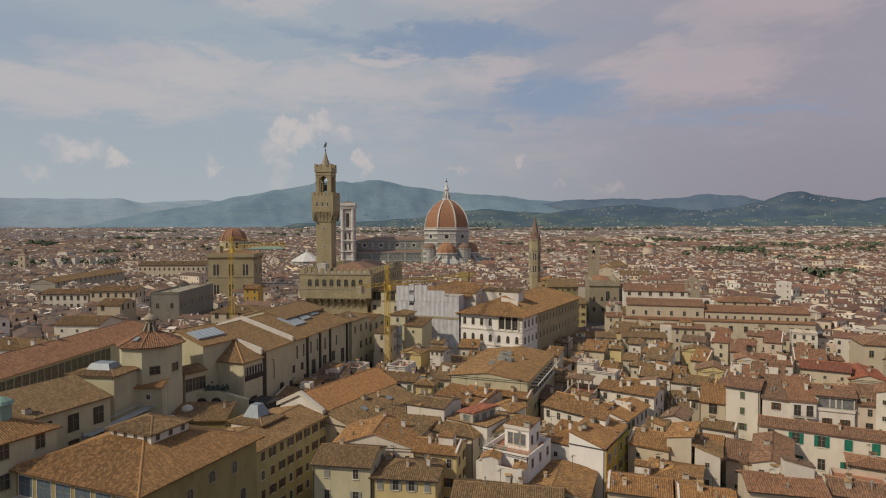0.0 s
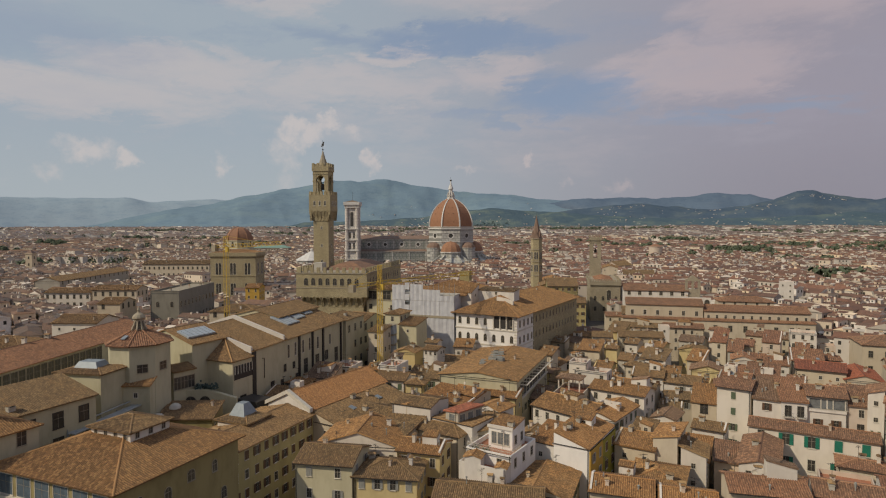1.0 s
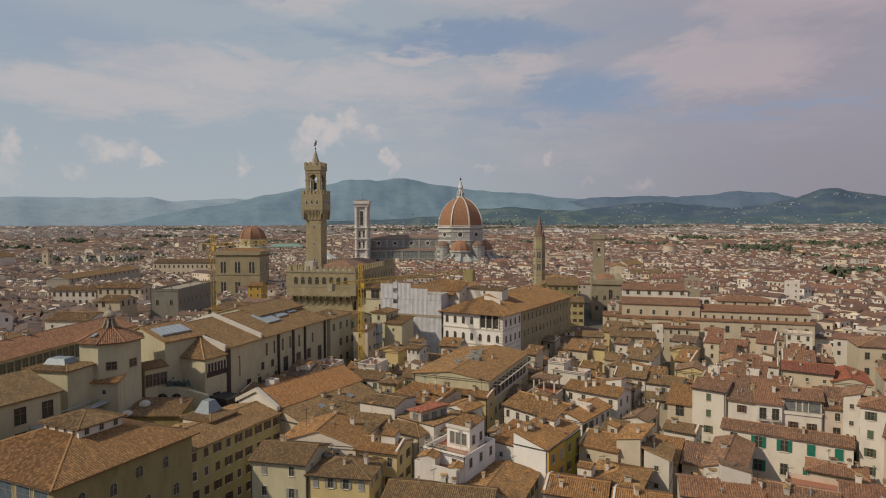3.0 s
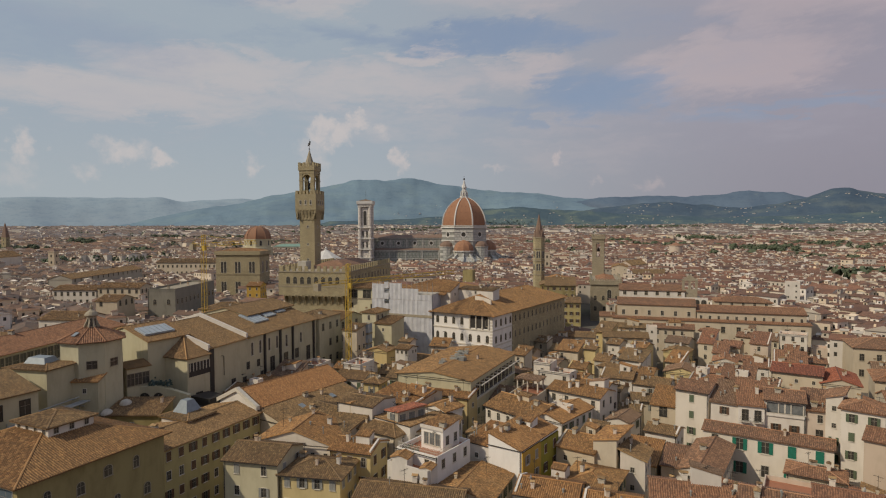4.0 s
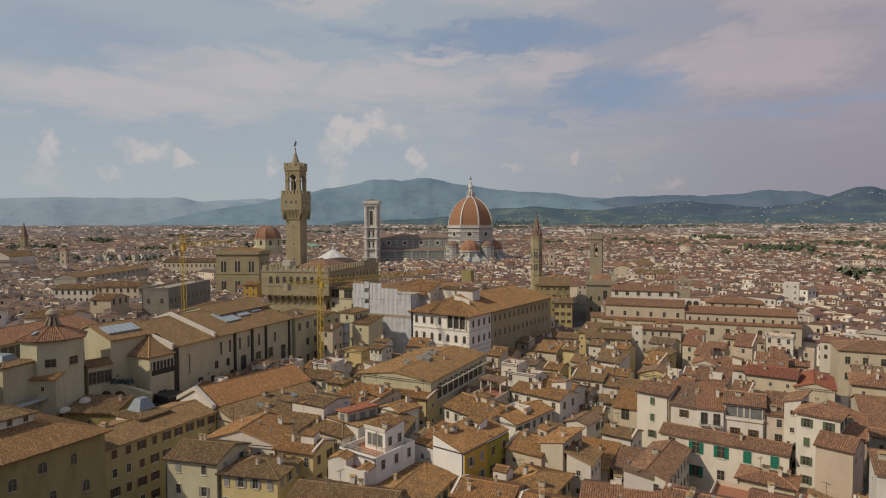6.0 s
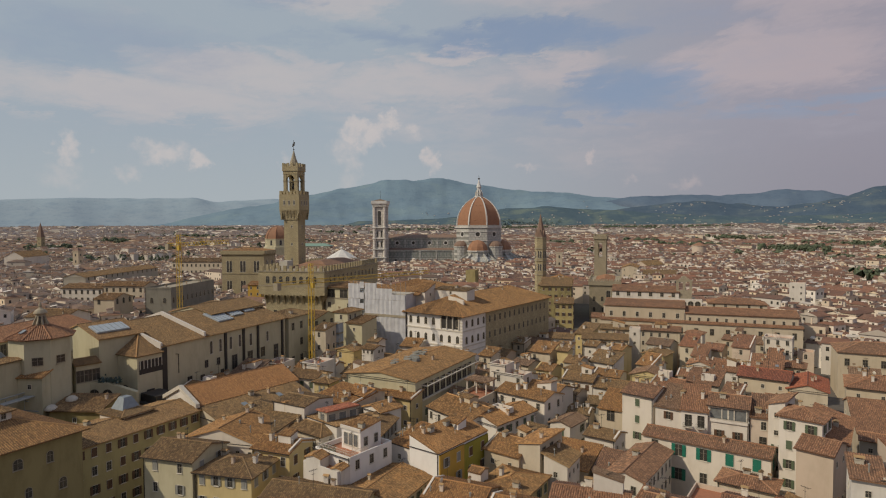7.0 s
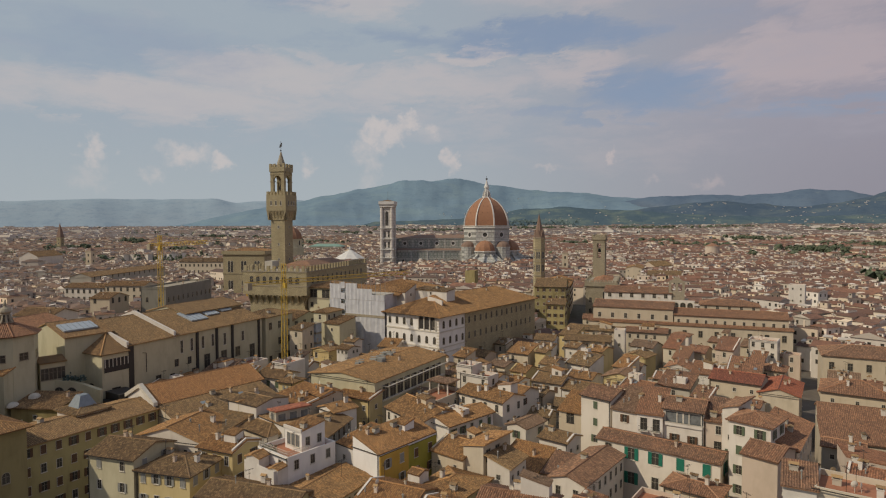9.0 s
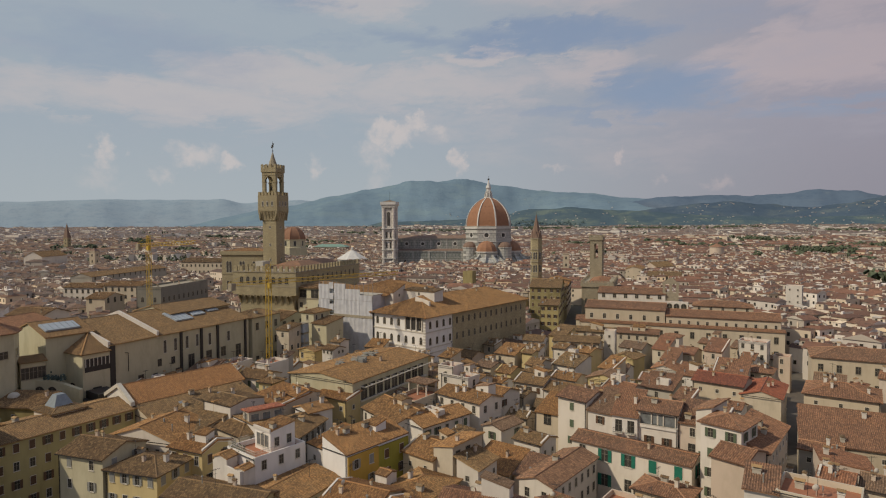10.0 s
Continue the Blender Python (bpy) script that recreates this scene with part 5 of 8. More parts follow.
def granary_church():
    """The tall square church that was a granary: plain block with paired pointed windows and a bracketed cornice."""
    e = thing("granary_church", -305.0, 327.0, 23, "tall square ochre stone church with paired pointed windows", "church")
    W, D, H = 31.0, 21.0, 39.0
    TAKEN.append((-305, 327, W, D, radians(23)))
    g = Geo()
    g.box((0, 0, -0.2), (W, D, H - 1))
    part("wall", g, FORTE, e)
    g = Geo()
    g.box((-0.8, -0.8, H - 1.2), (W + 0.8, D + 0.8, H + 1.2))
    g.box((-0.3, -0.3, H - 15.2), (W + 0.3, D + 0.3, H - 14.6))
    part("cornice", g, FORTE, e)
    cor = corbel_mesh(1.5, 0.8, 2.0, FORTE)
    for i in range(20):
        part("corbel", cor, None, e, "", pose(0.8 + i * (W - 1.6) / 19, 0, H - 1.2))
    for i in range(13):
        part("corbel", cor, None, e, "", pose(W, 0.8 + i * (D - 1.6) / 12, H - 1.2, 0, 0, 90))
    pair = window_mesh(1.7, 8.0, True, PALE)
    for x in (5.5, 15.5, 25.5):
        for s in (-0.95, 0.95):
            part("window", pair, None, e, "", pose(x + s * 1.15, 0, H - 14))
            part("window", pair, None, e, "", pose(x + s, 0, H - 28))
    for y in (6, 15):
        for s in (-0.95, 0.95):
            part("window", pair, None, e, "", pose(W, y + s, H - 14, 0, 0, 90))
    g = Geo()
    roof(g, W, D, H + 1.0, "hip", 0.2, 0.2, 0.6)
    part("roof", g, TILE["orange"], e)


def abbey_spire():
    e = thing("abbey_bell_tower", -97.5, 412.0, 10, "slender six-sided brown stone bell tower with pointed spire", "tower")
    TAKEN.append((-103, 406, 12, 12, 0))
    g = Geo()
    g.loft([ring(6, 3.9, -0.2), ring(6, 3.9, 49)], 0, True)
    part("shaft", g, FORTE, e)
    g = Geo()
    for z in (24, 33.5, 41.5, 49):
        g.loft([ring(6, 3.8, z), ring(6, 4.3, z), ring(6, 4.3, z + 0.6), ring(6, 3.8, z + 0.6)])
        part("string_course", g, STONE, e)
        g = Geo()
    win = window_mesh(1.0, 4.6, True, PALE)
    for i in range(6):
        m = pose(0, 0, 0, 0, 0, 30 + i * 60)
        for z in (27, 35.5):
            for s in (-0.7, 0.7):
                part("window", win, None, e, "", m @ pose(3.9 * math.cos(math.pi / 6), s, z, 0, 0, 90))
        g = Geo()
        g.face([m @ Vector((3.45, -1.9, 49.5)), m @ Vector((3.45, 1.9, 49.5)), m @ Vector((3.1, 0, 54.5))])
        g.face([m @ Vector((3.45, 1.9, 49.5)), m @ Vector((1.5, 0, 54.5)), m @ Vector((3.1, 0, 54.5))])
        g.face([m @ Vector((3.45, -1.9, 49.5)), m @ Vector((3.1, 0, 54.5)), m @ Vector((1.5, 0, 54.5))])
        part("gablet", g, SPIRE, e)
    g = Geo()
    g.loft([ring(6, 3.7, 49.6), ring(6, 1.6, 58), ring(6, 0.15, 65)], 0, True)
    part("spire", g, SPIRE, e, "red-brown pointed spire")
    g = Geo()
    g.bar((0, 0, 64.8), (0, 0, 67), 0.08)
    part("cross", g, DARK, e)


def prison_palace():
    """The old prison palace: crenellated stone block and square tower at its corner."""
    e = thing("fortified_palace", -55.6, 378.6, 12, "crenellated grey-brown stone fortified palace", "palace")
    W, D, H = 17.6, 46.0, 25.2
    TAKEN.append((-55.6, 378.6, W, D, radians(12)))
    TAKEN.append((-39.8, 284, 6.0, 130, radians(13.1)))
    g = Geo()
    g.box((0, 0, -0.2), (W, D, H - 3))
    g.box((-0.6, -0.6, H - 3.2), (W + 0.6, D + 0.6, H - 1))
    part("wall", g, WALLSTONE, e)
    mer = block_mesh("merlon", 0.9, 0.6, 1.3, WALLSTONE)
    merlons(e, (-0.5, -0.3), (W + 0.5, -0.3), 13, mer, H - 1)
    merlons(e, (W + 0.3, -0.5), (W + 0.3, D), 26, mer, H - 1)
    merlons(e, (-0.3, D), (-0.3, -0.5), 26, mer, H - 1)
    cor = corbel_mesh(1.0, 0.6, 1.5, WALLSTONE)
    for i in range(20):
        part("corbel", cor, None, e, "", pose(0.5 + i * (W - 1.0) / 19, 0, H - 3.2))
    for i in range(40):
        part("corbel", cor, None, e, "", pose(W, 0.6 + i * (D - 1.2) / 39, H - 3.2, 0, 0, 90))
    part("window", window_mesh(2.4, 6.4, True, PALE), None, e, "", pose(10.9, 0, H - 12.6))
    for x, z in ((2.8, 12.6), (7.4, 12.6), (15.0, 12.6), (2.8, 6.2), (8, 6.2), (14.5, 6.2)):
        part("window", WIN["arch"], None, e, "", pose(x, 0, z))
    g = Geo()
    roof(g, W - 1.6, D - 1.6, H - 1.8, "hip", 0.27, 0.0, 0.6)
    part("roof", g, TILE["russet"], e, "", pose(0.8, 0.8, 0))
    t = thing("palace_tower", -59.2, 420.6, 8, "square grey-brown stone tower with open belfry and battlements", "tower")
    TOP = 46.4
    g = Geo()
    g.box((-3.8, -3.8, -0.2), (3.8, 3.8, 36.5))
    part("shaft", g, WALLSTONE, t)
    pier = block_mesh("pier", 2.5, 2.5, TOP - 36.5, WALLSTONE)
    for s in (-1, 1):
        for q in (-1, 1):
            part("pier", pier, None, t, "", pose(s * 2.55, q * 2.55, 36.5))
    g = Geo()
    g.box((-3.8, -3.8, TOP - 0.2), (3.8, 3.8, TOP + 2.0))
    part("belfry_wall", g, WALLSTONE, t)
    g = Geo()
    g.box((-4.3, -4.3, TOP + 2.0), (4.3, 4.3, TOP + 3.8))
    part("gallery", g, WALLSTONE, t)
    arch = Geo()
    n = 8
    for i in range(n):
        a, b = math.pi * i / n, math.pi * (i + 1) / n
        arch.face([(1.2 * math.cos(a), 0, 1.2 * math.sin(a)), (1.2 * math.cos(b), 0, 1.2 * math.sin(b)), (1.2 * math.cos(b), 0, 1.5), (1.2 * math.cos(a), 0, 1.5)])
        arch.face([(1.2 * math.cos(a), 0, 1.2 * math.sin(a)), (1.2 * math.cos(a), 0.6, 1.2 * math.sin(a)), (1.2 * math.cos(b), 0.6, 1.2 * math.sin(b)), (1.2 * math.cos(b), 0, 1.2 * math.sin(b))])
    arch = arch.mesh("arch", [WALLSTONE])
    c2 = corbel_mesh(1.2, 0.5, 1.5, WALLSTONE)
    for kk in range(4):
        at = pose(0, 0, 0, 0, 0, kk * 90)
        part("arch", arch, None, t, "", at @ pose(0, -3.75, TOP - 1.5))
        for i in range(5):
            part("merlon", mer, None, t, "", at @ pose(-3.6 + i * 1.8, -4.0, TOP + 3.8))
        for i in range(6):
            part("corbel", c2, None, t, "", at @ pose(-3.0 + i * 1.2, -3.8, TOP + 2.0))
    g = Geo()
    g.loft([ring(10, 1.0, 40.0), ring(10, 0.8, 41.6), ring(10, 0.25, 42.4)], 0, True)
    g.bar((0, -2.6, 42.6), (0, 2.6, 42.6), 0.15)
    part("bell", g, DARK, t)


def lattice(g, a, b, side, n, r=0.1, r2=0.055):
    """A square lattice beam between two points."""
    a, b = Vector(a), Vector(b)
    d = (b - a).normalized()
    up = Vector((0, 0, 1)) if abs(d.z) < 0.9 else Vector((1, 0, 0))
    s = d.cross(up).normalized() * side / 2
    t = s.cross(d).normalized() * side / 2
    c = [s + t, s - t, -s - t, -s + t]
    for k in c:
        g.bar(a + k, b + k, r)
    for i in range(n):
        p, q = a + (b - a) * i / n, a + (b - a) * (i + 1) / n
        for j in range(4):
            k0, k1 = (c[j], c[(j + 1) % 4]) if i % 2 == 0 else (c[(j + 1) % 4], c[j])
            g.bar(p + k0, q + k1, r2, 0, 3)


def crane(x, y, z0, z1, jib, jib_z, counter, label, thick=1.0):
    e = thing("tower_crane", x, y, 0, label, "crane")
    g = Geo()
    lattice(g, (0, 0, z0), (0, 0, z1), 1.2, 24, 0.1 * thick, 0.055 * thick)
    part("mast", g, CRANE, e)
    J, K = Vector(jib), Vector(counter)
    g = Geo()
    lattice(g, (0, 0, jib_z), J, 1.15, 30, 0.1, 0.06)
    part("jib", g, CRANE, e)
    g = Geo()
    lattice(g, (0, 0, jib_z), K, 0.9, 8, 0.07, 0.045)
    part("counter_jib", g, CRANE, e)
    g = Geo()
    lattice(g, (0, 0, z1), (0, 0, z1 + 4.5), 0.9, 4, 0.09, 0.06)
    g.bar((0, 0, z1 + 4.4), J * 0.65 + Vector((0, 0, jib_z * 0.35 + 0.6)), 0.05)
    g.bar((0, 0, z1 + 4.4), K + Vector((0, 0, 0.6)), 0.05)
    part("apex", g, CRANE, e)
    g = Geo()
    g.box((K.x * 0.93 - 0.8, K.y * 0.93 - 0.8, K.z - 1.8), (K.x * 0.93 + 0.8, K.y * 0.93 + 0.8, K.z + 0.3))
    part("counterweight", g, STONE, e)
    g = Geo()
    g.box((0.7, -1.3, jib_z - 1.9), (1.8, -0.4, jib_z - 0.3))
    part("cab", g, CRANE, e)
    g = Geo()
    g.box((-1.5, -1.5, -0.1), (1.5, 1.5, max(z0, 0.2) + 0.3))
    part("footing", g, STONE, e)


palace_with_tower()
cathedral()
campanile()
baptistery()
medici_dome()
granary_church()
abbey_spire()
prison_palace()
crane(-83.8, 163.4, 10.0, 42.0, (11.3, 52.0, 40.6), 41.0, (-2.8, -12.5, 41.0), "yellow lattice tower crane with a long jib")
crane(-141.5, 162.3, 10.0, 50.5, (18.0, 5.5, 52.5), 51.5, (-4.0, -1.2, 51.5), "yellow lattice tower crane above the museum roofs", 0.75)

# ---- the long museum and the palaces beside it ----


GALLERY = window_mesh(1.7, 3.3, False, STONE)
MUTED = window_mesh(1.15, 1.9, True, STONE)
# dark blue glass of the glazed bays, no curtain behind it
BAY_GLASS = plain("dark_blue_bay_glass", (0.11, 0.145, 0.175), 0.2, 0.0, 0.6, 1.2)


def museum():
    # long wing, its shaded flank with tall slit windows and broad dark vertical strips
    W, EV, ST = 31.0, 27.5, 0.32
    e = house(-127.6, 118.0, W, 50.6, 6, EV, "gy", "palace", "brown", "", "", label="long plastered museum wing with tiled roof and skylights", steep=ST, chimneys=0, annexes=0)
    slit, wide = window_mesh(0.9, 3.5, False, PALE), window_mesh(2.2, 4.2, False, STONE)
    for y, z, w, h in ((17.2, 22.2, 0.9, 3.5), (20.8, 22.2, 0.9, 3.5), (25, 22.1, 0.9, 3.5), (28.8, 22.1, 0.9, 3.5), (33.7, 21.6, 1.0, 3.5), (15.3, 18.8, 1.3, 2.0), (19.9, 18.7, 1.3, 1.9), (13.8, 14.6, 1.5, 2.5), (9.2, 14.5, 1.7, 3.2), (21.4, 14.2, 1.4, 2.8), (26.5, 15.9, 2.2, 4.2), (33.3, 15.9, 2.2, 4.0), (39.2, 17.1, 2.0, 2.9), (45.7, 15.3, 2.2, 4.4), (41.5, 21.5, 1.0, 3.0)):
        part("window", slit if w < 1.1 else wide, None, e, "", pose(W, y, z, 0, 0, 90) @ (Matrix.Diagonal((w / 0.9, 1, h / 3.5, 1)) if w < 1.1 else Matrix.Diagonal((w / 2.2, 1, h / 4.2, 1))))
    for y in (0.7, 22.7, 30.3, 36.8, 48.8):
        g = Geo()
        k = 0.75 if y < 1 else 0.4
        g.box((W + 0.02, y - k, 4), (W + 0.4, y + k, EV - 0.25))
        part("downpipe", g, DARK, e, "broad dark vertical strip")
    g = Geo()
    g.bar((W + 0.12, 5.4, 19.5), (W + 0.12, 5.4, 24.5), 0.08)
    g.bar((W + 0.12, 5.4, 24.5), (W + 0.12, 4.4, 24.7), 0.08)
    part("waste_pipe", g, DARK, e)
    # raised fire walls across the roof
    for y0, left, lift in ((-0.5, 24.0, 0.9), (14.4, 5.5, 1.25)):
        g = Geo()

        def sect(x):
            z = EV + (W / 2 - abs(min(x, W) - W / 2)) * ST
            return [(x, y0, z - 0.6), (x, y0 + 0.65, z - 0.6), (x, y0 + 0.65, z + lift), (x, y0, z + lift)]
        xs = [left] + ([W / 2] if left < W / 2 else []) + [W + 0.25]
        g.loft([sect(x) for x in xs], 0, True)
        part("parapet", g, WALLS["white"], e, "white raised fire wall")
    for u, v, w, d in ((19.5, 26, 6.2, 6.5), (18.5, 34, 5.5, 5), (17.5, 41, 5.5, 4.5), (7, 17, 4, 8), (7, 30, 4, 6)):
        z = EV + (W / 2 - abs(u + w / 2 - W / 2)) * ST
        tilt = math.degrees(math.atan(ST)) * (1 if u > 15 else -1)
        g = Geo()
        g.box((-w / 2, -d / 2, 0.05), (w / 2, d / 2, 0.45))
        sk = part("skylight", g, SKYLIGHT, e, "blue-grey glazed skylight", pose(u + w / 2, v + d / 2, z + 0.12, 0, tilt, 0))
        for i in range(4):
            g = Geo()
            g.box((-w / 2, -d / 2 + d * (i + 0.5) / 4 - 0.05, 0.45), (w / 2, -d / 2 + d * (i + 0.5) / 4 + 0.05, 0.53))
            part("glazing_bar", g, METAL, sk)
    # raised roof at the far end, and the end block
    house(-125.0, 146.0, 16.0, 24.0, 6, 31.4, "gy", "palace", "brown", "", "", label="raised tiled roof over the museum wing", steep=0.25, chimneys=0, claim=False, annexes=0)
    house(-112.0, 171.5, 10.6, 14.0, 6, 27.4, "hip", "palace", "brown", "fr", "grand", step=3.4, rows=3, floors=5.6, chimneys=1, big=1.0, gap=0.1, drop=4.4, annexes=0, label="tall plastered end block of the museum")
    house(-113.0, 188.0, 9.0, 16.0, -3, 24.0, "gx", "palace", "brown", "fr", "grand", step=3.2, rows=4, floors=4.5, chimneys=1, label="plastered block behind the museum")
    e = house(-121.4, 110.3, 17.2, 11.6, -2, 30.6, "gy", "palace", "brown", "", "", label="museum cross wing with tiled roof and long skylight", steep=0.33, chimneys=0, annexes=0)
    g = Geo()
    g.box((-2.0, -4.2, 0.05), (2.0, 4.2, 0.5))
    sk = part("skylight", g, SKYLIGHT, e, "long blue-grey glazed skylight", pose(13.0, 5.2, 32.1, 0, math.degrees(math.atan(0.33)), 0))
    for i in range(6):
        g = Geo()
        g.box((-2.0, -3.6 + i * 1.4, 0.5), (2.0, -3.5 + i * 1.4, 0.58))
        part("glazing_bar", g, METAL, sk)
    # stair block with an open loggia and a roof that leans on the wing
    e = thing("stair_block", -106.6, 114.3, 0, "plastered museum block with a small glazed loggia and leaning tiled roof", "building")
    TAKEN.append((-106.6, 114.3, 10.1, 7.0, 0.0))
    g = Geo()
    g.box((-1.0, 0, -0.2), (10.1, 7.2, 26.3))
    part("wall", g, WALLS["palace"], e)
    g = Geo()
    z0, up = 26.2, 4.0
    slope(g, (-1.5, -0.6, z0), (10.6, -0.6, z0), (0, 6.0, up), [(0, 0), (4.5, math.hypot(6, up)), (12.1, 0)], 0.4)
    slope(g, (10.6, -0.6, z0), (10.6, 7.2, z0), (-7.6, 0, up), [(0, 0), (6.0, math.hypot(7.6, up)), (7.8, math.hypot(7.6, up))], 0.4)
    slope(g, (-1.5, 7.2, z0), (-1.5, -0.6, z0), (4.5, 0, up), [(0, math.hypot(4.5, up)), (1.8, math.hypot(4.5, up)), (7.8, 0)], 0.4)
    part("roof", g, TILE["brown"], e)
    for a, b in (((10.6, -0.6, z0), (3.0, 5.4, z0 + up)), ((-1.5, -0.6, z0), (3.0, 5.4, z0 + up))):
        g = Geo()
        g.bar(Vector(a) + Vector((0, 0, 0.05)), Vector(b) + Vector((0, 0, 0.05)), 0.16, 0, 6)
        part("hip_ridge", g, TILE["orange"], e)
    g = Geo()
    g.box((10.1, 0.5, 21.6), (10.16, 6.9, 24.9))
    part("loggia", g, DARK, e, "dark glazed loggia")
    post = block_mesh("post", 0.16, 0.2, 2.0, PALE)
    for i in range(7):
        part("post", post, None, e, "", pose(10.2, 0.7 + i * 1.0, 22.9, 0, 0, 90))
    part("window", WIN["arch"], None, e, "", pose(5.5, 0, 16.5) @ Matrix.Diagonal((1.5, 1, 0.8, 1)))
    part("window", WIN["dark"], None, e, "", pose(10.1, 3.5, 14.0, 0, 0, 90) @ Matrix.Diagonal((1.2, 1, 1.4, 1)))
    # octagonal room with lantern
    e = thing("octagonal_tribune", -108.4, 98.8, 0, "octagonal plastered museum room with tiled roof and stone lantern", "building")
    TAKEN.append((-116, 92, 14, 14, 0))
    tr = radians(-58.5)
    R = 7.2
    g = Geo()
    g.loft([ring(8, 6.4, -0.2, tr), ring(8, 6.4, 33.2, tr)], 0, True)
    part("wall", g, WALLS["palace"], e)
    g = Geo()
    k = math.cos(math.pi / 8) * R
    h = 3.1
    for i in range(8):
        a, b = Vector((R * math.cos(tr + i * math.tau / 8), R * math.sin(tr + i * math.tau / 8), 33.0)), Vector((R * math.cos(tr + (i + 1) * math.tau / 8), R * math.sin(tr + (i + 1) * math.tau / 8), 33.0))
        mid = (a + b) / 2
        s = Vector((-mid.x, -mid.y, h))
        L = (b - a).length
        slope(g, a, b, s, [(0, 0), (L / 2, math.hypot(k, h)), (L, 0)], 0.42)
    part("roof", g, TILE["russet"], e)
    for i in range(8):
        g = Geo()
        a = tr + i * math.tau / 8
        g.bar((R * math.cos(a), R * math.sin(a), 33.1), (0, 0, 36.2), 0.16, 0, 6)
        part("hip_ridge", g, TILE["russet"], e)
    g = Geo()
    g.box((-0.7, -0.5, 0), (0.7, 0.5, 0.15))
    part("roof_window", g, METAL, e, "", pose(0, 0, 0, 0, 0, -82) @ pose(4.2, 0, 34.45, 0, 25, 0))
    g = Geo()
    g.loft([ring(12, 1.5, 35.0, tr), ring(12, 1.45, 35.4, tr), ring(12, 0.95, 35.5, tr), ring(12, 0.9, 37.8, tr), ring(12, 1.4, 38.1, tr), ring(12, 1.35, 38.4, tr), ring(12, 1.0, 38.9, tr), ring(12, 0.5, 39.2, tr), ring(12, 0.26, 39.5, tr), ring(12, 0.36, 39.9, tr), ring(12, 0.05, 40.8, tr)], 0, True)
    lan = part("lantern", g, STONE, e, "grey stone lantern")
    g = Geo()
    g.loft([[(0.85, q * 0.16, z) for q, z in ((-1, 35.4), (1, 35.4), (1, 37.7), (-1, 37.7))], [(1.2, q * 0.16, z) for q, z in ((-1, 35.4), (1, 35.4), (1, 36.7), (-1, 36.7))], [(1.65, q * 0.16, z) for q, z in ((-1, 35.1), (1, 35.1), (1, 35.8), (-1, 35.8))]], 0, True)
    vol = g.mesh("volute", [STONE])
    slot = window_mesh(0.42, 1.7, True, STONE)
    for i in range(8):
        m = Matrix.Rotation(tr + i * math.tau / 8, 4, "Z")
        part("volute", vol, None, lan, "", m)
        part("opening", slot, None, lan, "", m @ Matrix.Rotation(math.pi / 8, 4, "Z") @ pose(0.92, 0, 35.8, 0, 0, 90))
    ow = window_mesh(2.0, 1.7, False, STONE)
    for i in range(8):
        part("window", ow, None, e, "", pose(0, 0, 0, 0, 0, -36.0 + i * 45) @ pose(6.4 * math.cos(math.pi / 8), 0, 27.2, 0, 0, 90))
    # small blocks at the octagon's foot
    house(-111.2, 89.6, 11.4, 6.6, 27, 25.0, "sx", "palace", "orange", "f", "small", step=4.0, rows=1, chimneys=0, steep=0.3, label="low plastered annex with an orange lean-to roof")
    house(-106.5, 104.4, 2.6, 5.2, -12, 25.4, "sy", "palace", "brown", "r", "grand", step=1.4, rows=1, chimneys=0, steep=0.3, gap=0.0, big=1.2, drop=4.2, label="low museum annex with a row of windows")
    # service court below: low roofs, arches, skylight bubbles
    house(-100.2, 95.6, 11.5, 7.0, 25, 17.6, "sx", "dim", "brown", "fr", "small", step=3.0, rows=1, chimneys=1, steep=0.22, label="low court building with a dark tiled roof")
    house(-104.0, 88.5, 9.0, 6.5, 22, 15.0, "flat", "palace", "grey", "r", "dark", step=3.0, rows=2, chimneys=1, label="court range with a flat roof")
    bub = Geo()
    bub.loft([ring(12, 1.3 * math.cos(j / 5 * 1.5), 1.1 * math.sin(j / 5 * 1.5)) for j in range(6)], 0, True)
    bub = bub.mesh("skylight_bubble", [PALE])
    for bx, by in ((-100.4, 96.2), (-100.2, 100.6)):
        tagged(new("skylight_bubble", bub), "round pale skylight bubble on a court roof", "skylight").matrix_world = pose(bx, by, 17.6 if by < 98 else 18.6)
    e = thing("court_wall", -104.0, 106.4, 26, "plastered court wall with dark arched gateways", "wall")
    g = Geo()
    g.loft([[(0, 0, -0.2), (0, 1.2, -0.2), (0, 1.2, 20.6), (0, 0, 20.6)], [(5, 0, -0.2), (5, 1.2, -0.2), (5, 1.2, 20.8), (5, 0, 20.8)], [(12.0, 0, -0.2), (12.0, 1.2, -0.2), (12.0, 1.2, 18.6), (12.0, 0, 18.6)]], 0, True)
    part("wall", g, WALLS["palace"], e)
    # dark panes stand for the shade under the arches
    gate = window_mesh(2.4, 3.6, True, STONE)
    for x in (1.8, 5.0):
        part("gateway", gate, None, e, "", pose(x, 0, 15.6))
    g = Geo()
    for i in range(140):
        p = Vector((RNG.uniform(2.5, 7.5), RNG.uniform(0.2, 1.8), 20.7 + abs(RNG.gauss(0, 0.6))))
        n = Vector((RNG.gauss(0, 1), RNG.gauss(0, 1), RNG.gauss(0, 1))).normalized()
        q = n.orthogonal().normalized() * 0.4
        g.face([p - q, p + n.cross(q) * 0.7, p + q, p - n.cross(q) * 0.7])
    part("climbing_plant", g, DARKLEAF, e, "dark green creeper along the wall top")
    e = thing("site_cabin", -95.6, 113.0, -4, "dark site cabin stacked in the court", "cabin")
    g = Geo()
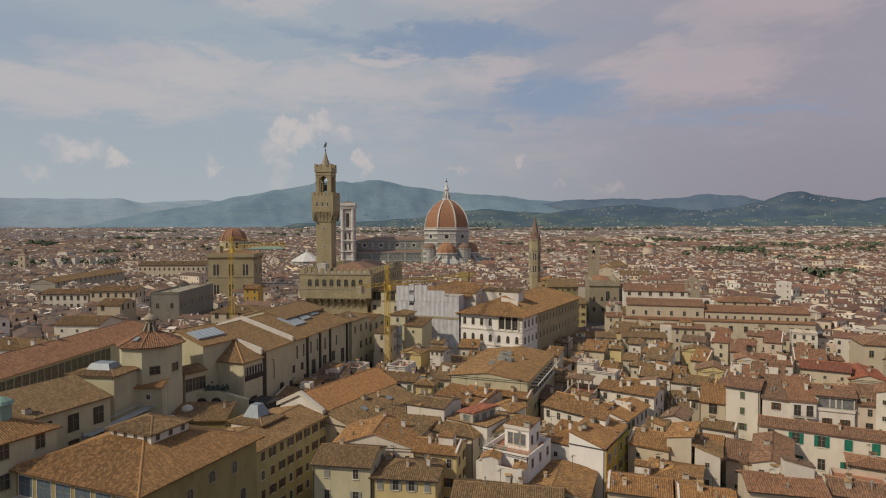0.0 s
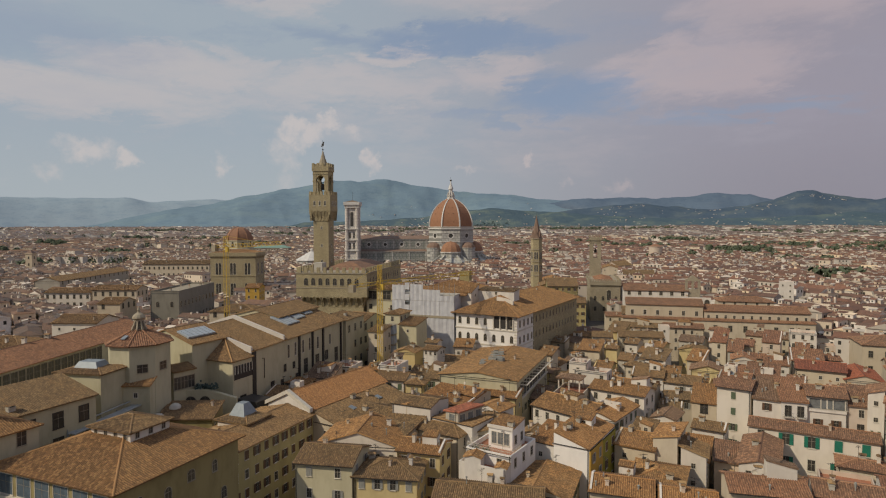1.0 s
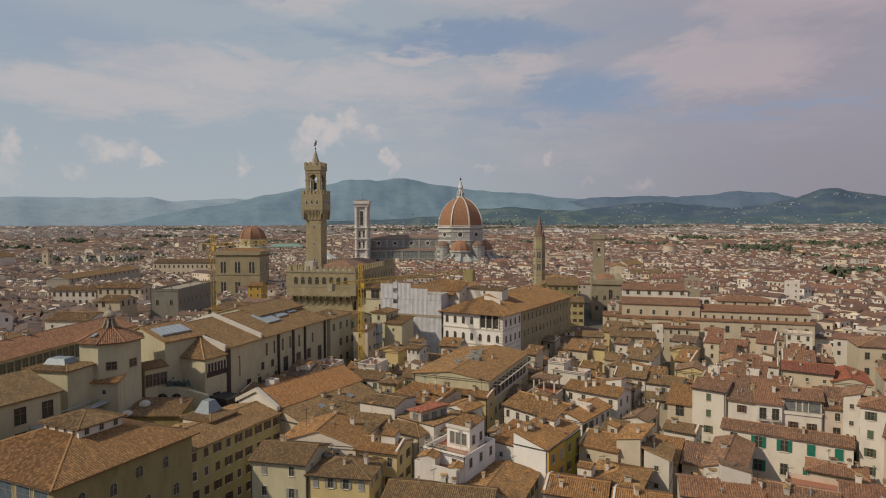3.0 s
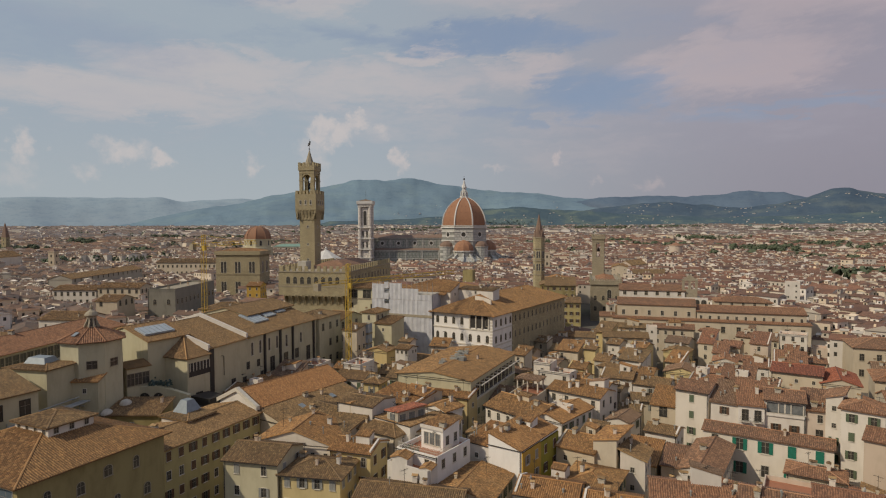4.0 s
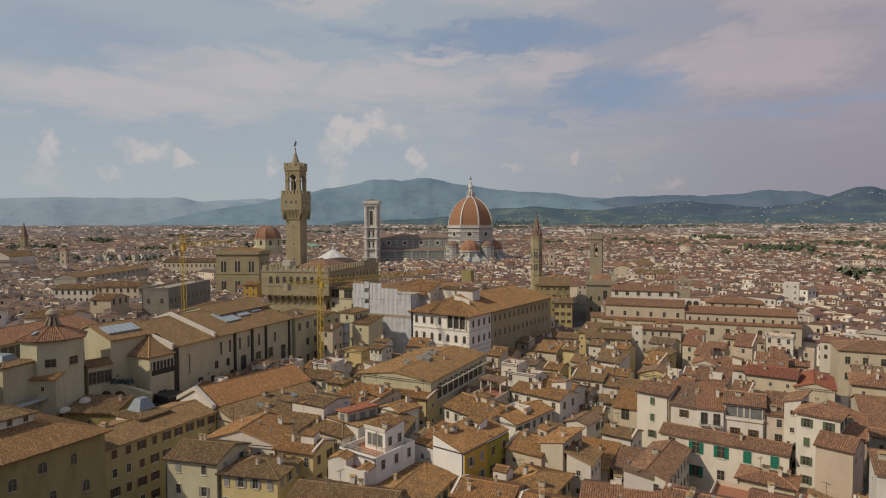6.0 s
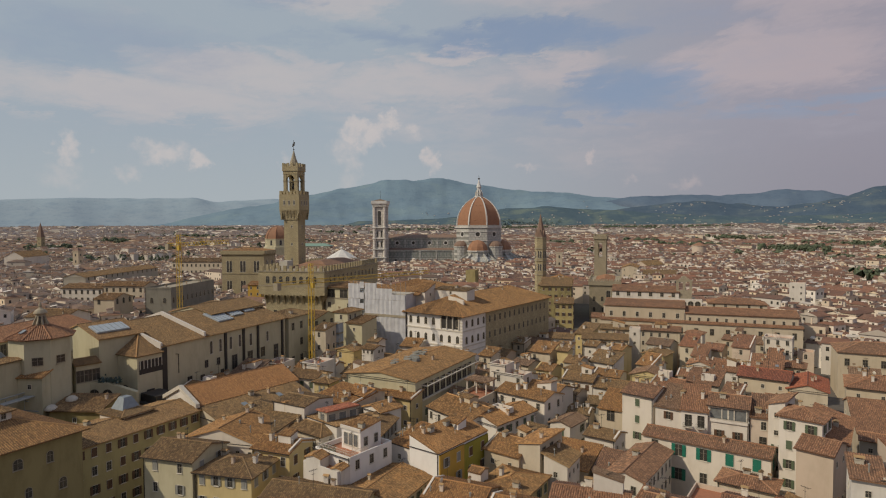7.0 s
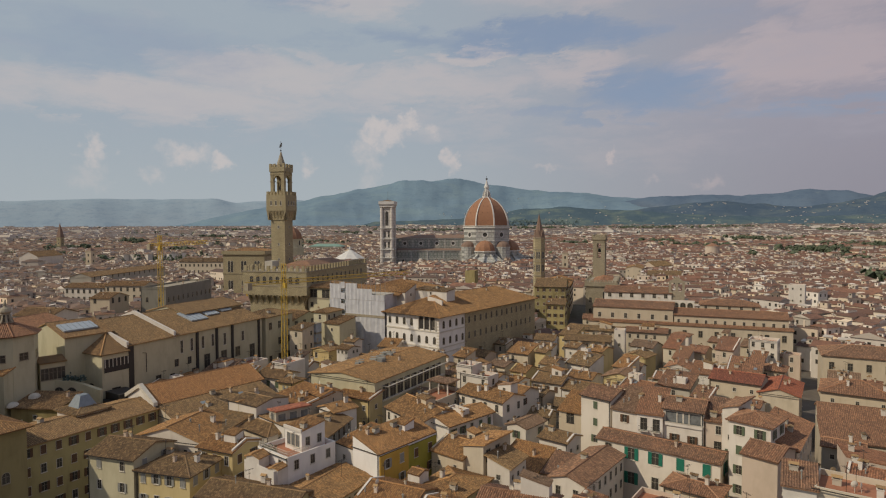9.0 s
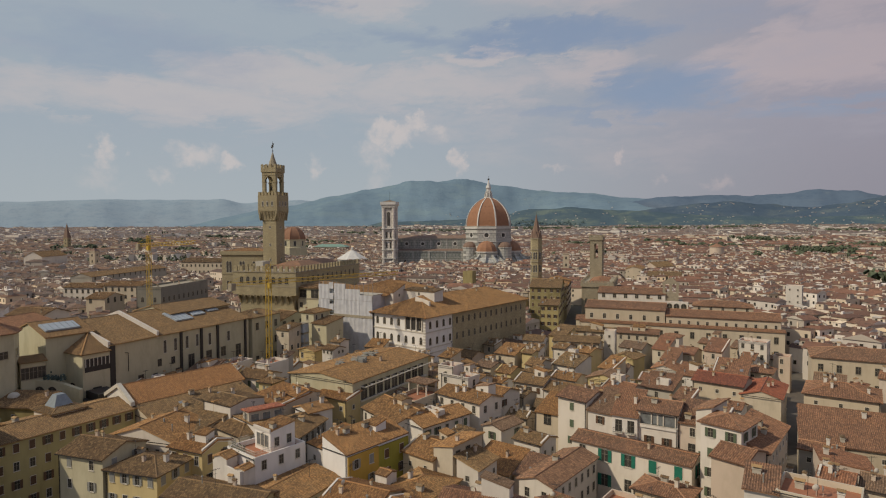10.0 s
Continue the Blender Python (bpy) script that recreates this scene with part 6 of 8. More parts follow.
    g.box((0, 0, -0.2), (6.0, 7.0, 15.6))
    g.box((-0.2, 1.5, 15.6), (6.2, 6.5, 17.4))
    part("body", g, DARK, e)
    # long gallery with a band of windows under the eaves
    e = house(-126.6, 34.9, 17.0, 94.0, 17.6, 29.3, "gy", "palace", "russet", "", "", label="long museum gallery with a band of windows under tiled roof", steep=0.26, chimneys=3, annexes=0)
    for i in range(28):
        part("window", GALLERY, None, e, "", pose(17.0, 15 + i * 2.05, 25.2, 0, 0, 90))
    g = Geo()
    g.box((17.0, 0, 24.7), (17.4, 72, 25.2))
    part("ledge", g, PALE, e)
    # lower roofs before the gallery
    e = house(-110.4, 62.5, 9.4, 19.9, 0, 26.3, "sy", "palace", "brown", "r", "dark", step=4.4, rows=2, floors=4.6, chimneys=1, gap=0.0, drop=4.2, big=1.15, steep=0.3, label="museum service wing with broad tiled roof")
    e = house(-114.6, 84.2, 10.2, 7.6, 12, 28.8, "hip", "palace", "brown", "", "", chimneys=0, steep=0.22, label="plastered block with a glazed roof lantern")
    g = Geo()
    g.loft([[(2.3, 1.8, 29.2), (7.9, 1.8, 29.2), (7.9, 5.8, 29.2), (2.3, 5.8, 29.2)], [(3.1, 2.5, 30.6), (7.1, 2.5, 30.6), (7.1, 5.1, 30.6), (3.1, 5.1, 30.6)]], 0, True)
    part("roof_lantern", g, METAL, e, "grey glazed roof lantern")
    g = Geo()
    for z in (21.0, 20.2):
        g.bar((-3.0, -4.0, z), (16.0, 6.0, z - 3.0), 0.12)
    part("pipe_run", g, METAL, e, "grey pipes along the court wall")
    e = house(-106.0, 56.0, 13.0, 10.5, -3, 26.6, "hip", "palace", "orange", "fr", "grand", step=4.0, rows=3, floors=4.5, chimneys=0, label="square plastered pavilion with tiled hip roof and copper cupola", steep=0.4)
    g = Geo()
    g.loft([ring(12, 1.3, 28.3, 0, 7.6, 5.5), ring(12, 1.3, 30.8, 0, 7.6, 5.5), ring(12, 1.7, 30.9, 0, 7.6, 5.5), ring(12, 1.4, 31.4, 0, 7.6, 5.5), ring(12, 0.2, 32.0, 0, 7.6, 5.5)], 0, True)
    part("cupola", g, COPPER, e, "small green copper cupola")


def service_walkway():
    """Grey ducts and a railed walkway on posts across the museum's service court."""
    e = thing("service_walkway", 0, 0, 0, "grey ducts and railed walkway on posts across a court", "walkway")
    a, b = Vector((-100.8, 76.5, 20.4)), Vector((-104.6, 96.5, 20.8))
    side = (b - a).cross(Vector((0, 0, 1))).normalized()
    for k, r, lift in ((0.0, 0.3, 0.0), (0.75, 0.22, 0.1), (1.35, 0.22, 0.1), (-0.7, 0.14, 0.9)):
        g = Geo()
        g.bar(a + side * k + Vector((0, 0, lift)), b + side * k + Vector((0, 0, lift)), r, 0, 8)
        part("duct", g, DUCT, e)
    for i in range(6):
        p = a + (b - a) * (i / 5)
        g = Geo()
        g.box((p.x - 0.9, p.y - 0.08, 20.0), (p.x + 1.6, p.y + 0.08, 20.15))
        g.bar((p.x, p.y, -0.2), (p.x, p.y, 21.3), 0.09)
        part("post", g, DUCT, e)


def corner_palace():
    """The big palace with a pyramid roof, a belvedere on top and a glazed loggia."""
    e = house(-93.0, 59.5, 25.0, 24.0, 0, 22.4, "hip", "dim", "orange", "", "", label="large weathered palace in shade-darkened plaster with a broad tiled hip roof", annexes=0, steep=0.33, chimneys=0, over=1.0, pitch=0.38, gap=0.2)
    for i, (y, z) in enumerate(((4, 18.2), (9, 17.4), (13.5, 18.6), (18.5, 18.2), (5, 13.2), (10.5, 12.6), (15, 13.4), (20.5, 13.0), (4.5, 8.0), (10, 7.8), (16, 8.2), (21, 8.0))):
        part("window", MUTED, None, e, "", pose(25, y, z, 0, 0, 90) @ Matrix.Diagonal((0.9 + 0.15 * (i % 3), 1, 0.9 + 0.1 * (i % 2), 1)))
    bay = window_mesh(3.0, 3.0, False, PALE, BAY_GLASS)
    for i in range(6):
        part("glazed_bay", bay, None, e, "", pose(2.4 + i * 4.0, 0, 18.3))
    g = Geo()
    g.box((0, -0.5, 17.6), (25, 0.0, 18.1))
    part("sill_course", g, PALE, e)
    house(-84.0, 68.5, 8.5, 7.5, 0, 26.6, "hip", "white", "brown", "fr", "small", step=1.8, rows=1, drop=1.3, chimneys=0, steep=0.3, label="white belvedere with small windows on the palace roof", claim=False)
    house(-87.0, 84.5, 13.8, 28.5, 0, 16.8, "gy", "olive", "brown", "r", "tall", "brown", 2.6, 4, 3.6, "yellowish plastered palace with rows of dark shuttered windows", chimneys=1, gap=0.0, drop=2.3, steep=0.2)
    e = house(-86.2, 98.2, 7.6, 6.6, 0, 18.6, "hip", "white", "brown", "", "", chimneys=0, claim=False, label="low roof block with a white glazed lantern")
    g = Geo()
    g.loft([[(1.8, 1.3, 19.2), (5.8, 1.3, 19.2), (5.8, 5.3, 19.2), (1.8, 5.3, 19.2)], [(2.9, 2.4, 21.6), (4.7, 2.4, 21.6), (4.7, 4.2, 21.6), (2.9, 4.2, 21.6)]], 0, True)
    part("roof_lantern", g, METAL, e, "white glazed pyramid lantern")
    # hall with a lunette gable
    e = house(-86.3, 114.3, 12.4, 29.0, -7.3, 17.7, "gy", "white", "bright", "", "", label="long hall with a white gable, lunette window and orange tiled roof", chimneys=0, steep=0.5)
    part("window", window_mesh(4.2, 2.8, True, STONE), None, e, "", pose(6.2, 0, 15.6))
    g = Geo()
    for s in (-1, 1):
        g.loft([[(6.2, -0.45, 20.6), (6.2, 0.5, 20.6), (6.2, 0.5, 21.5), (6.2, -0.45, 21.5)], [(6.2 + s * 6.8, -0.45, 17.3), (6.2 + s * 6.8, 0.5, 17.3), (6.2 + s * 6.8, 0.5, 18.2), (6.2 + s * 6.8, -0.45, 18.2)]], 0, True)
    part("coping", g, PALE, e, "white gable coping")
    e = house(-73.6, 113.4, 7.2, 27.0, -7.3, 15.2, "sy", "cream", "brown", "fr", "small", step=3.4, rows=1, chimneys=2, steep=0.3, over=0.3, label="low house with a brown lean-to roof along the hall")
    for v in (9, 19):
        g = Geo()
        g.box((-0.8, -0.6, 0), (0.8, 0.6, 0.3))
        part("roof_window", g, METAL, e, "", pose(4.0, v, 16.3, 0, 16.7, 0))


def white_palace():
    """Renaissance palace with arched windows in storeys, a corner loggia and a broad roof; beside it a sheeted scaffold."""
    e = house(-76.2, 206.0, 24.0, 66.0, -7, 27.4, "hip", "bright", "orange", "", "", label="white palace with storeys of arched windows and a broad tiled roof", steep=0.41, chimneys=2, over=1.3)
    for row, z in enumerate((23.0, 17.4, 8.6)):
        for i in range(7):
            if row == 0 and i in (4, 5):
                continue
            if row < 2:
                part("window", WIN["arch"], None, e, "", pose(1.9 + i * 3.35, 0, z + 0.3) @ Matrix.Diagonal((0.74, 1, 0.88, 1)))
            elif i < 6:
                part("window", WIN["grand"], None, e, "", pose(1.9 + i * 3.35, 0, z) @ Matrix.Diagonal((1.1, 1, 1.5, 1)))
        for i in range(17):
            part("window", WIN["arch" if row < 2 else "grand"], None, e, "", pose(24 if i < 4 else 24.3, 2.5 + i * 3.7, z, 0, 0, 90) @ Matrix.Diagonal((0.74, 1, 0.88, 1)))
    for i in range(6):
        g = Geo()
        g.loft([[(-1.3, -0.35, 0), (1.3, -0.35, 0), (1.3, 0, 0), (-1.3, 0, 0)], [(-0.05, -0.35, 0.7), (0.05, -0.35, 0.7), (0.05, 0, 0.7), (-0.05, 0, 0.7)]], 0, True)
        part("pediment", g, STONE, e, "", pose(1.9 + i * 3.35, 0, 12.5))
    # a thin dark panel stands for the loggia's shaded depth
    g = Geo()
    g.box((15.2, -0.06, 22.4), (22.6, 0.02, 27.0))
    part("loggia", g, DARK, e, "dark panel for the shade of an open corner loggia")
    for i in range(4):
        g = Geo_column(0.28, 4.7)
        part("column", g, PALE, e, "", pose(15.2 + i * 2.47, -0.15, 22.3))
    g = Geo()
    for z in (21.6, 16.2, 14.4):
        g.box((-0.15, -0.22, z), (24.2, 0, z + 0.4))
        g.box((24.0, 0, z), (24.22, 66, z + 0.4))
    part("string_course", g, PALE, e)
    # stone quoins at the corner
    q = block_mesh("quoin", 1.1, 0.3, 0.5, PALE)
    for i in range(24):
        part("quoin", q, None, e, "", pose(24.0 - (0.55 if i % 2 else 0.4), -0.02, 2 + i * 1.02))
    g = Geo()
    g.box((24.0, 15.0, 0), (24.3, 66.0, 27.2))
    part("stone_flank", g, FORTE, e, "rough brown stone flank")
    house(-71.9, 219.0, 14.5, 5.0, -7, 34.0, "sx", "white", "brown", "f", "small", step=7, rows=1, chimneys=1, claim=False, drop=1.5, steep=0.12, over=0.35, annexes=0, label="long white attic storey above the palace roof")
    house(-78.6, 213.8, 6.0, 6.5, -7, 33.4, "sx", "white", "orange", "fr", "small", step=3.4, rows=1, chimneys=0, claim=False, drop=1.7, steep=0.42, over=0.3, annexes=0, label="small white attic room on the palace roof")
    g = Geo()
    g.loft([[(u, 8.2, z - 2.0), (u, 8.9, z - 2.0), (u, 8.9, z), (u, 8.2, z)] for u, z in ((12.6, 32.4), (15.5, 32.0), (19.0, 31.2))], 0, True)
    part("parapet", g, WALLS["white"], e, "white stepped parapet across the roof")
    house(-99.5, 223.0, 24.0, 22.0, -3, 32.6, "hip", "white", "orange", "f", "small", step=6, rows=1, chimneys=2, annexes=0, label="broad tiled roof behind the sheeted scaffold")
    house(-155.6, 416.0, 7.4, 7.0, 6, 25.2, "flat", "dim", "brown", "", "", chimneys=0, label="stubby weathered house tower among roofs")
    # sheeted scaffold
    s = thing("scaffold", -101.0, 204.6, 2, "building wrapped in grey-white scaffold sheeting", "scaffold")
    TAKEN.append((-101, 204, 25, 14, 0))
    g = Geo()
    g.box((0.6, 0.8, -0.2), (24.4, 14, 33))
    part("core", g, WALLS["grey"], s)
    cols = [(0.0, 5.2, 36.2), (7.2, 12.4, 36.6), (12.4, 19.2, 34.8), (19.2, 24.6, 32.8)]
    rs = random.Random(4)
    for a, b, top in cols:
        edges = [1.0, 7.0, 13.5, 20.0, 24.6 if a > 6 else 26.8]
        for lo, hi in list(zip(edges, edges[1:])) + [(25.3 if a > 6 else 26.9, 30.6), (30.7, top)]:
            g = Geo()
            n = max(4, int((b - a) / 0.5))
            sway, tuck = rs.uniform(0.03, 0.12), rs.uniform(-0.12, 0.06)
            for i in range(n):
                x0, x1 = a + (b - a) * i / n, a + (b - a) * (i + 1) / n
                y0, y1 = tuck - sway * math.sin(i * 1.7 + lo), tuck - sway * math.sin((i + 1) * 1.7 + lo)
                g.face([(x0, y0, lo), (x1, y1, lo), (x1, y1 - 0.05, hi), (x0, y0 - 0.05, hi)])
                g.face([(x0, y0 + 0.06, lo), (x0, y0 + 0.06, hi), (x1, y1 + 0.06, hi), (x1, y1 + 0.06, lo)])
            part("sheet", g, SHEET, s)
    for z in range(2, 36, 4):
        g = Geo()
        g.box((5.2, -0.2, z), (7.2, 0.9, z + 0.12))
        g.bar((5.5, 0.0, z + 0.1), (6.9, 0.0, z + 4.0), 0.06)
        part("ladder_deck", g, METAL, s)
        g = Geo()
        g.box((5.3, -0.28, z + 0.6), (7.1, -0.22, z + 3.0))
        part("netting", g, SHEET, s)
    g = Geo()
    g.box((7.1, -0.25, 24.5), (24.7, 0.3, 25.4))
    part("walkway", g, STONE, s)
    for i in range(13):
        g = Geo()
        x = i * 2.05
        g.bar((x, 0.35, 0), (x, 0.35, 37.4), 0.06)
        part("pole", g, METAL, s)
    g = Geo()
    g.box((24.3, 0.1, 1), (24.5, 13.5, 32.6))
    part("side_sheet", g, SHEET, s)
    g = Geo()
    roof(g, 26, 15, 32.4, "gx", 0.3, 0.3, 0.6)
    part("roof", g, TILE["orange"], s, "", pose(1, 6, 0))
    b = house(-112.4, 205.2, 13.2, 15.0, 3, 34.4, "hip", "palace", "brown", "", "", chimneys=1, annexes=0, steep=0.26, over=0.9, label="olive-cream block with a top loggia beside the town hall")
    TAKEN.append((-112.4, 220.0, 12.0, 24.0, radians(3)))
    # dark panes on the wall stand for the shade inside the loggia
    for x in (2.6, 8.4):
        part("loggia_bay", WIN["dark"], None, b, "", pose(x, 0, 30.6) @ Matrix.Diagonal((1.9, 1, 1.15, 1)))
    for x, z in ((1.8, 26.6), (10.6, 26.4), (10.6, 21.6), (2.0, 21.8), (6.0, 17.0), (10.4, 16.6)):
        part("window", WIN["grand"], None, b, "", pose(x, 0, z) @ Matrix.Diagonal((0.95, 1, 0.8, 1)))
    g = Geo()
    g.box((-0.1, -0.2, 29.9), (13.3, 0, 30.3))
    part("string_course", g, STONE, b)


def narrow_backs():
    """Narrow plastered backs of houses beside the museum, one bay of them hung with pale blue sheets."""
    house(-96.5, 178.6, 5.4, 6.0, 3, 23.2, "sx", "cream", "brown", "fr", "tall", "", 2.4, 4, 4.2, "narrow cream house back with small windows", chimneys=1, annexes=0, steep=0.2)
    house(-90.6, 189.4, 6.6, 9.0, 1, 24.2, "sx", "palace", "brown", "f", "small", "", 3.0, 3, 5.0, "olive plastered house back below the scaffold", chimneys=0, annexes=0, steep=0.15)
    house(-96.6, 190.6, 5.6, 9.0, 2, 27.5, "hip", "palace", "brown", "fr", "tall", "", 2.6, 4, 4.4, "narrow olive-cream house beside the museum", chimneys=1, annexes=0)
    e = thing("sheeted_balconies", -93.0, 185.0, 4, "stack of house balconies hung with pale blue sheets", "scaffold")
    TAKEN.append((-93.0, 185.0, 2.6, 4.0, 0.0))
    for i, (z0, z1) in enumerate(((0.0, 6.0), (9.6, 13.0), (13.8, 17.2), (18.0, 20.6), (21.4, 24.2))):
        g = Geo()
        k = 0.3 * (i % 2)
        g.loft([[(k, k, z0), (1.3, -0.1, z0), (2.4 - k, 0.1, z0), (2.4, 3.0, z0), (0.1, 3.0, z0)], [(0.1, 0.15, z1), (1.2, 0.1, z1), (2.3, k, z1), (2.3, 3.0, z1), (k, 3.0, z1)]], 0, True)
        part("sheet", g, BLUE_SHEET, e)
    for z in (6.2, 9.2, 13.4, 17.5, 21.0, 24.4):
        g = Geo()
        g.box((-0.2, -0.25, z), (2.6, 3.2, z + 0.15))
        part("deck", g, STONE, e)
    g = Geo()
    g.box((0.3, 0.6, 0.0), (2.2, 3.0, 24.0))
    part("core", g, WALLS["grey"], e)
    for x in (-0.1, 2.5):
        g = Geo()
        g.bar((x, -0.2, 0), (x, -0.2, 25.0), 0.05)
        part("pole", g, METAL, e)


def long_convent():
    """Long cream palace with two storeys of windows behind a lower range."""
    house(-25.6, 291.2, 32.8, 14.0, 7, 22.3, "gx", "cream", "russet", "f", "tall", step=4.9, rows=1, chimneys=1, label="long pale cream palace range with brown tiled roof", drop=4.6, gap=0.0, big=1.25, annexes=0)
    house(7.4, 295.3, 42.0, 13.0, 7, 20.2, "gx", "cream", "russet", "f", "tall", step=3.4, rows=1, chimneys=1, label="long pale cream palace range with a row of windows", drop=3.4, gap=0.0, big=1.0, annexes=0)
    house(-26.8, 288.2, 78.0, 2.6, 7, 16.4, "sx", "cream", "russet", "f", "grand", step=5.8, rows=2, floors=5.5, chimneys=0, label="lower front of the long pale palace with large windows", steep=0.16, drop=4.6, gap=0.0, big=1.1, annexes=0)
    house(-30.4, 326.6, 31.0, 14.0, 9, 25.0, "gx", "white", "russet", "f", "small", step=5, rows=1, chimneys=1, label="white upper range with brown tiled roof", big=2.0, gap=0.0, drop=2.4, annexes=0)
    house(-29.0, 306.6, 34.0, 17.0, 7, 15.5, "gx", "cream", "brown", "fr", "small", step=4, rows=1, drop=1.8, chimneys=2, annexes=0, label="low tiled range in the convent court")
    house(14.0, 322.0, 24.0, 12.0, 7, 21.8, "hip", "cream", "russet", "f", "small", step=4, rows=1, drop=1.8, chimneys=0, big=1.5, annexes=0, label="pale cream range with brown hip roof")
    e = house(-2.0, 326.4, 13.0, 3.0, 9, 22.2, "flat", "white", "brown", "", "", chimneys=0, label="white roof loggia with small arches", claim=False)
    for i in range(4):
        part("arch", WIN["arch"], None, e, "", pose(1.8 + i * 3.1, 0, 17.6) @ Matrix.Diagonal((1.5, 1, 1.4, 1)))
    house(48.0, 400.0, 7.5, 7.0, -5, 25.6, "flat", "white", "grey", "fr", "small", step=2.4, rows=3, floors=3.2, chimneys=0, label="white square roof tower with terrace")
    house(44.0, 405.0, 14.0, 12.0, -5, 17.0, "flat", "white", "grey", "f", "tall", rows=2, chimneys=0, label="white house below a roof tower")
    # bell gable
    e = thing("bell_gable", 2.4, 332.4, 8, "stone bell gable with two arched openings", "bell gable")
    g = Geo()
    g.box((-3.5, 0, 16), (3.5, 1.2, 26))
    for x in (-3.0, 0, 3.0):
        g.box((x - 0.6, 0, 26), (x + 0.6, 1.2, 30))
    g.box((-3.7, -0.1, 30), (3.7, 1.3, 30.8))
    g.loft([[(-3, 0, 30.8), (3, 0, 30.8), (3, 1.2, 30.8), (-3, 1.2, 30.8)], [(-0.3, 0, 33), (0.3, 0, 33), (0.3, 1.2, 33), (-0.3, 1.2, 33)]], 0, True)
    g.box((-5, 1.2, -0.2), (5, 8, 22))
    part("wall", g, STONE, e)


museum()
service_walkway()
corner_palace()
white_palace()
narrow_backs()
long_convent()

def railing(e, pts, z):
    """A white iron railing round a roof terrace."""
    for (x0, y0), (x1, y1) in zip(pts, pts[1:]):
        g = Geo()
        for h in (0.5, 0.95):
            g.bar((x0, y0, z + h), (x1, y1, z + h), 0.035)
        n = max(2, int(math.hypot(x1 - x0, y1 - y0) / 0.22))
        for i in range(n + 1):
            t = i / n
            g.bar((x0 + (x1 - x0) * t, y0 + (y1 - y0) * t, z - 0.1), (x0 + (x1 - x0) * t, y0 + (y1 - y0) * t, z + 0.95), 0.02, 0, 4)
        part("railing", g, PALE, e, "white iron terrace railing")


def balcony(e, x, z, w, y=0.0):
    """A stone balcony with an iron rail and a tall door behind it."""
    o = part("balcony_door", WIN["dark"], None, e, "", pose(x, y, z) @ Matrix.Diagonal((0.75, 1, 1.0, 1)))
    g = Geo()
    g.box((x - w / 2, y - 0.9, z - 0.18), (x + w / 2, y, z))
    part("balcony_slab", g, PALE, e)
    g = Geo()
    for h in (0.08, 0.95):
        g.bar((x - w / 2, y - 0.86, z + h), (x + w / 2, y - 0.86, z + h), 0.03)
    n = int(w / 0.16)
    for i in range(n + 1):
        q = x - w / 2 + w * i / n
        g.bar((q, y - 0.86, z), (q, y - 0.86, z + 0.95), 0.015, 0, 3)
    part("balcony_rail", g, DARK, e)


def pergola(x, y, w, d, yaw, z0, z1):
    """A tiled pergola on masonry posts over a roof terrace."""
    e = thing("pergola", x, y, yaw, "tiled pergola on pale masonry posts over a roof terrace", "pergola", z=z0)
    h = z1 - z0
    post = block_mesh("post", 0.3, 0.3, h, PALE)
    for px in (0.3, w / 2, w - 0.3):
        for py in (0.3, d - 0.3):
            part("post", post, None, e, "", pose(px, py, 0))
    g = Geo()
    roof(g, w, d, h, "hip", 0.3, 0.4, 0.46)
    part("roof", g, TILE["grey"], e)
    for py in (0.3, d - 0.3):
        g = Geo()
        g.box((0, py - 0.12, h - 0.25), (w, py + 0.12, h))
        part("beam", g, BROWN, e)


# ---- the houses before the camera, row by row ----
# duller plaster than white here, shade put into the wall colour
house(-61.5, 90.6, 10.6, 10.0, 12, 16.1, "gx", "palace", "brown", "fr", "tall", "grey", 3.3, 4, 3.9, "whitish town house with grey shutters", chimneys=2, antennas=1, gap=0.0, drop=2.3)
house(-51.0, 93.3, 11.2, 9.0, 14, 14.2, "hip", "yellow", "brown", "fr", "tall", "grey", 2.2, 3, 3.8, "yellow town house with grey shutters and brown hip roof", chimneys=3, antennas=2, gap=0.0, drop=2.1)
house(-64.0, 101.5, 16.0, 12.0, 14, 15.6, "gy", "white", "orange", "fr", "small", "", 2.4, 2, 3.5, chimneys=3, antennas=1)
house(-48.0, 104.0, 8.5, 7.5, 6, 15.6, "gx", "yellow", "orange", "fr", "tall", "brown", 2.4, 3, 3.6, chimneys=2, antennas=1)
house(-66.5, 114.5, 17.0, 15.0, -12, 15.6, "gx", "cream", "brown", "fr", "tall", "", 3.0, 2, 3.6, chimneys=2, antennas=2)
house(-49.3, 115.3, 10.2, 5.2, -9.7, 16.2, "hip", "cream", "brown", "fr", "tall", "grey", 3.2, 3, 3.7, "cream house with brown hip roof", chimneys=1, antennas=1, steep=0.42)
house(-56.4, 118.4, 9.2, 9.0, -3, 19.6, "gx", "white", "brown", "fr", "small", "", 4.5, 1, 3.6, "white-walled house with a glazed roof lantern", chimneys=1, antennas=2, steep=0.18, over=0.1)
house(-47.2, 118.4, 10.4, 8.0, -14, 17.6, "sl", "white", "brown", "f", "small", "", 5.5, 1, 3.6, "long white parapet house below a roof pavilion", chimneys=2, antennas=1, steep=-0.0, over=0.05)
e = house(-43.9, 118.4, 3.6, 7.4, -21.8, 19.5, "sl", "grey", "red", "fr", "glazed", "", 1.8, 1, 3.6, "roof pavilion with a dark red roof and glazed sides", chimneys=0, steep=0.1, drop=2.7, claim=False, gap=0.0)
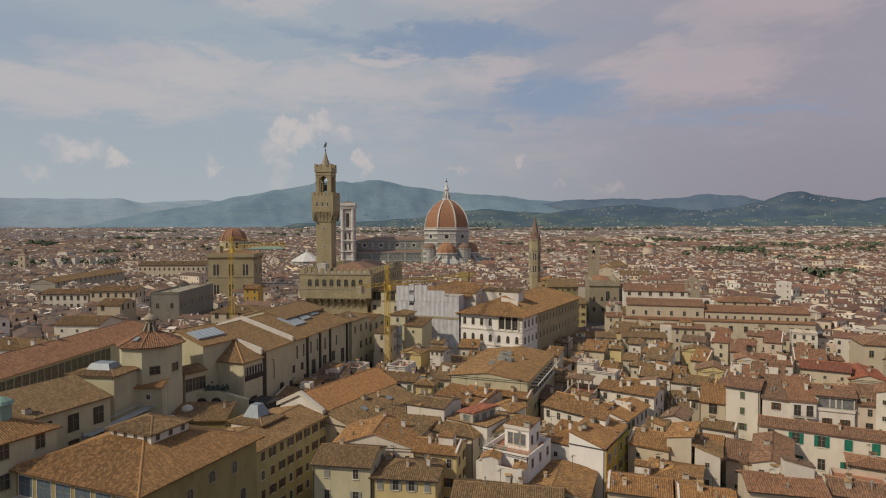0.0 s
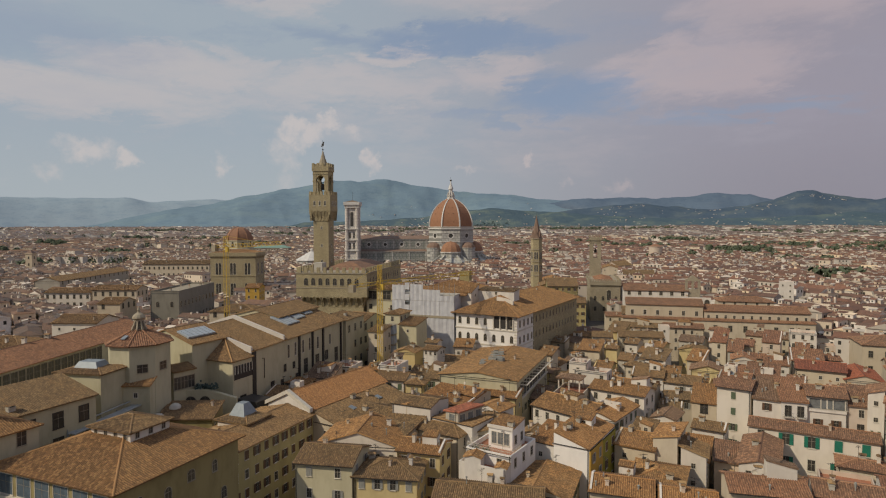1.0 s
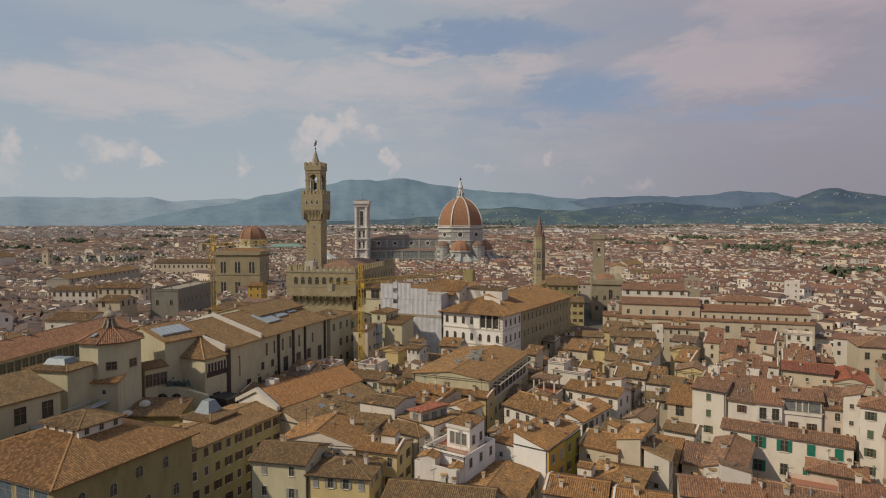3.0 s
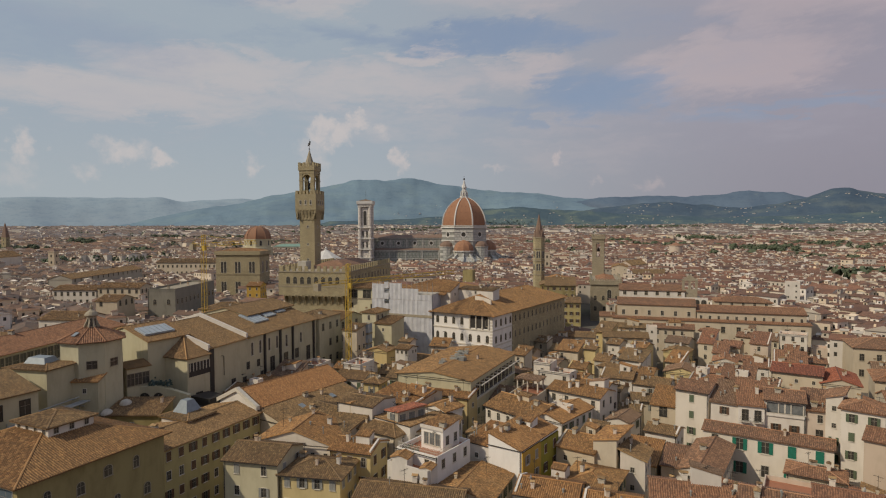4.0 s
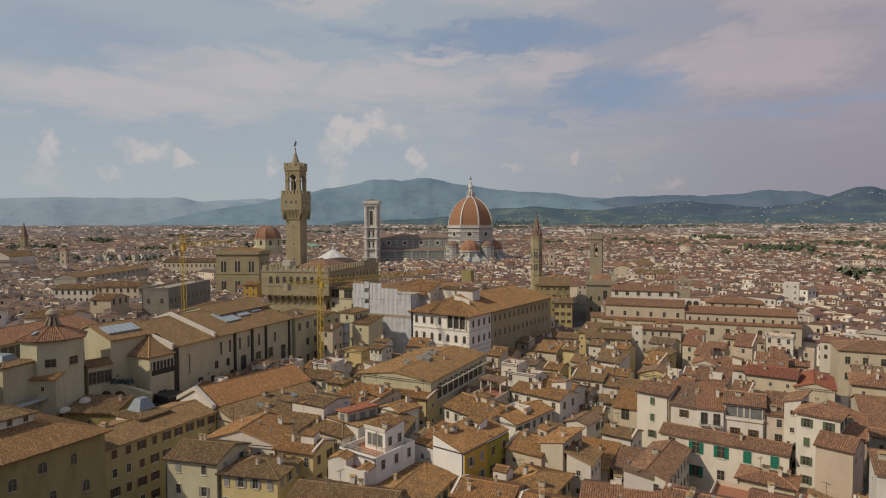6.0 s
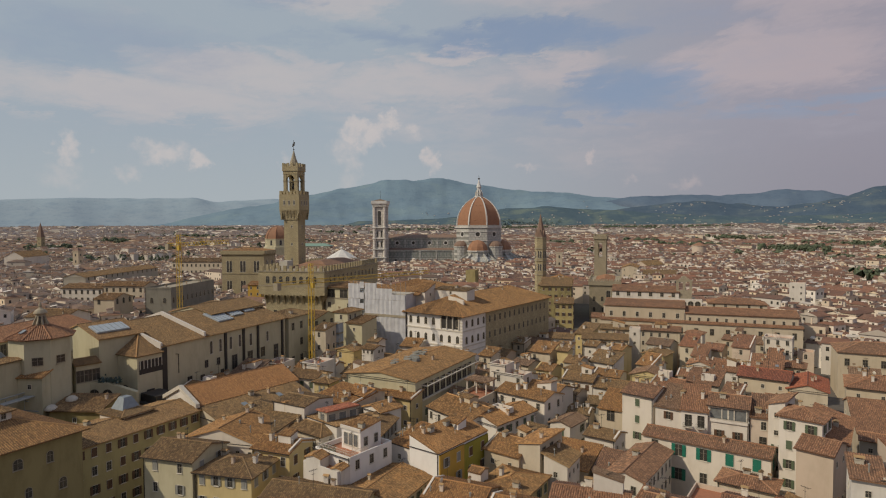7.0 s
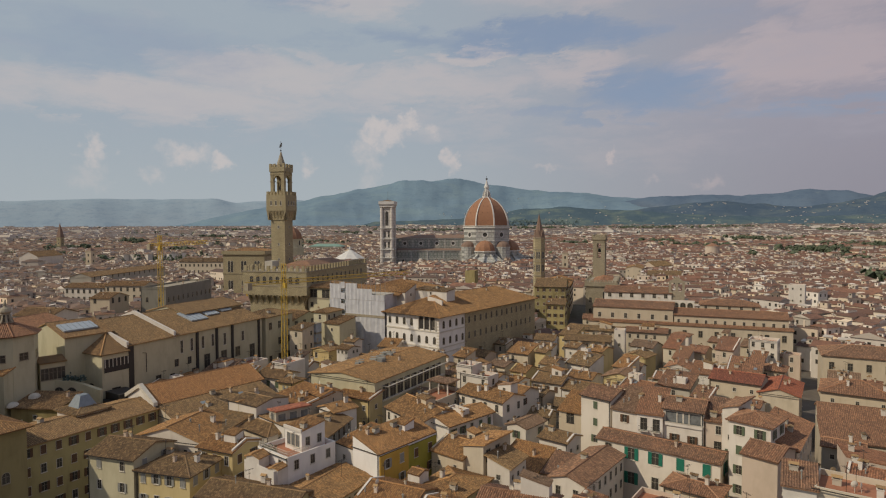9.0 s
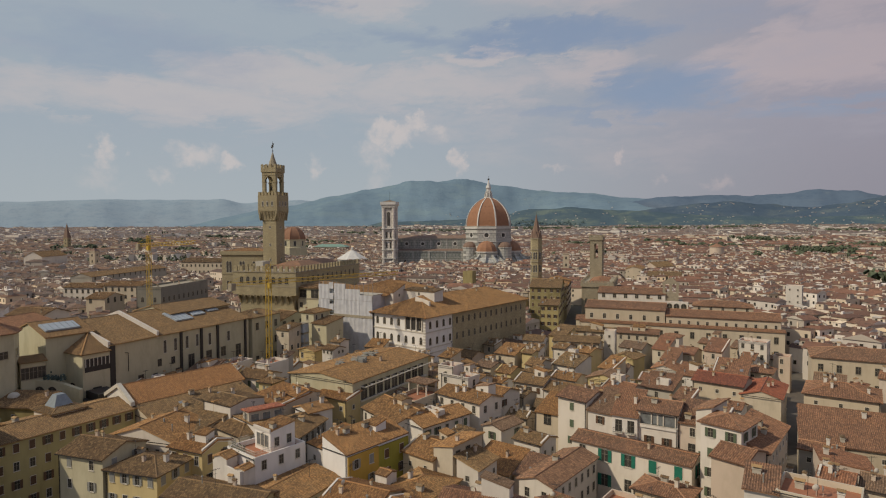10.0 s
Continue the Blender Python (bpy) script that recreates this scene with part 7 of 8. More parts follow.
# white house with roof terrace and glazed attic
e = house(-35.1, 107.0, 9.2, 10.8, -9.5, 17.0, "flat", "bright", "brown", "fr", "tall", "", 3.0, 2, 3.8, "white house with a planted roof terrace", chimneys=1, antennas=1)
railing(e, ((0.1, 0.1), (9.1, 0.1), (9.1, 4.6)), 17.0)
railing(e, ((0.1, 4.4), (0.1, 0.1)), 17.0)
for i in range(9):
    g = Geo()
    c = Vector((RNG.uniform(0.4, 4.5), RNG.uniform(0.3, 0.9), 17.0))
    g.loft([ring(7, 0.25, c.z - 0.92, 0, c.x, c.y), ring(7, 0.32, c.z - 0.3, 0, c.x, c.y)], 0, True)
    pot = part("plant_pot", g, TERRACE, e)
    g = Geo()
    for j in range(26):
        p = c + Vector((RNG.gauss(0, 0.32), RNG.gauss(0, 0.25), abs(RNG.gauss(0.3, 0.3)) - 0.3))
        n = Vector((RNG.gauss(0, 1), RNG.gauss(0, 1), RNG.gauss(0, 1))).normalized()
        s = n.orthogonal().normalized() * 0.16
        g.face([p - s, p + n.cross(s) * 0.7, p + s, p - n.cross(s) * 0.7])
    tagged(part("foliage", g, LEAF, pot), kind="stuff")
a = house(-32.0, 110.9, 5.0, 5.4, -9.5, 20.1, "sx", "bright", "orange", "r", "tall", "", 2.0, 1, 3.4, "white glazed attic on a roof terrace", chimneys=1, steep=0.14, drop=3.0, claim=False, over=0.1, gap=0.0)
for i in range(3):
    part("glazed_door", window_mesh(1.0, 2.2, False, PALE, BLIND), None, a, "", pose(1.2 + i * 1.3, 0, 17.0))
g = Geo()
g.box((-0.15, -0.25, 19.9), (5.15, 0.02, 20.5))
part("parapet", g, WALLS["white"], a)
house(-35.4, 104.0, 9.0, 3.4, -9.5, 15.4, "flat", "white", "brown", "f", "small", "", 3.0, 1, 3.0, "white lower terrace of a house", chimneys=0, claim=False)
for hx, hy, hw, hd, hh in ((-34.0, 103.2, 3.0, 2.6, 16.6), (-28.0, 103.0, 1.8, 2.2, 15.6)):
    house(hx, hy, hw, hd, 4, hh, "gy", "white", "orange", "f", "small", "", 2.0, 1, 3.0, "small white roof hut with a tiled cap", chimneys=0, drop=1.6, claim=False, over=0.3)
house(-26.4, 118.7, 5.6, 9.0, -13, 15.5, "sx", "white", "orange", "f", "small", "", 3.0, 1, 3.0, chimneys=2, over=0.1, steep=0.2)
house(-38.2, 117.6, 8.6, 12.4, 15, 15.6, "gy", "cream", "brown", "r", "tall", "grey", 2.0, 2, 3.6, chimneys=1, antennas=1, gap=0.0, annexes=0, big=1.2)
house(-56.0, 131.5, 13.0, 8.0, -16, 17.6, "sx", "cream", "orange", "f", "small", "", 3.6, 1, 3.6, chimneys=3, antennas=2, steep=0.2)
house(-49.0, 134.5, 7.0, 6.0, -16, 19.0, "gx", "cream", "orange", "fr", "tall", "", 3.0, 1, 3.6, chimneys=2, antennas=2)
house(-41.5, 131.0, 6.0, 6.0, -16, 17.2, "gy", "white", "orange", "fr", "small", "", 3.0, 2, 3.6, chimneys=1, antennas=1)
# long block with roof plant
e = house(-56.2, 144.3, 20.2, 35.0, 1, 20.3, "gy", "palace", "orange", "r", "tall", "olive", 3.2, 4, 4.0, "long cream block with brown roof and roof machinery", chimneys=2, antennas=0, steep=0.13, drop=9.5, annexes=0)
# dark panes take the place of shaded openings along the flank
for i in range(9):
    part("loggia_bay", WIN["dark"], None, e, "", pose(20.2, 4.5 + i * 3.3, 15.4, 0, 0, 90) @ Matrix.Diagonal((1.35, 1, 1.35, 1)))
    g = Geo()
    g.box((20.2, 2.75 + i * 3.3, 18.6), (22.2, 2.95 + i * 3.3, 18.85))
    part("bracket", g, PALE, e)
g = Geo()
g.box((20.2, 2.6, 14.9), (20.8, 33.5, 15.25))
part("ledge", g, PALE, e)
g = Geo()
g.box((22.05, 2.6, 18.75), (22.3, 33.5, 18.95))
part("rail", g, PALE, e)
for i in range(12):
    g = Geo()
    x, y = RNG.uniform(8, 12.5), RNG.uniform(4, 26)
    w = RNG.uniform(0.5, 1.5)
    g.box((-w, -0.45, 0), (w, 0.45, RNG.uniform(0.4, 0.9)))
    g.bar((-w, 0, 0.9), (w, 0.2, 1.0), 0.16)
    part("air_unit", g, GREYP, e, "grey metal roof machinery", pose(x, y, 20.5 + 0.13 * min(x, 20 - x) - 0.1, 0, 0, RNG.uniform(-20, 20)))
house(-45.2, 141.6, 10.0, 5.0, -1.1, 16.9, "sx", "yellow", "orange", "fr", "small", "", 3.0, 3, 3.6, chimneys=1, antennas=1, steep=0.2)
house(-76.5, 179.0, 5.0, 5.0, -5, 18.6, "gx", "white", "brown", "fr", "small", "", 1.3, 1, 3.6, "small white roof turret with tiled cap", drop=1.6, chimneys=0)
house(-74.0, 183.0, 24.0, 10.0, -6, 13.8, "gx", "white", "brown", "f", "tall", "", 3.0, 2, 3.6, chimneys=1)
# white and orange houses in the middle
house(-20.9, 117.2, 7.0, 16.0, -9.5, 16.2, "sy", "bright", "orange", "", "", label="white-gabled house with an ochre side and orange roof", chimneys=4, antennas=2, over=0.15, annexes=1)
e = house(-13.95, 116.1, 0.22, 7.6, -9.5, 15.9, "flat", "ochre", "orange", "r", "tall", "grey", 2.4, 3, 3.6, gap=0.0, chimneys=0, claim=False, label="ochre painted flank of a house with grey shutters")
e = house(-12.68, 123.6, 0.22, 8.2, -9.5, 15.7, "flat", "lime", "orange", "r", "tall", "brown", 2.6, 3, 3.6, gap=0.0, chimneys=0, claim=False, label="yellow-green painted flank of a house")
house(-31.8, 143.2, 15.0, 12.0, -24, 15.4, "gx", "white", "orange", "fr", "tall", "", 2.6, 2, 3.6, chimneys=3, antennas=1)
house(-28.6, 150.4, 7.0, 12.0, -4, 16.6, "flat", "cream", "brown", "fr", "small", "", 2.6, 1, 3.6, "house with a roof terrace and pergola", chimneys=1, antennas=1)
pergola(-28.8, 157.4, 6.0, 4.6, -4, 15.7, 18.9)
house(-28.6, 172.0, 5.0, 5.0, -4, 20.2, "flat", "white", "brown", "fr", "small", "", 2.4, 2, 3.2, "white roof rooms with terraces", chimneys=1, antennas=1)
house(-26.8, 170.6, 9.0, 5.0, -8, 18.4, "flat", "white", "brown", "fr", "tall", "", 2.6, 2, 3.4, "white roof rooms with terraces", chimneys=1, antennas=1, claim=False)
house(-19.5, 140.6, 7.5, 14.5, -15, 15.2, "gy", "white", "orange", "fr", "tall", "olive", 2.4, 3, 3.4, chimneys=3, antennas=1)
house(-20.8, 158.5, 14.0, 8.0, -14, 16.8, "gx", "white", "orange", "fr", "tall", "", 2.8, 3, 3.6, chimneys=2, antennas=2)
house(-19.9, 170.4, 11.6, 9.0, -11, 14.8, "gx", "white", "orange", "fr", "tall", "brown", 2.8, 3, 3.4, chimneys=2, antennas=1)
house(-13.2, 187.9, 8.8, 9.0, -2, 14.0, "gx", "white", "brown", "fr", "tall", "brown", 2.6, 3, 3.4, chimneys=1, antennas=1)
house(-4.2, 187.6, 9.6, 9.0, -6, 13.0, "gx", "white", "brown", "fr", "tall", "grey", 2.8, 3, 3.4, chimneys=1, antennas=1)
house(-11.0, 129.5, 8.0, 10.0, -10, 13.5, "gx", "cream", "orange", "fr", "small", "", 2.8, 2, 3.6, chimneys=1)
house(-3.5, 128.9, 4.6, 9.5, -8, 15.9, "sl", "cream", "orange", "r", "grand", "", 2.3, 1, 3.6, "cream house with a glazed top floor", chimneys=1, steep=0.2)
house(1.7, 128.6, 4.6, 7.2, -2, 13.4, "sy", "white", "brown", "fr", "small", "", 1.9, 2, 3.4, chimneys=1)
house(3.6, 150.2, 6.8, 6.0, -10, 12.3, "gx", "white", "brown", "fr", "small", "", 2.4, 2, 3.4, chimneys=1, antennas=1)
house(-2.0, 141.0, 9.0, 8.0, -6, 8.4, "sx", "cream", "orange", "f", "small", "", 3.0, 2, 3.4, chimneys=1)
house(8.0, 140.5, 8.5, 6.5, -5, 8.8, "sx", "pink", "brown", "fr", "small", "", 3.0, 2, 3.4, chimneys=1)
house(-7.0, 116.8, 9.2, 11.2, -4, 11.3, "hip", "yellow", "orange", "fr", "tall", "olive", 2.4, 3, 3.6, chimneys=2, antennas=1, annexes=0, steep=0.25)
house(-8.8, 117.6, 2.6, 2.8, -4, 13.5, "gx", "white", "orange", "fr", "small", "", 2.0, 1, 3.0, "small white roof hut with a tiled cap", chimneys=0, claim=False, over=0.2)
house(-1.0, 107.5, 9.0, 8.5, 4, 11.8, "gx", "cream", "orange", "fr", "tall", "olive", 2.4, 3, 3.6, chimneys=2, antennas=1, annexes=0)
house(-12.5, 107.6, 10.5, 8.6, 4, 12.2, "gx", "cream", "orange", "fr", "small", "", 3.0, 2, 3.6, chimneys=2, antennas=2, annexes=0)
house(12.2, 133.3, 6.9, 18.4, -7.5, 11.4, "gy", "white", "brown", "fr", "tall", "", 2.2, 2, 3.4, "white-gabled shed roof house with ridged tiles", chimneys=1, drop=2.9)
# the house with green shutters and the tall row behind it
house(15.4, 153.4, 24.2, 7.0, -7.5, 13.2, "gx", "white", "brown", "fr", "tall", "green", 4.4, 3, 5.0, "long white house with bright green shutters", chimneys=1, drop=3.1, gap=0.0, steep=0.28, big=1.45, annexes=0)
house(9.0, 162.6, 7.4, 9.0, -15, 19.2, "gx", "white", "brown", "fr", "tall", "olive", 3.6, 4, 3.8, "tall pale house with olive shutters", chimneys=3, gap=0.0)
house(3.4, 163.5, 5.6, 8.0, -4, 14.6, "sx", "cream", "orange", "f", "dark", "", 3.0, 1, 3.6, "low annex with a green glazed front", chimneys=0)
house(16.7, 160.2, 5.7, 9.0, -10, 17.8, "sx", "white", "grey", "fr", "tall", "brown", 2.5, 3, 3.4, chimneys=1, annexes=0)
e = house(22.3, 158.6, 5.2, 9.5, 2, 18.2, "sx", "white", "brown", "", "", chimneys=1, annexes=0, label="white house with two small balconies")
balcony(e, 1.4, 14.6, 2.0)
balcony(e, 3.9, 14.6, 1.8)
balcony(e, 2.6, 10.8, 4.2)
e = house(27.5, 159.6, 7.8, 9.0, -1, 19.6, "gx", "white", "brown", "", "", label="white house with a top loggia and brown shutters", chimneys=2)
g = Geo()
g.box((0.3, -0.05, 16.8), (7.5, 0.03, 19.0))
part("loggia", g, BLIND, e, "glazed top loggia with pale blinds")
for i in range(4):
    part("post", block_mesh("post", 0.22, 0.25, 2.3, PALE), None, e, "", pose(0.35 + i * 2.35, -0.1, 16.8))
g = Geo()
g.box((0.2, -0.3, 16.1), (7.6, 0.02, 16.9))
part("balcony_front", g, WALLS["white"], e)
g = Geo()
g.box((-0.1, -0.35, 16.75), (7.9, 0.02, 16.9))
g.box((3.75, -0.12, 16.9), (4.05, 0.0, 19.1))
part("sill_course", g, PALE, e)
for z in (12.8, 9.0):
    for x in (2.2, 5.7):
        w = part("window", WIN["tall"], None, e, "", pose(x, 0, z))
        for s in (-1, 1):
            part("shutter", SHUT["brown"], None, w, "", pose(s * 0.72 - 0.25, -0.07, 0))
e = house(35.5, 160.0, 5.0, 8.0, -2, 18.2, "sx", "pink", "brown", "f", "tall", "", 2.4, 1, 3.6, chimneys=1)
balcony(e, 2.4, 11.6, 3.6)
house(38.8, 158.6, 3.0, 8.0, -14, 21.6, "sl", "white", "brown", "f", "small", "olive", 1.8, 4, 3.6, chimneys=0)
house(40.6, 152.0, 7.2, 8.0, -15, 21.4, "hip", "white", "brown", "flr", "tall", "olive", 2.7, 4, 3.7, "tall white house with olive shutters and hip roof", chimneys=1, gap=0.0)
house(43.3, 145.0, 5.8, 8.4, -18, 17.8, "gx", "pink", "brown", "lr", "small", "", 3.0, 3, 3.6, "plain white house with a blank front wall", chimneys=0)
house(45.4, 153.2, 6.3, 19.0, -8, 17.2, "sy", "cream", "brown", "r", "small", "", 3.0, 4, 3.4, chimneys=3, antennas=1)
house(30.6, 142.6, 9.5, 6.6, -8, 10.2, "hip", "cream", "brown", "fr", "small", "", 3.0, 2, 3.4, "low cream annex with a worn hip roof", chimneys=3, antennas=1, steep=0.24)
house(26.0, 133.0, 9.0, 9.0, -6, 9.4, "flat", "pink", "red", "f", "small", "", 3.0, 1, 3.4, "low house with a red terrace roof", chimneys=0)
house(9.6, 108.0, 11.5, 8.0, 8, 15.6, "gx", "cream", "brown", "f", "small", "", 3.0, 2, 3.4, chimneys=2, antennas=2)
house(22.0, 113.0, 9.5, 8.0, -3, 15.0, "gx", "pink", "brown", "fr", "small", "", 3.0, 2, 3.4, chimneys=2, antennas=1)
house(32.5, 118.0, 10.0, 9.0, -5, 14.6, "gx", "white", "orange", "fr", "small", "", 3.0, 2, 3.4, chimneys=2, antennas=2)
house(-36.5, 94.6, 18.4, 8.0, 12, 12.2, "gx", "yellow", "brown", "fr", "tall", "grey", 2.6, 2, 3.6, chimneys=2, antennas=1, annexes=0)
house(-27.6, 103.6, 12.2, 12.4, 2, 11.7, "gy", "cream", "orange", "fr", "tall", "olive", 2.6, 3, 3.6, chimneys=1, antennas=1, annexes=0, steep=0.2)
house(49.8, 127.2, 4.2, 6.5, 0, 20.2, "sx", "white", "brown", "flr", "small", "", 3.0, 2, 3.4, chimneys=1, steep=0.2)
house(53.7, 127.6, 10.0, 8.0, -6, 20.6, "flat", "cream", "brown", "f", "small", "", 3.0, 2, 3.4, chimneys=2, antennas=4)
# grey plaster stands for the shadow on this house front
house(56.2, 176.0, 7.6, 5.5, -5, 11.6, "gx", "grey", "brown", "f", "small", "", 2.4, 3, 3.6, chimneys=1)
house(59.8, 163.4, 8.8, 8.0, 8, 12.9, "sy", "pink", "orange", "", "", label="low house with a broad blank pale wall", chimneys=1, steep=0.12, over=0.1, annexes=0)
# long roofs on the right, and the palace with large windows
house(56.5, 182.0, 34.0, 8.0, 4, 11.2, "sx", "cream", "brown", "f", "small", "", 4.0, 2, 3.6, chimneys=1, label="long low wing with brown tiled roof")
house(56.2, 191.5, 36.0, 12.0, 2, 13.0, "gx", "cream", "brown", "fl", "small", "", 4.0, 1, 3.6, chimneys=1, label="long hall with a plain brown tiled roof", steep=0.36)
house(57.0, 212.0, 16.0, 14.0, -4, 14.6, "hip", "cream", "brown", "f", "small", "", 4.0, 1, 3.6, chimneys=3, antennas=2)
house(59.0, 258.6, 30.0, 16.0, 3, 15.4, "hip", "cream", "brown", "f", "grand", "", 4.6, 2, 5.4, "broad cream palace with large dark windows", chimneys=1, gap=0.0, drop=4.4)
house(84.0, 256.0, 14.0, 12.0, 3, 15.0, "flat", "white", "red", "f", "dark", "", 4.0, 2, 4.0, "white house with a loggia terrace", chimneys=0)
house(24.5, 221.2, 7.0, 10.0, -3, 13.6, "gx", "white", "brown", "f", "small", "", 2.6, 2, 3.0, chimneys=1)
house(31.2, 205.4, 12.5, 10.0, -8, 16.2, "gx", "cream", "red", "fr", "small", "", 3.0, 2, 3.4, "house with a bright red tiled roof", chimneys=2, antennas=1)
house(43.2, 203.0, 9.0, 16.0, -3, 14.6, "gy", "cream", "red", "r", "small", "", 3.0, 2, 3.4, "house with a red tiled roof on a shaded street", chimneys=2)
house(37.0, 266.5, 9.0, 7.0, -6, 17.4, "flat", "white", "brown", "fr", "tall", "", 2.6, 3, 3.4, "bright white house with roof terrace", chimneys=1, antennas=1)
# palaces in the middle distance
house(-244.0, 222.5, 14.0, 47.0, 23, 26.5, "flat", "stone", "grey", "fr", "arch", "", 4.4, 2, 8.0, "dark grey stone palace with a flat cluttered roof", deck=STONE, chimneys=5, gap=0.0, drop=8.0)
house(-455.0, 402.0, 60.0, 20.0, 23, 24.5, "gx", "cream", "brown", "fr", "grand", "", 4.2, 2, 6.0, "long cream palace with rows of tall windows", chimneys=3, gap=0.0, drop=4.5)
house(-345.0, 238.0, 27.0, 14.0, 23, 20.0, "gx", "white", "brown", "fr", "grand", "", 3.4, 3, 4.6, "pale palace with stone-framed windows", chimneys=2, gap=0.0, drop=3.4)
house(-319.5, 248.6, 26.0, 14.0, 23, 21.5, "gx", "cream", "brown", "fr", "grand", "", 3.6, 3, 4.6, "cream palace with stone-framed windows", chimneys=2, gap=0.0, drop=3.4)
# the flank's shade is put into grey plaster
house(-420.0, 282.0, 17.0, 105.0, 26, 20.5, "gy", "grey", "brown", "r", "grand", "", 7.0, 1, 4.6, "very long shaded palace range under a brown roof", chimneys=4, gap=0.0)
house(-201.0, 143.0, 16.0, 13.0, 20, 25.0, "gx", "white", "brown", "fr", "small", "", 4.0, 1, 4.0, chimneys=1)
house(-183.0, 138.0, 15.0, 12.0, 16, 22.0, "gx", "cream", "brown", "fr", "small", "", 4.0, 1, 4.0, chimneys=1)
house(-256.0, 203.0, 11.0, 14.0, 20, 22.0, "gx", "cream", "brown", "fr", "arch", "", 4.0, 1, 4.0, chimneys=1)
house(-205.0, 118.0, 18.0, 14.0, 18, 21.0, "hip", "white", "brown", "fr", "arch", "", 4.5, 1, 4.0, chimneys=1)
house(-190.0, 205.0, 20.0, 14.0, 20, 21.5, "hip", "cream", "brown", "fr", "arch", "", 4.0, 2, 4.5, chimneys=1, gap=0.0)
house(-676.0, 368.0, 20.0, 44.0, 30, 26.0, "gy", "white", "brown", "", "", steep=0.55, chimneys=0, label="church with a white gabled front", annexes=0)
house(-252.0, 300.0, 8.5, 12.0, 23, 20.5, "gx", "ochre", "orange", "fr", "tall", "", 3.0, 3, 4.0, "bright ochre house below the granary church", chimneys=1)


def spire_tower(x, y, w, h, tip, mat, label):
    e = thing("bell_tower", x, y, 20, label, "tower")
    TAKEN.append((x - w, y - w, 2 * w, 2 * w, 0))
    g = Geo()
    g.box((-w / 2, -w / 2, -0.2), (w / 2, w / 2, h))
    g.box((-w * 0.56, -w * 0.56, h - 0.8), (w * 0.56, w * 0.56, h))
    part("shaft", g, mat, e)
    g = Geo()
    k = w * 0.54
    g.loft([[(-k, -k, h), (k, -k, h), (k, k, h), (-k, k, h)], [(-0.1, -0.1, tip), (0.1, -0.1, tip), (0.1, 0.1, tip), (-0.1, 0.1, tip)]], 0, True)
    part("spire", g, SPIRE, e)
    for kk in range(4):
        for z in (h - 6.0, h - 13.0):
            part("window", WIN["arch"], None, e, "", pose(0, 0, 0, 0, 0, kk * 90) @ pose(0, -w / 2, z))


spire_tower(-1187.0, 681.0, 9.0, 38.0, 66.0, FORTE, "brown stone bell tower with a tall pointed spire")
spire_tower(-639.0, 424.0, 7.0, 31.0, 34.5, WALLS["cream"], "small cream bell tower with a low tiled cap")
spire_tower(-150.0, 620.0, 6.0, 30.0, 33.0, WALLS["cream"], "small cream bell tower among roofs")
e = thing("rotunda", -56.0, 1010.0, 0, "round cream building with a low red tiled cone roof", "building")
TAKEN.append((-68, 998, 24, 24, 0))
g = Geo()
g.loft([ring(20, 10, -0.2), ring(20, 10, 24.5), ring(20, 10.6, 24.8), ring(20, 10.6, 25.5)], 0, True)
part("wall", g, WALLS["pink"], e)
g = Geo()
g.loft([ring(20, 10.7, 25.5), ring(20, 0.3, 30.5)], 0, True)
part("roof", g, DOME_T, e)
house(-57.6, 318.5, 9.2, 13.0, 14, 18.0, "gx", "olive", "brown", "fr", "tall", "brown", 2.6, 4, 3.8, "tall yellowish house beside a dark street", chimneys=2, antennas=1, gap=0.0)
house(-74.5, 346.0, 17.0, 24.0, 15.5, 23.6, "gx", "dim", "brown", "fr", "tall", "brown", 3.0, 4, 3.9, "tall weathered house with a brown roof along a dark street", chimneys=2, antennas=1, gap=0.0)
house(-85.6, 373.8, 20.0, 22.0, 15.5, 21.0, "gy", "dim", "brown", "fr", "tall", "brown", 3.0, 4, 3.9, "tall weathered house along a dark narrow street", chimneys=2, antennas=1, gap=0.0)
house(-90.6, 398.6, 18.0, 44.0, 15.5, 19.5, "gy", "cream", "orange", "fr", "tall", "brown", 3.0, 4, 3.9, "deep cream house along a dark narrow street", chimneys=3, antennas=1, gap=0.0)
house(-72.0, 545.0, 13.0, 30.0, 8, 21.4, "gy", "cream", "brown", "fr", "small", "", 4.0, 3, 4.4, "tall cream house rising over the roofs", chimneys=1, annexes=0)
house(-89.0, 687.0, 15.0, 34.0, -20, 14.5, "gy", "pink", "brown", "f", "small", "", 4.0, 2, 4.0, "church-like house with a pale gable and brown roof", chimneys=0, steep=0.6, annexes=0)
house(-49.6, 680.0, 18.6, 16.0, -4, 16.8, "flat", "white", "grey", "fr", "grand", "", 3.0, 2, 4.4, "white flat-topped palace with tall windows", chimneys=0, annexes=0)
house(-55.0, 548.0, 26.0, 20.0, 8, 16.0, "gx", "grey", "brown", "f", "dark", "", 3.6, 2, 4.0, "long shaded range under a broad brown roof", chimneys=1, annexes=0)
# rows of houses before the convent
house(-23.4, 246.0, 16.6, 9.0, 12, 15.0, "gx", "cream", "brown", "fr", "tall", "", 3.0, 3, 3.6, "long cream house with a broad brown roof", chimneys=2, antennas=1, annexes=0, gap=0.0, steep=0.3)
house(-32.6, 239.4, 7.4, 8.4, 10, 15.4, "gx", "white", "brown", "fr", "tall", "", 2.8, 3, 3.6, "small white house with a brown roof", chimneys=1, antennas=1, annexes=0)
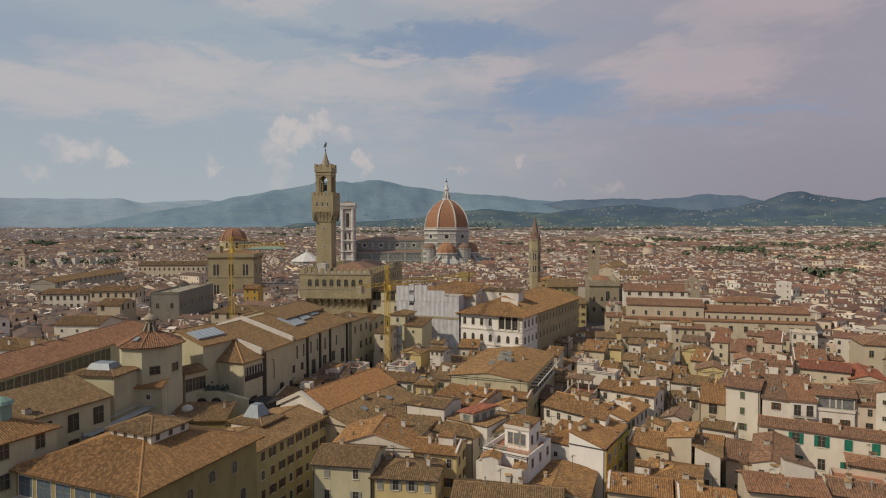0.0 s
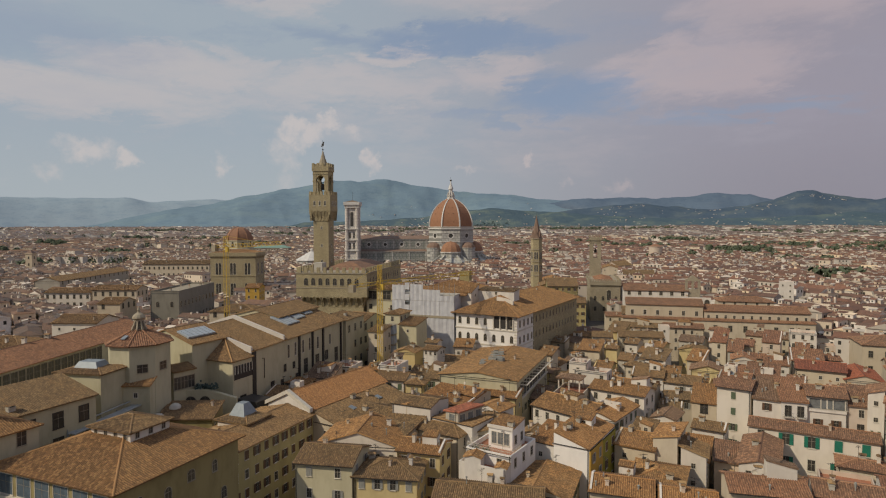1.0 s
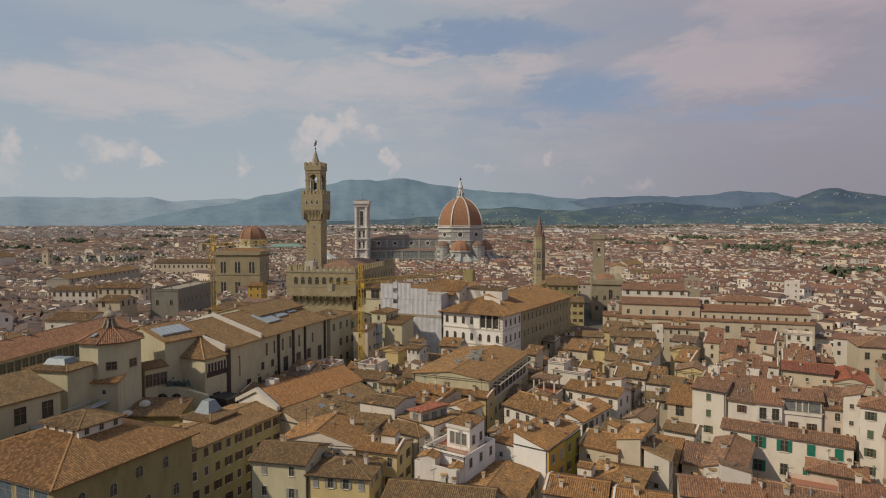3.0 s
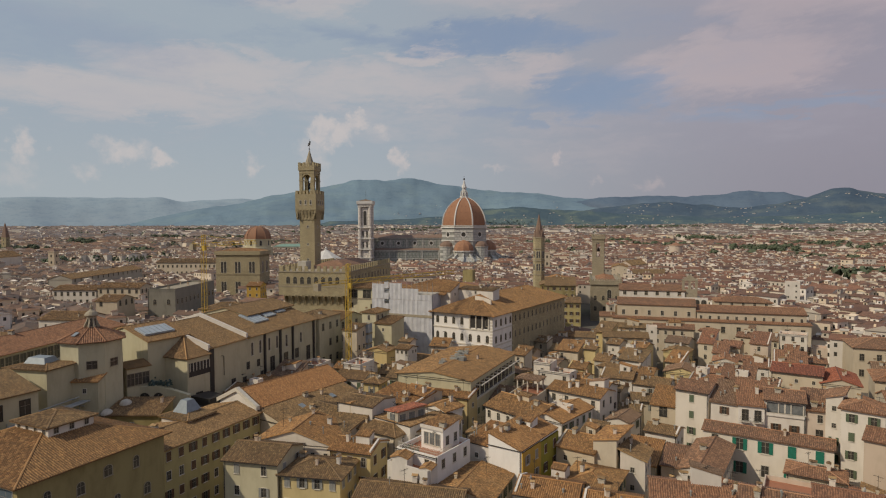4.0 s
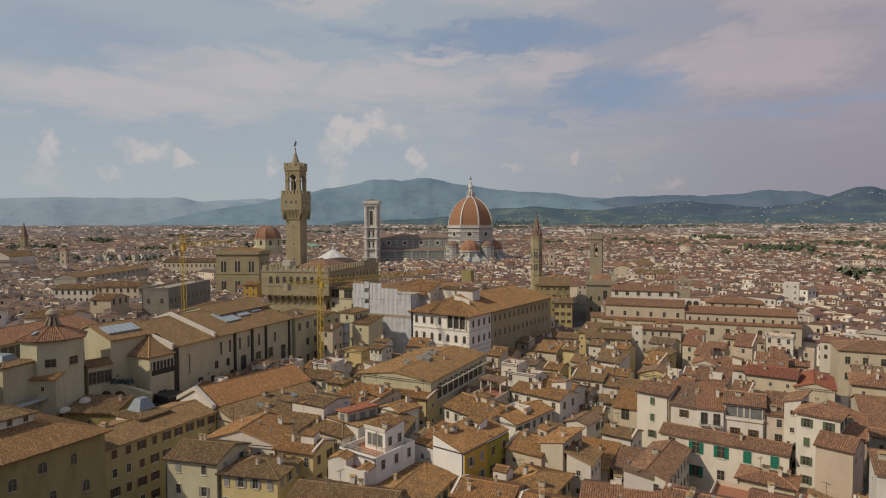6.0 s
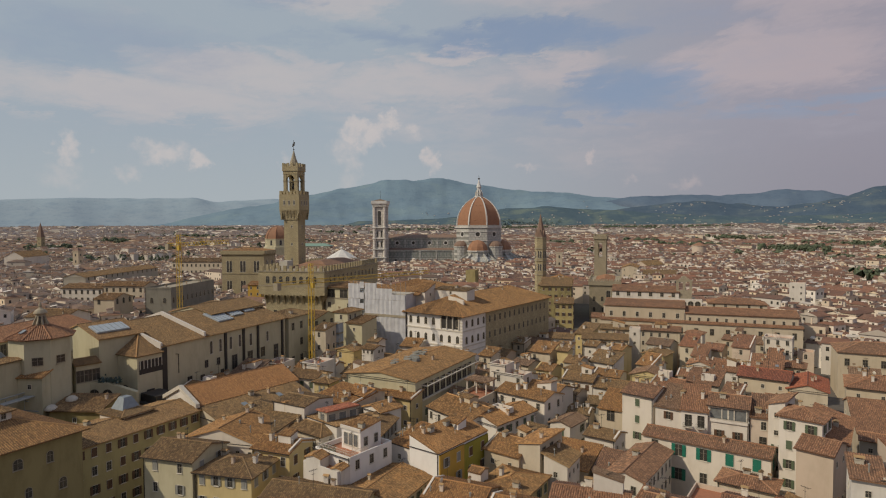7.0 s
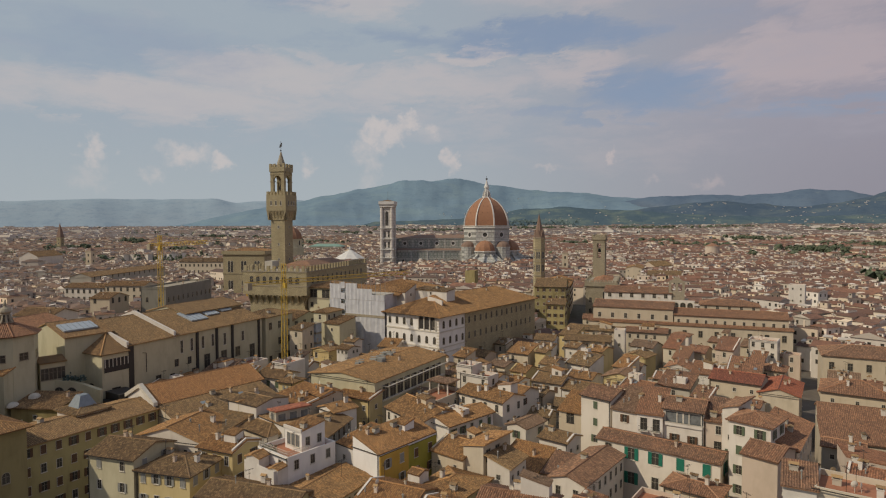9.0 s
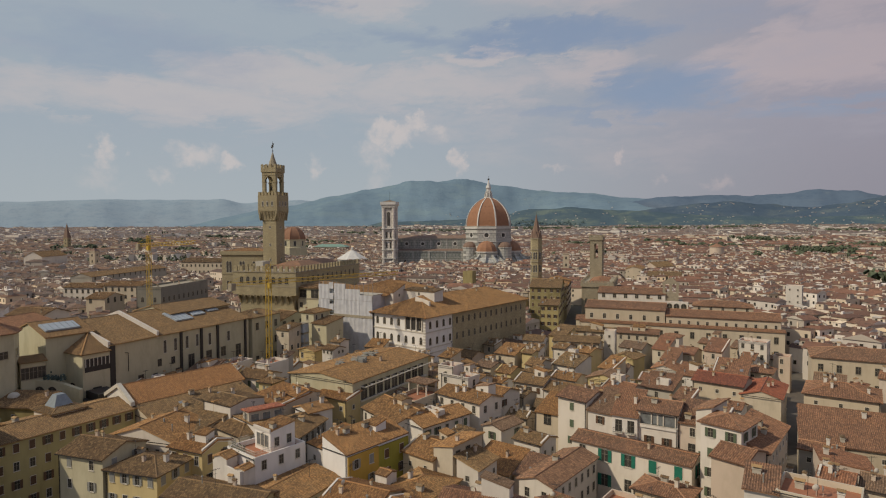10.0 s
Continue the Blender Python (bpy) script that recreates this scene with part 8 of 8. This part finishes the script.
house(-26.4, 276.6, 17.0, 8.0, 7, 14.0, "gx", "cream", "brown", "f", "tall", "", 2.8, 3, 3.6, chimneys=2, annexes=1)
house(-8.6, 278.8, 16.0, 8.4, 7, 14.4, "gx", "cream", "russet", "f", "tall", "", 3.0, 3, 3.6, chimneys=2, antennas=1, annexes=1)
house(-9.8, 265.0, 4.0, 5.0, 8, 17.0, "flat", "white", "brown", "fr", "small", "", 2.4, 2, 3.6, "narrow white stair tower with a flat roof", chimneys=0, annexes=0)
house(-38.0, 316.0, 9.0, 9.0, 12, 12.6, "gx", "cream", "russet", "fr", "tall", "", 2.8, 3, 3.6, "cream house below the fortified palace", chimneys=1, annexes=0)
TAKEN.append((-47.0, 300.0, 16.0, 76.0, radians(13)))
e = thing("market_hall", -748.0, 900.0, 24, "long market hall with a green copper roof", "market hall")
TAKEN.append((-748.0, 900.0, 64.0, 26.0, radians(24)))
g = Geo()
g.box((0, 0, -0.2), (64, 26, 19))
part("wall", g, WALLS["cream"], e)
g = Geo()
g.loft([[(-1, -1, 19), (65, -1, 19), (65, 27, 19), (-1, 27, 19)], [(12, 11, 24), (52, 11, 24), (52, 15, 24), (12, 15, 24)]], 0, True)
part("roof", g, COPPER, e, "green copper hip roof")
for i in range(12):
    part("window", WIN["arch"], None, e, "", pose(3 + i * 5.2, 0, 12.5) @ Matrix.Diagonal((1.6, 1, 1.6, 1)))
# the narrow street that runs away between the tall houses
TAKEN.append((-48.2, 322.0, 7.6, 128.0, radians(15.5)))

# ---- the town between and behind ----


# a court, a narrow street and a forecourt stay open
TAKEN.append((17.0, 138.0, 20.0, 15.0, radians(-7.5)))
TAKEN.append((52.6, 170.0, 3.6, 96.0, 0.0))
TAKEN.append((60.0, 242.0, 26.0, 16.0, 0.0))


def free(x, y, w, d, yaw, pad=0.4):
    c, s = math.cos(yaw), math.sin(yaw)
    for i in range(5):
        for j in range(5):
            u, v = w * i / 4, d * j / 4
            px, py = x + u * c - v * s, y + u * s + v * c
            for tx, ty, tw, td, ta in TAKEN:
                dx, dy = px - tx, py - ty
                a, b = dx * math.cos(ta) + dy * math.sin(ta), -dx * math.sin(ta) + dy * math.cos(ta)
                if -pad < a < tw + pad and -pad < b < td + pad:
                    return False
    for tx, ty, tw, td, ta in TAKEN:
        cx, cy = tx + tw / 2 * math.cos(ta) - td / 2 * math.sin(ta), ty + tw / 2 * math.sin(ta) + td / 2 * math.cos(ta)
        dx, dy = cx - x, cy - y
        a, b = dx * c + dy * s, -dx * s + dy * c
        if 0 < a < w and 0 < b < d:
            return False
    return True


def in_view(x, y, lo=-69, hi=18):
    """Whether a place lies in the wedge of town that the flight looks over."""
    for ex, ey in ((0, 0), (57, 31)):
        if lo < math.degrees(math.atan2(x - ex, y - ey)) < hi:
            return True
    return False


COLOURS = ["cream"] * 5 + ["white"] * 6 + ["pink"] * 2 + ["yellow"] * 2 + ["grey"]
ROOFS = ["brown"] * 6 + ["orange"] * 4 + ["grey"] * 3


def near_town():
    """Town houses between the ones placed by hand, out to about 330 m."""
    rng = random.Random(5)
    made = 0
    for size in (1.0, 0.68):
        y = 88.0
        row = 0
        while y < 345:
            dd = rng.uniform(6.2, 9.2) * size
            x = -330.0 + rng.uniform(0, 6)
            while x < 120:
                w = rng.uniform(4.8, 9.6) * size
                yaw = radians(rng.gauss(-8 if x > -60 else 6, 4))
                px = x
                x += w + (rng.choice((0.25, 0.25, 0.25, 0.25, 3.2)) if size == 1.0 else 0.4)
                cx, cy = px + w / 2, y + dd / 2
                if not in_view(cx, cy) or math.hypot(cx - 20, cy - 10) < 88 or cx < -190 and cy < 100:
                    continue
                if cx < -56 and cy < 118 or made > 330 or math.hypot(cx - 28, cy - 15) > 265:
                    continue
                if not free(px, y, w, dd, yaw):
                    continue
                far = math.hypot(cx - 28, cy - 15)
                if far < 112:
                    continue
                tall = rng.gauss(12.8, 1.5) if cx > -60 else rng.gauss(15.5, 1.8)
                if cx > 4 and cy < 152:
                    tall = min(tall - 2.5, 9.6)
                kind = rng.choice(("gx", "gx", "gx", "gy", "hip", "sx", "sx", "flat" if rng.random() < 0.4 and far > 150 else "gx"))
                house(px, y, w, dd, math.degrees(yaw), tall, kind, rng.choice(COLOURS), rng.choice(ROOFS), "fr" if far < 170 else "f", rng.choice(("tall", "tall", "small")), rng.choice(("", "olive", "brown", "grey")) if far < 190 else "", 2.5, 3 if far < 160 else 2, 3.4, steep=rng.uniform(0.26, 0.36), chimneys=rng.choice((1, 2, 3)) if far < 240 else rng.choice((0, 1, 1)), antennas=rng.choice((0, 1, 2)) if far < 240 else 0, pitch=0.38 if far < 200 else 0.55, group="town houses", gap=0.25)
                made += 1
            y += dd + (0.2 if row % 3 else 2.4) * (1.0 if size == 1.0 else 0.4)
            row += 1


def far_town():
    """Roofs and walls of the town beyond: quarters with streets of their own direction, joined band by band."""
    rng = np.random.default_rng(3)
    bands = ((150, 620, 9.6, 8.6), (620, 1100, 10.5, 9.2), (1100, 1900, 12.5, 10.5), (1900, 3200, 18, 15))
    ex, ey = 26.0, 14.0
    taken = [(tx + tw / 2 * math.cos(ta) - td / 2 * math.sin(ta), ty + tw / 2 * math.sin(ta) + td / 2 * math.cos(ta), math.hypot(tw, td) / 2, (tx, ty, tw, td, ta)) for tx, ty, tw, td, ta in TAKEN]
    for r0, r1, bw, bd in bands:
        V, F, M = [], [], []
        side = 110.0 if r0 < 1000 else 190.0
        for qx in range(int(-r1 / side) - 1, int(r1 * 0.4 / side) + 2):
            for qy in range(0, int(r1 / side) + 2):
                # one quarter: its own middle, street direction and usual height
                mx, my = (qx + 0.5 + rng.uniform(-0.12, 0.12)) * side, (qy + 0.5 + rng.uniform(-0.12, 0.12)) * side
                if not r0 - side < math.hypot(mx - ex, my - ey) < r1 + side:
                    continue
                turn = rng.choice((-0.62, -0.34, -0.12, 0.0, 0.18, 0.38, 0.6)) + rng.normal(0, 0.06)
                usual = rng.normal(13.2, 1.3)
                ct, st = math.cos(turn), math.sin(turn)
                half = side * 0.56
                v = -half
                row = 0
                while v < half:
                    deep = bd * rng.uniform(0.85, 1.5)
                    u = -half + rng.uniform(0, bw)
                    while u < half:
                        w = bw * rng.choice((0.55, 0.7, 0.85, 1.0, 1.25, 1.7, 2.4))
                        cu, cv = u + w / 2, v + deep / 2 + rng.normal(0, 0.5)
                        u += w + rng.choice((0.1, 0.1, 0.2, 2.5))
                        x, y = mx + cu * ct - cv * st, my + cu * st + cv * ct
                        r = math.hypot(x - ex, y - ey)
                        if not r0 <= r < r1 or not in_view(x, y) or max(abs(x - mx), abs(y - my)) > side * 0.52:
                            continue
                        if noise.noise(Vector((x, y, 3.0)) * 0.0045) > 0.42 and r > 700 or rng.random() < (0.05 if r < 700 else 0.1):
                            continue
                        d, a = deep * rng.uniform(0.8, 1.08), turn + rng.normal(0, 0.035)
                        rad = math.hypot(w, d) / 2
                        if r < 1000 and any(math.hypot(x - cx, y - cy) < rad + cr and not free_of(x, y, w, d, a, t) for cx, cy, cr, t in taken):
                            continue
                        h = float(np.clip(rng.normal(usual, 1.5), 7, 20))
                        if rng.random() < (0.015 if w < bw * 1.5 else 0.06):
                            h *= rng.uniform(1.12, 1.35)
                        v0, m0, lift = len(V), len(M), rise(math.hypot(x, y))
                        add_block(V, F, M, x, y, w, d, a, h, rng, r)
                        if lift > 0.1:
                            V[v0:] = [(p[0], p[1], p[2] + lift - 1.0) for p in V[v0:]]
                        # browner roofs towards the west stand in for haze and lens tint
                        west = (math.degrees(math.atan2(-x, y)) - 12) / 30
                        if r0 < 1500 and rng.random() < west:
                            M[m0:] = [3 if m == 1 else m for m in M[m0:]]
                    v += deep + (1.7 if row % 3 == 2 else 0.1)
                    row += 1
        me = bpy.data.meshes.new("far_houses")
        me.from_pydata(V, [], F)
        # the farthest band takes the haze-greyed materials
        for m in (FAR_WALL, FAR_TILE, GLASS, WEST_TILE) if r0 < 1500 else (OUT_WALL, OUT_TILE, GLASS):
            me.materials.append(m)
        me.polygons.foreach_set("material_index", M)
        me.update()
        tagged(new("far_houses", me), "dense town of pale walls and clay tile roofs", "houses", "", "stuff")


def free_of(x, y, w, d, a, t):
    tx, ty, tw, td, ta = t
    c, s, ct, st = math.cos(a), math.sin(a), math.cos(ta), math.sin(ta)
    for i in (-0.5, -0.25, 0, 0.25, 0.5):
        for j in (-0.5, 0, 0.5):
            px, py = x + w * i * c - d * j * s - tx, y + w * i * s + d * j * c - ty
            if -0.3 < px * ct + py * st < tw + 0.3 and -0.3 < -px * st + py * ct < td + 0.3:
                return False
    return True


def add_block(V, F, M, x, y, w, d, a, h, rng, r):
    c, s = math.cos(a), math.sin(a)

    def P(u, v, z):
        return (x + u * c - v * s, y + u * s + v * c, z)

    def face(pts, m):
        n = len(V)
        V.extend(pts)
        F.append(tuple(range(n, n + len(pts))))
        M.append(m)

    u, v = w / 2, d / 2
    along = w > d * 1.5 or rng.random() < 0.5
    up = rng.uniform(0.25, 0.36)
    n = len(V)
    V.extend([P(-u, -v, 0), P(u, -v, 0), P(u, v, 0), P(-u, v, 0), P(-u, -v, h), P(u, -v, h), P(u, v, h), P(-u, v, h)])
    F.extend([(n, n + 1, n + 5, n + 4), (n + 1, n + 2, n + 6, n + 5), (n + 2, n + 3, n + 7, n + 6), (n + 3, n, n + 4, n + 7)])
    M.extend([0] * 4)
    if rng.random() < (0.07 if r < 1500 else 0.3):
        face([P(-u, -v, h), P(u, -v, h), P(u, v, h), P(-u, v, h)], 3 if r < 1900 else 1)
    else:
        o = 0.5
        if along:
            t = h + (v + o) * up
            hip = o if rng.random() < 0.7 else -min(v, u) * 0.85
            e = h - 0.05
            A, B, C, D = P(-u - o, -v - o, e), P(u + o, -v - o, e), P(u + o, v + o, e), P(-u - o, v + o, e)
            R0, R1 = P(-u - hip, 0, t), P(u + hip, 0, t)
        else:
            t = h + (u + o) * up
            hip = o if rng.random() < 0.7 else -min(u, v) * 0.85
            e = h - 0.05
            A, B, C, D = P(u + o, -v - o, e), P(u + o, v + o, e), P(-u - o, v + o, e), P(-u - o, -v - o, e)
            R0, R1 = P(0, -v - hip, t), P(0, v + hip, t)
        n = len(V)
        V.extend([A, B, C, D, R0, R1])
        F.extend([(n, n + 1, n + 5, n + 4), (n + 2, n + 3, n + 4, n + 5)])
        M.extend([1, 1])
        g = 1 if hip < 0 else 0
        F.extend([(n + 1, n + 2, n + 5), (n + 3, n, n + 4)])
        M.extend([g, g])
    if r < 1500:
        k = max(2, int(w / 3.2))
        for row in range(2 if r < 800 else 1):
            z = h - 2.9 - row * 3.6
            for i in range(k):
                if rng.random() < 0.3:
                    continue
                q = -u + w * (i + 0.5) / k
                face([P(q - 0.55, -v - 0.06, z), P(q + 0.55, -v - 0.06, z), P(q + 0.55, -v - 0.06, z + 1.6), P(q - 0.55, -v - 0.06, z + 1.6)], 2)
        if r < 700:
            for i in range(2):
                q = -v + d * (i + 0.5) / 2
                z = h - 2.9
                face([P(u + 0.06, q - 0.55, z), P(u + 0.06, q + 0.55, z), P(u + 0.06, q + 0.55, z + 1.6), P(u + 0.06, q - 0.55, z + 1.6)], 2)
    if r < 1200 and rng.random() < 0.7:
        # attic room or roof terrace
        for i in range(rng.integers(1, 3)):
            a0, b0 = rng.uniform(0.8, 2.0), rng.uniform(0.8, 1.6)
            cu, cv = rng.uniform(-0.7, 0.7) * max(u - a0, 0.1), rng.uniform(-0.7, 0.5) * max(v - b0, 0.1)
            z1 = h + min(u - abs(cu), v - abs(cv)) * up * 0.8 + rng.uniform(1.0, 2.4)
            n = len(V)
            V.extend([P(cu + i2 * a0, cv + j2 * b0, z) for z in (h - 0.2, z1) for i2, j2 in ((-1, -1), (1, -1), (1, 1), (-1, 1))])
            F.extend([(n, n + 1, n + 5, n + 4), (n + 1, n + 2, n + 6, n + 5), (n + 2, n + 3, n + 7, n + 6), (n + 3, n, n + 4, n + 7)])
            M.extend([0] * 4)
            k = 0.3
            face([P(cu - a0 - k, cv - b0 - k, z1 - 0.05), P(cu + a0 + k, cv - b0 - k, z1 - 0.05), P(cu + a0 + k, cv + b0 + k, z1 + 0.5), P(cu - a0 - k, cv + b0 + k, z1 + 0.5)], 1 if rng.random() < 0.7 else 0)
            if r < 600:
                face([P(cu - 0.4, cv - b0 - 0.05, z1 - 1.4), P(cu + 0.4, cv - b0 - 0.05, z1 - 1.4), P(cu + 0.4, cv - b0 - 0.05, z1 - 0.5), P(cu - 0.4, cv - b0 - 0.05, z1 - 0.5)], 2)
    if r < 900 and rng.random() < 0.8:
        for i in range(rng.integers(1, 3)):
            cu, cv = rng.uniform(-0.6, 0.6) * u, rng.uniform(-0.6, 0.6) * v
            z0, z1, q = h, h + (min(u - abs(cu), v - abs(cv))) * up + rng.uniform(0.9, 1.6), rng.uniform(0.25, 0.5)
            n = len(V)
            V.extend([P(cu + i2 * q, cv + j2 * q, z) for z in (z0, z1) for i2, j2 in ((-1, -1), (1, -1), (1, 1), (-1, 1))])
            F.extend([(n, n + 1, n + 5, n + 4), (n + 1, n + 2, n + 6, n + 5), (n + 2, n + 3, n + 7, n + 6), (n + 3, n, n + 4, n + 7), (n + 4, n + 5, n + 6, n + 7)])
            M.extend([0] * 5)


def crown(V, F, x, y, z, r, rng, n=26):
    """A crown of loose leaf clumps with an uneven outline."""
    for i in range(n):
        a, b = rng.uniform(0, math.tau), rng.uniform(-0.4, 1.0)
        k = r * rng.uniform(0.45, 1.0) * math.sqrt(max(0.05, 1 - b * b * 0.8))
        p = Vector((x + k * math.cos(a), y + k * math.sin(a), z + r * 0.75 * b))
        nrm = Vector((math.cos(a) + rng.normal(0, 0.5), math.sin(a) + rng.normal(0, 0.5), b + rng.normal(0.3, 0.5))).normalized()
        s = nrm.orthogonal().normalized()
        t = nrm.cross(s)
        q = r * rng.uniform(0.28, 0.5)
        m = len(V)
        V.extend([tuple(p + s * q), tuple(p + t * q * 0.9), tuple(p - s * q), tuple(p - t * q * 0.9), tuple(p + nrm * q * 0.55)])
        F.extend([(m, m + 1, m + 4), (m + 1, m + 2, m + 4), (m + 2, m + 3, m + 4), (m + 3, m, m + 4)])


def spot(az, r):
    return EYE0 + r * Vector((-math.sin(radians(az)), math.cos(radians(az)), 0))


GARDENS = ((5.4, 1330, 55), (-2.5, 1240, 60), (-2.0, 1020, 40), (-5.5, 1450, 60), (-8.5, 1400, 70), (-11, 1250, 50), (-13.5, 1500, 60), (-6.5, 900, 25), (9.5, 1500, 40), (13, 1000, 22), (-9, 650, 18), (2, 1700, 60), (17, 1400, 25), (41, 1500, 60), (44, 1750, 80), (50, 1900, 60), (56, 1700, 50), (61, 1400, 50), (38, 2100, 90), (33, 2300, 90), (29, 2300, 90), (25, 2500, 90), (20, 2500, 120), (15, 2500, 120), (10, 2500, 120), (5, 2600, 120), (48, 2500, 120), (-4, 2300, 90), (-10, 2200, 90), (52, 1200, 22), (58, 900, 18))


def groves():
    """Gardens and avenues of trees among the far houses, and woods on the low hills."""
    rng = np.random.default_rng(8)
    V, F = [], []
    for az, r, wide in GARDENS:
        c = spot(az, r)
        for i in range(int(12 + wide * 0.5)):
            x, y = c.x + rng.normal(0, wide * 0.6), c.y + rng.normal(0, wide * 0.35)
            crown(V, F, x, y, rise(math.hypot(x, y)) + rng.uniform(9, 15), rng.uniform(4, 8.5), rng, 22)
    for i in range(2600):
        az = rng.uniform(-19, 66)
        p = spot(az, rng.uniform(900, 3200))
        if noise.noise(Vector((p.x, p.y, 1.0)) * 0.004) < 0.1:
            continue
        crown(V, F, p.x, p.y, rise(math.hypot(p.x, p.y)) + rng.uniform(7, 12), rng.uniform(4, 8), rng, 9)
    me = bpy.data.meshes.new("town_trees")
    me.from_pydata(V, [], F)
    me.materials.append(LEAF)
    me.update()
    tagged(new("town_trees", me), "green garden trees among distant houses", "trees", "", "stuff")
    V, F = [], []
    belt = np.random.default_rng(21)
    for i in range(3800):
        az = belt.uniform(-19, 40)
        p, z = hill_height(GREEN_HILLS, 3350, 750, az, belt.uniform(2700, 2960), 10)
        if noise.noise(Vector((p.x, p.y, 8.0)) * 0.006) < 0.0:
            continue
        z = max(z, rise(math.hypot(p.x, p.y)) + 6)
        crown(V, F, p.x, p.y, z + 2, belt.uniform(6, 11), belt, 6)
    me = bpy.data.meshes.new("hill_woods")
    me.from_pydata(V, [], F)
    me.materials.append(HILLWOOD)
    me.update()
    tagged(new("hill_woods", me), "dark green woods on the low hills", "trees", "", "stuff")
    # villas and hamlets on the slopes
    V, F, M = [], [], []
    hamlets = [(rng.uniform(-18, 30), rng.uniform(0.1, 0.9), rng.uniform(0.2, 1.2)) for i in range(34)]
    for i in range(260):
        az, up, wide = hamlets[int(rng.integers(0, 34))]
        az += rng.normal(0, wide)
        up = min(max(up + rng.normal(0, 0.07), 0.05), 0.97)
        if az > 12:
            p, z = hill_height(MAIN_RIDGE, 4500, 1300, az, 3500 + 750 * up, 12) if rng.random() < 0.5 else hill_height(GREEN_HILLS, 3350, 750, az, 2950 + 390 * up, 10)
        elif rng.random() < 0.65:
            p, z = hill_height(EAST_HILL, 3800, 900, az, 3150 + 600 * up, 14)
        else:
            p, z = hill_height(GREEN_HILLS, 3350, 750, az, 2950 + 390 * up, 10)
        v0 = len(V)
        add_block(V, F, M, p.x, p.y, rng.uniform(4, 8), rng.uniform(4, 6), rng.uniform(-0.5, 0.5), rng.uniform(2.0, 3.6), rng, 4000)
        V[v0:] = [(q[0], q[1], q[2] + z - 1.5) for q in V[v0:]]
    for i in range(150):
        az = belt.uniform(-18, 34)
        p, z = hill_height(GREEN_HILLS, 3350, 750, az, belt.uniform(2720, 3120), 10)
        z = max(z, rise(math.hypot(p.x, p.y)) + 4)
        v0 = len(V)
        add_block(V, F, M, p.x, p.y, belt.uniform(5, 9), belt.uniform(4, 6), belt.uniform(-0.5, 0.5), belt.uniform(2.5, 4.5), rng, 4000)
        V[v0:] = [(q[0], q[1], q[2] + z - 1.5) for q in V[v0:]]
    me = bpy.data.meshes.new("hill_villas")
    me.from_pydata(V, [], F)
    for m in (VILLA_WALL, OUT_TILE, GLASS):
        me.materials.append(m)
    me.polygons.foreach_set("material_index", M)
    me.update()
    tagged(new("hill_villas", me), "pale villas scattered on wooded slopes", "houses", "", "stuff")


near_town()
far_town()
groves()
